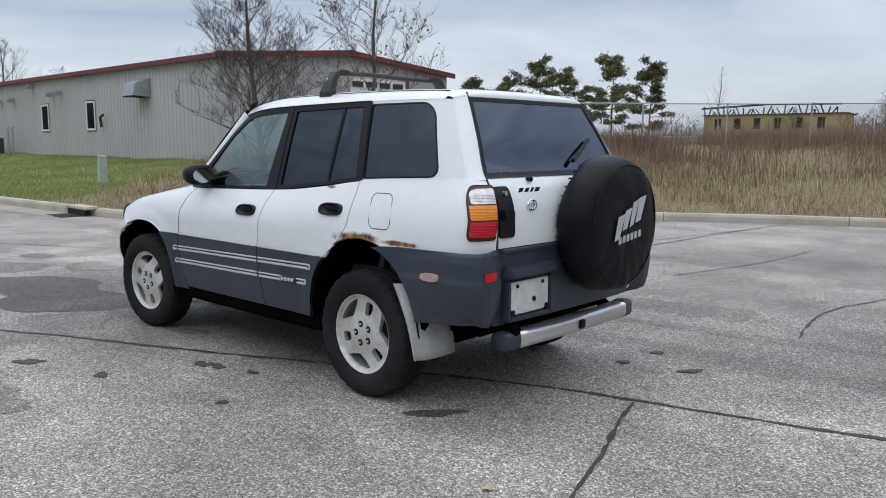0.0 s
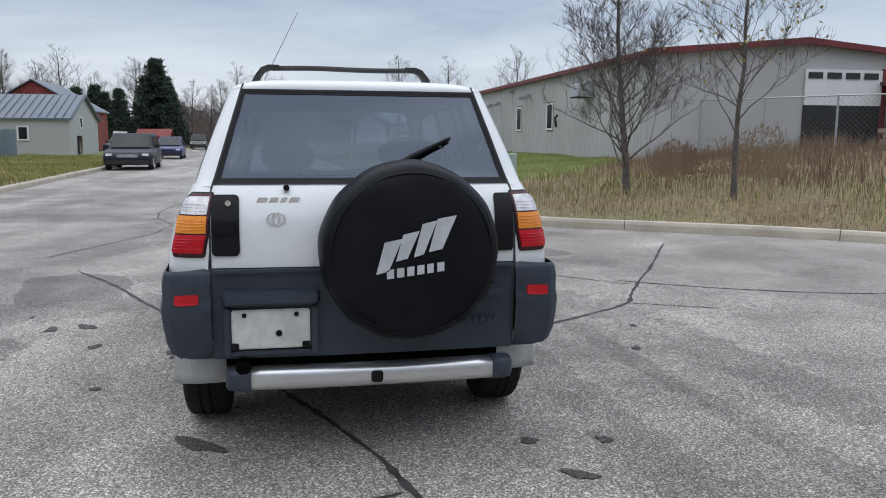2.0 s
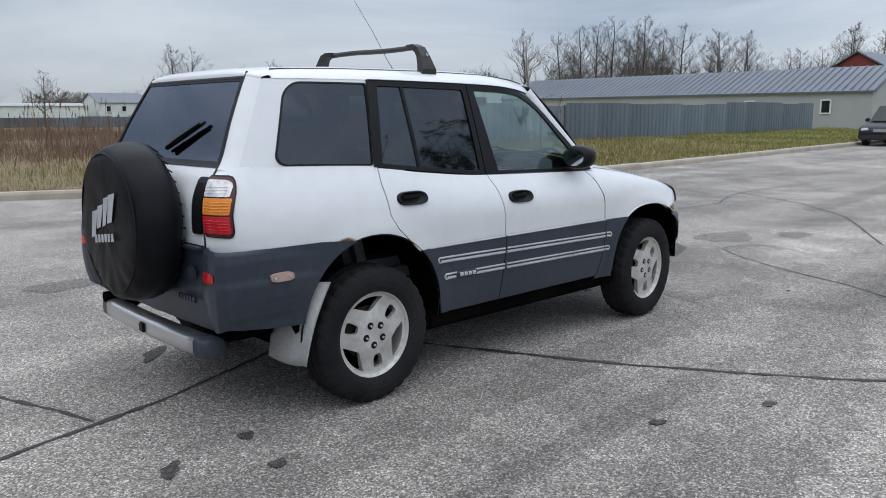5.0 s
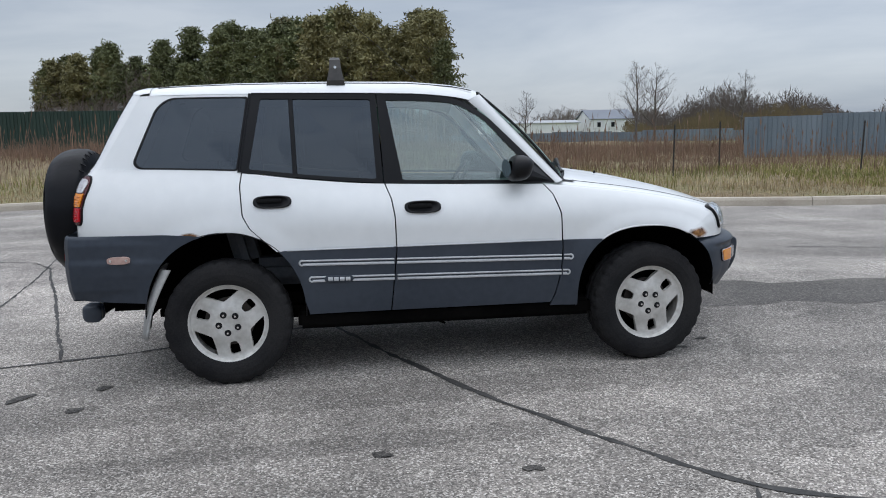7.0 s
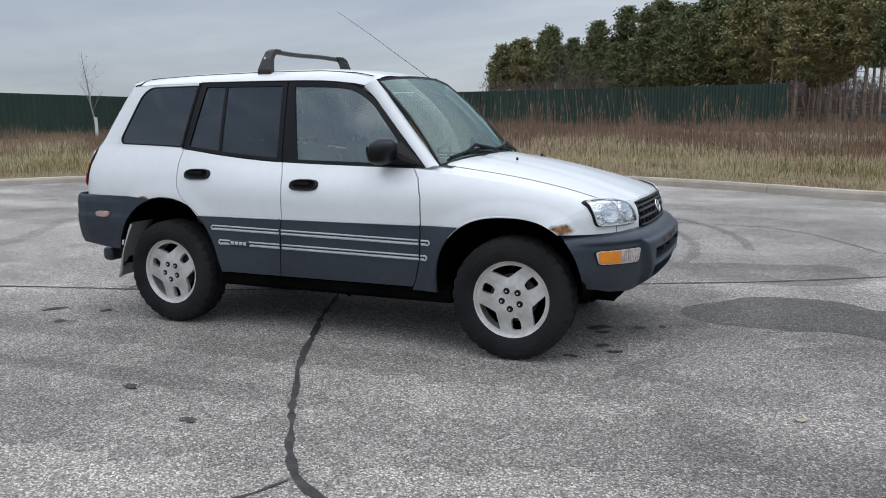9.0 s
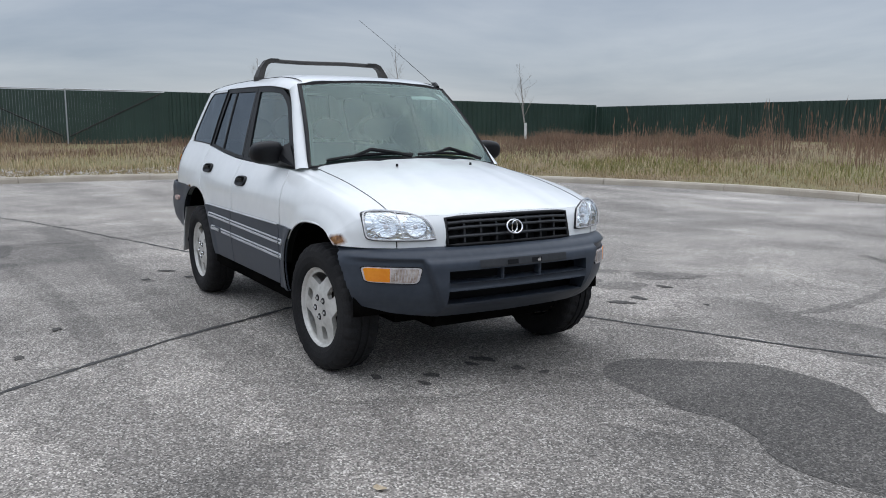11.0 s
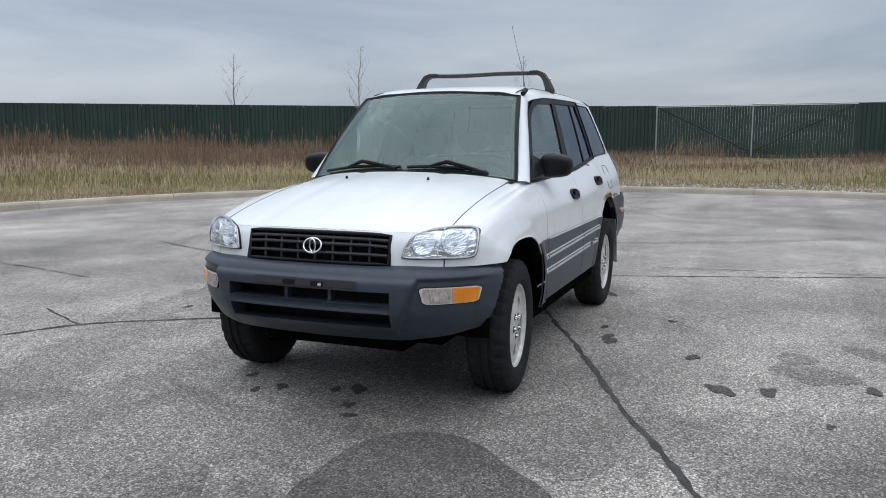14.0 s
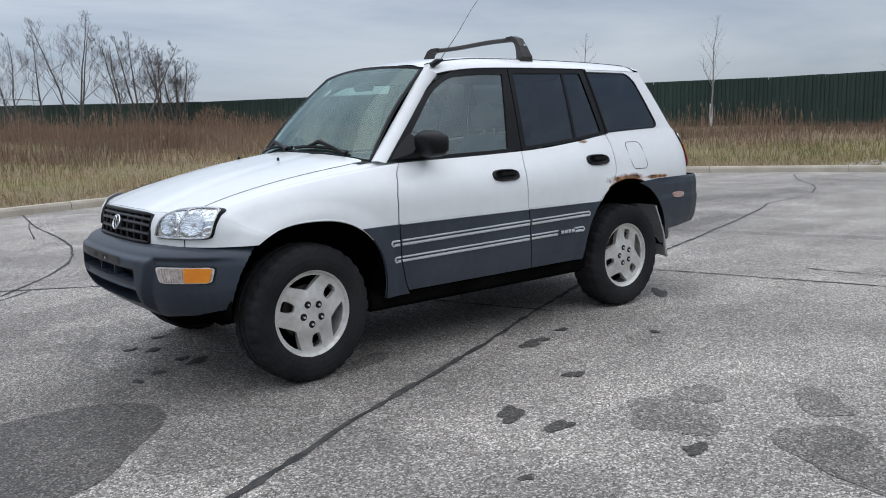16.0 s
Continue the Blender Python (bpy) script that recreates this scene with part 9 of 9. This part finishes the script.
def print_shape(pts, name="printed_mark"):
    """A flat pale print on the cover, given across and up from its middle."""
    V = [(-2.2437, sy_ - a, sz + b_ + 0.01) for a, b_ in pts]
    c = (sum(v[0] for v in V) / len(V), sum(v[1] for v in V) / len(V), sum(v[2] for v in V) / len(V))
    return part(name, (V, [tuple(range(len(V)))]), P_logo, cover, "pale grey printed mark")


for a, lo, hi, w in ((-0.150, -0.085, 0.055, 0.062), (-0.072, -0.035, 0.085, 0.058), (-0.002, -0.02, 0.125, 0.05), (0.058, 0.0, 0.145, 0.068)):
    k = 0.30 * (hi - lo)
    print_shape([(a, lo), (a + w * 0.8, lo + 0.012), (a + w + k, hi), (a + k * 0.8, hi - 0.014)])
for k in range(6):
    w = 0.019 if k != 4 else 0.017
    a = -0.108 + k * 0.040
    print_shape([(a, -0.104 + k * 0.005), (a + w * 1.5, -0.101 + k * 0.005), (a + w * 1.5, -0.064 + k * 0.005), (a, -0.067 + k * 0.005)], "printed_bar")


# wheels
def wheel_meshes():
    n = 90
    tp = [(0.213, 0.083), (0.222, 0.094), (0.245, 0.104), (0.275, 0.108), (0.305, 0.104), (0.322, 0.098), (0.334, 0.090), (0.342, 0.078), (0.345, 0.05), (0.3455, 0.03)]
    tp += [(0.337, 0.028), (0.337, 0.016), (0.3455, 0.014), (0.346, 0.0)]
    tp = tp + [(r, -y) for r, y in tp[-2::-1]]
    V, F = [], []
    for k in range(n):
        a = 2 * math.pi * k / n
        for r, y in tp:
            lug = -0.007 if (k % 3 == 0 and 0.318 < r and abs(y) > 0.045) else -0.004 if (k % 3 == 1 and r > 0.343 and abs(y) < 0.02) else 0
            V.append(((r + lug) * math.cos(a), y, (r + lug) * math.sin(a)))
    m = len(tp)
    for k in range(n):
        for j in range(m - 1):
            F.append((k * m + j, ((k + 1) % n) * m + j, ((k + 1) % n) * m + j + 1, k * m + j + 1))
    tyre = mesh_of("tyre", V, F, P_rubber, False)
    # alloy face: three broad split spokes, three windows, three wide openings
    rs = [0.0, 0.025, 0.05, 0.075] + [0.09 + 0.116 * i / 58 for i in range(59)]
    dish = curve([0.0, 0.05, 0.078, 0.10, 0.125, 0.155, 0.185, 0.206], [0.080, 0.080, 0.079, 0.075, 0.069, 0.065, 0.066, 0.071])
    na = 330
    V = [(0, dish(0), 0)]
    for k in range(na):
        a = 2 * math.pi * k / na
        for r in rs[1:]:
            V.append((r * math.cos(a), dish(r), r * math.sin(a)))
    m = len(rs) - 1

    def hole(deg, r):
        u = deg % 120
        along, side = r * math.cos(radians(u - 60)), abs(r * math.sin(radians(u - 60)))
        if r < 0.190 and along > 0.121 + 0.5 * side - 0.10 * min(side, 0.02):
            return True
        w = u if u < 60 else 120 - u
        along, side = r * math.cos(radians(w)), r * math.sin(radians(w))
        return abs(side / (0.026 + 0.14 * (along - 0.14))) ** 4 + abs((along - 0.142) / 0.036) ** 4 < 1
    F = [(0, 1 + k * m, 1 + ((k + 1) % na) * m) for k in range(na)]
    for k in range(na):
        for j in range(m - 1):
            if not hole((k + 0.5) * 360 / na, (rs[j + 1] + rs[j + 2]) / 2):
                F.append((1 + k * m + j, 1 + k * m + j + 1, 1 + ((k + 1) % na) * m + j + 1, 1 + ((k + 1) % na) * m + j))
    bm = bmesh.new()
    bv = [bm.verts.new(v) for v in V]
    for f in F:
        bm.faces.new([bv[i] for i in f])
    bmesh.ops.delete(bm, geom=[v for v in bm.verts if not v.link_faces], context="VERTS")
    bmesh.ops.recalc_face_normals(bm, faces=bm.faces[:])
    bmesh.ops.solidify(bm, geom=bm.faces[:], thickness=0.028)
    me = bpy.data.meshes.new("alloy_face")
    bm.to_mesh(me)
    bm.free()
    me.materials.append(P_rim)
    rimp = [(0.196, 0.060), (0.205, 0.074), (0.213, 0.086), (0.222, 0.088), (0.223, 0.080), (0.212, 0.074), (0.206, 0.055), (0.200, 0.02), (0.200, -0.09)]
    V, F = [], []
    for k in range(72):
        a = 2 * math.pi * k / 72
        V += [(r * math.cos(a), y, r * math.sin(a)) for r, y in rimp]
    for k in range(72):
        for j in range(len(rimp) - 1):
            F.append((k * 9 + j, ((k + 1) % 72) * 9 + j, ((k + 1) % 72) * 9 + j + 1, k * 9 + j + 1))
    rim = mesh_of("rim", V, F, P_rim, True)
    nutb = cyl_bm(0.010, 0.006, 0.020, 10, Matrix.Rotation(-math.pi / 2, 4, "X"))
    nut = bpy.data.meshes.new("wheel_nut")
    nutb.to_mesh(nut)
    nutb.free()
    nut.materials.append(P_chrome)
    cupb = cyl_bm(0.0185, 0.0185, 0.004, 14, Matrix.Rotation(-math.pi / 2, 4, "X"))
    cup = bpy.data.meshes.new("nut_recess")
    cupb.to_mesh(cup)
    cupb.free()
    cup.materials.append(P_black)
    db = cyl_bm(0.135, 0.135, 0.02, 32, Matrix.Rotation(-math.pi / 2, 4, "X"))
    disc = bpy.data.meshes.new("brake_disc")
    db.to_mesh(disc)
    db.free()
    disc.materials.append(P_brake)
    bk = cyl_bm(0.2, 0.2, 0.01, 32, Matrix.Rotation(-math.pi / 2, 4, "X"))
    back = bpy.data.meshes.new("dust_shield")
    bk.to_mesh(back)
    bk.free()
    back.materials.append(P_under)
    return tyre, me, rim, nut, cup, disc, back


TYRE, FACE, RIM, NUT, CUP, DISC, BACK = wheel_meshes()
for x, s, turn, phase in ((-1.205, 1, 0, 15), (-1.205, -1, 0, 100), (1.205, 1, 4, 100), (1.205, -1, 4, 100)):
    w = new("wheel", TYRE)
    w.parent = car
    w.matrix_world = Matrix.Translation((x, s * 0.73, 0.345)) @ Matrix.Rotation(radians(turn), 4, "Z") @ (Matrix.Identity(4) if s > 0 else Matrix.Rotation(math.pi, 4, "Z")) @ Matrix.Rotation(radians(phase), 4, "Y")
    tagged(w, "black tyre on a worn silver alloy wheel")
    for nm, me in (("alloy_face", FACE), ("rim", RIM), ("brake_disc", DISC), ("dust_shield", BACK)):
        o = new(nm, me)
        o.parent = w
        o.matrix_local = Matrix.Translation((0, {"brake_disc": 0.01, "dust_shield": -0.04}.get(nm, 0.0), 0))
        if nm == "alloy_face":
            tagged(o, "silver three-spoke alloy face")
    for k in range(5):
        a = 2 * math.pi * k / 5 + 0.3
        for nm, me, y in (("nut_recess", CUP, 0.0792), ("wheel_nut", NUT, 0.083)):
            o = new(nm, me)
            o.parent = w
            o.matrix_local = Matrix.Translation((0.054 * math.cos(a), y, 0.054 * math.sin(a)))

# roof bar
rk = part("roof_bar", tube([(-0.57, y, 1.783 + 0.003 * math.sin(y * 9)) for y in np.linspace(-0.40, 0.40, 12)], 0.015, 8), P_dash, car, "black roof bar, worn and weathered")
for s in (1, -1):
    V = []
    for y, z, hx, hy in ((0.508, 1.632, 0.052, 0.024), (0.510, 1.665, 0.049, 0.023), (0.500, 1.70, 0.042, 0.021), (0.482, 1.75, 0.034, 0.019), (0.455, 1.795, 0.030, 0.018), (0.42, 1.814, 0.026, 0.016), (0.36, 1.816, 0.021, 0.014)):
        d = Vector((0, 1, 0.15)) if z < 1.78 else Vector((0, 0.5, 0.85)) if z < 1.81 else Vector((0, 0.1, 1))
        for a, b_ in ((-1, -1), (1, -1), (1, 1), (-1, 1)):
            V.append(Vector((-0.57 + a * hx, y, 1.632 + (z - 1.632) * 0.84)) + d * (b_ * hy))
    F = [(i * 4 + k, i * 4 + (k + 1) % 4, (i + 1) * 4 + (k + 1) % 4, (i + 1) * 4 + k) for i in range(6) for k in range(4)] + [(0, 1, 2, 3), (24, 25, 26, 27)]
    ft = part("foot", mirrored(V, F, s), P_dash, rk, "black moulded foot")
    part("lock", cyl_bm(0.008, 0.008, 0.006, 10, Matrix.Translation((-0.57, s * 0.513, 1.738)) @ Matrix.Rotation(math.pi / 2, 4, "X")), P_chrome, ft)

# aerial
ab = part("aerial_base", tube([(0.20, 0.535, 1.59), (0.16, 0.538, 1.612), (0.12, 0.54, 1.622)], [0.016, 0.018, 0.008], 8), P_black, car, "black aerial base on the roof pillar")
part("aerial", tube([(0.14, 0.535, 1.615), (-0.08, 0.44, 1.79), (-0.27, 0.345, 1.95), (-0.48, 0.25, 2.11)], [0.0024, 0.002, 0.0016, 0.0013], 5), P_groove, ab, "thin bent whip aerial")

# fuel flap outline, on the left flank
lp = rounded_loop(0.22, 5, 1.0)
pts = [(lerp(-1.435, -1.275, p) + 0.03 * q, lerp(0.925, 1.105, q)) for p, q in lp]
part("fuel_flap", tube([(x, side_y(x, z) + 0.0005, z) for x, z in pts], 0.0022, 4, True), P_groove, car, "outline of the fuel flap")

# cabin
part("cabin_floor", box_bm(-1.85, 0.8, -0.60, 0.60, 0.40, 0.46), P_under, car)
for s in (1, -1):
    part("door_card", moved(join(box_bm(-0.74, 0.68, 0.64, 0.67, 0.45, 1.06, 0.01), box_bm(-1.85, -0.74, 0.64, 0.67, 0.87, 1.06, 0.01)), Matrix.Diagonal((1, s, 1, 1))), P_cabin, car, "grey inner door trim")
part("dashboard", join(box_bm(0.35, 0.72, -0.62, 0.62, 0.75, 1.02, 0.05), box_bm(0.3, 0.5, 0.12, 0.55, 0.98, 1.07, 0.03)), P_cabin, car, "grey dashboard")
part("bulkhead", box_bm(0.70, 0.76, -0.64, 0.64, 0.42, 1.03), P_under, car)
part("steering_wheel", merged([tube([Vector((0.24 + 0.09 * math.sin(a), 0.34 + 0.175 * math.cos(a), 1.0 + 0.15 * math.sin(a))) for a in np.linspace(0, 2 * math.pi, 29)[:-1]], 0.014, 6, True),
                               tube([(0.24, 0.19, 1.0), (0.26, 0.34, 0.99), (0.24, 0.49, 1.0)], 0.018, 5), tube([(0.26, 0.34, 0.99), (0.45, 0.34, 0.92)], 0.03, 6)]), P_black, car, "black steering wheel")


def seat_thing(x, y, w):
    st = part("car_seat", join(box_bm(x - 0.25, x + 0.25, y - w / 2, y + w / 2, 0.50, 0.66, 0.05), moved(box_bm(-0.07, 0.07, y - w / 2, y + w / 2, 0.0, 0.60, 0.05), Matrix.Translation((x - 0.25, 0, 0.60)) @ Matrix.Rotation(radians(-14), 4, "Y"))), P_seat, car, "grey cloth seat")
    V = [Vector((x - 0.42, y, 1.30)) + Vector((0.045 * math.cos(b_) * 1, 0.13 * math.cos(a), 0.085 * math.sin(a))) for b_ in (0, math.pi) for a in np.linspace(0, 2 * math.pi, 25)[:-1]]
    F = [(i, (i + 1) % 24, 24 + (i + 1) % 24, 24 + i) for i in range(24)] + [tuple(range(24)), tuple(range(47, 23, -1))]
    part("head_restraint", (V, F), P_seat, st, "cloth head restraint")
    for dy in (-0.05, 0.05):
        part("post", tube([(x - 0.42, y + dy, 1.15), (x - 0.42, y + dy, 1.25)], 0.007, 5), P_chrome, st)


seat_thing(0.02, 0.35, 0.5)
seat_thing(0.02, -0.35, 0.5)
seat_thing(-0.85, 0.32, 0.55)
seat_thing(-0.85, -0.32, 0.55)
part("inner_mirror", box_bm(0.30, 0.325, -0.12, 0.10, 1.47, 1.53, 0.012), P_black, car, "black inner mirror")
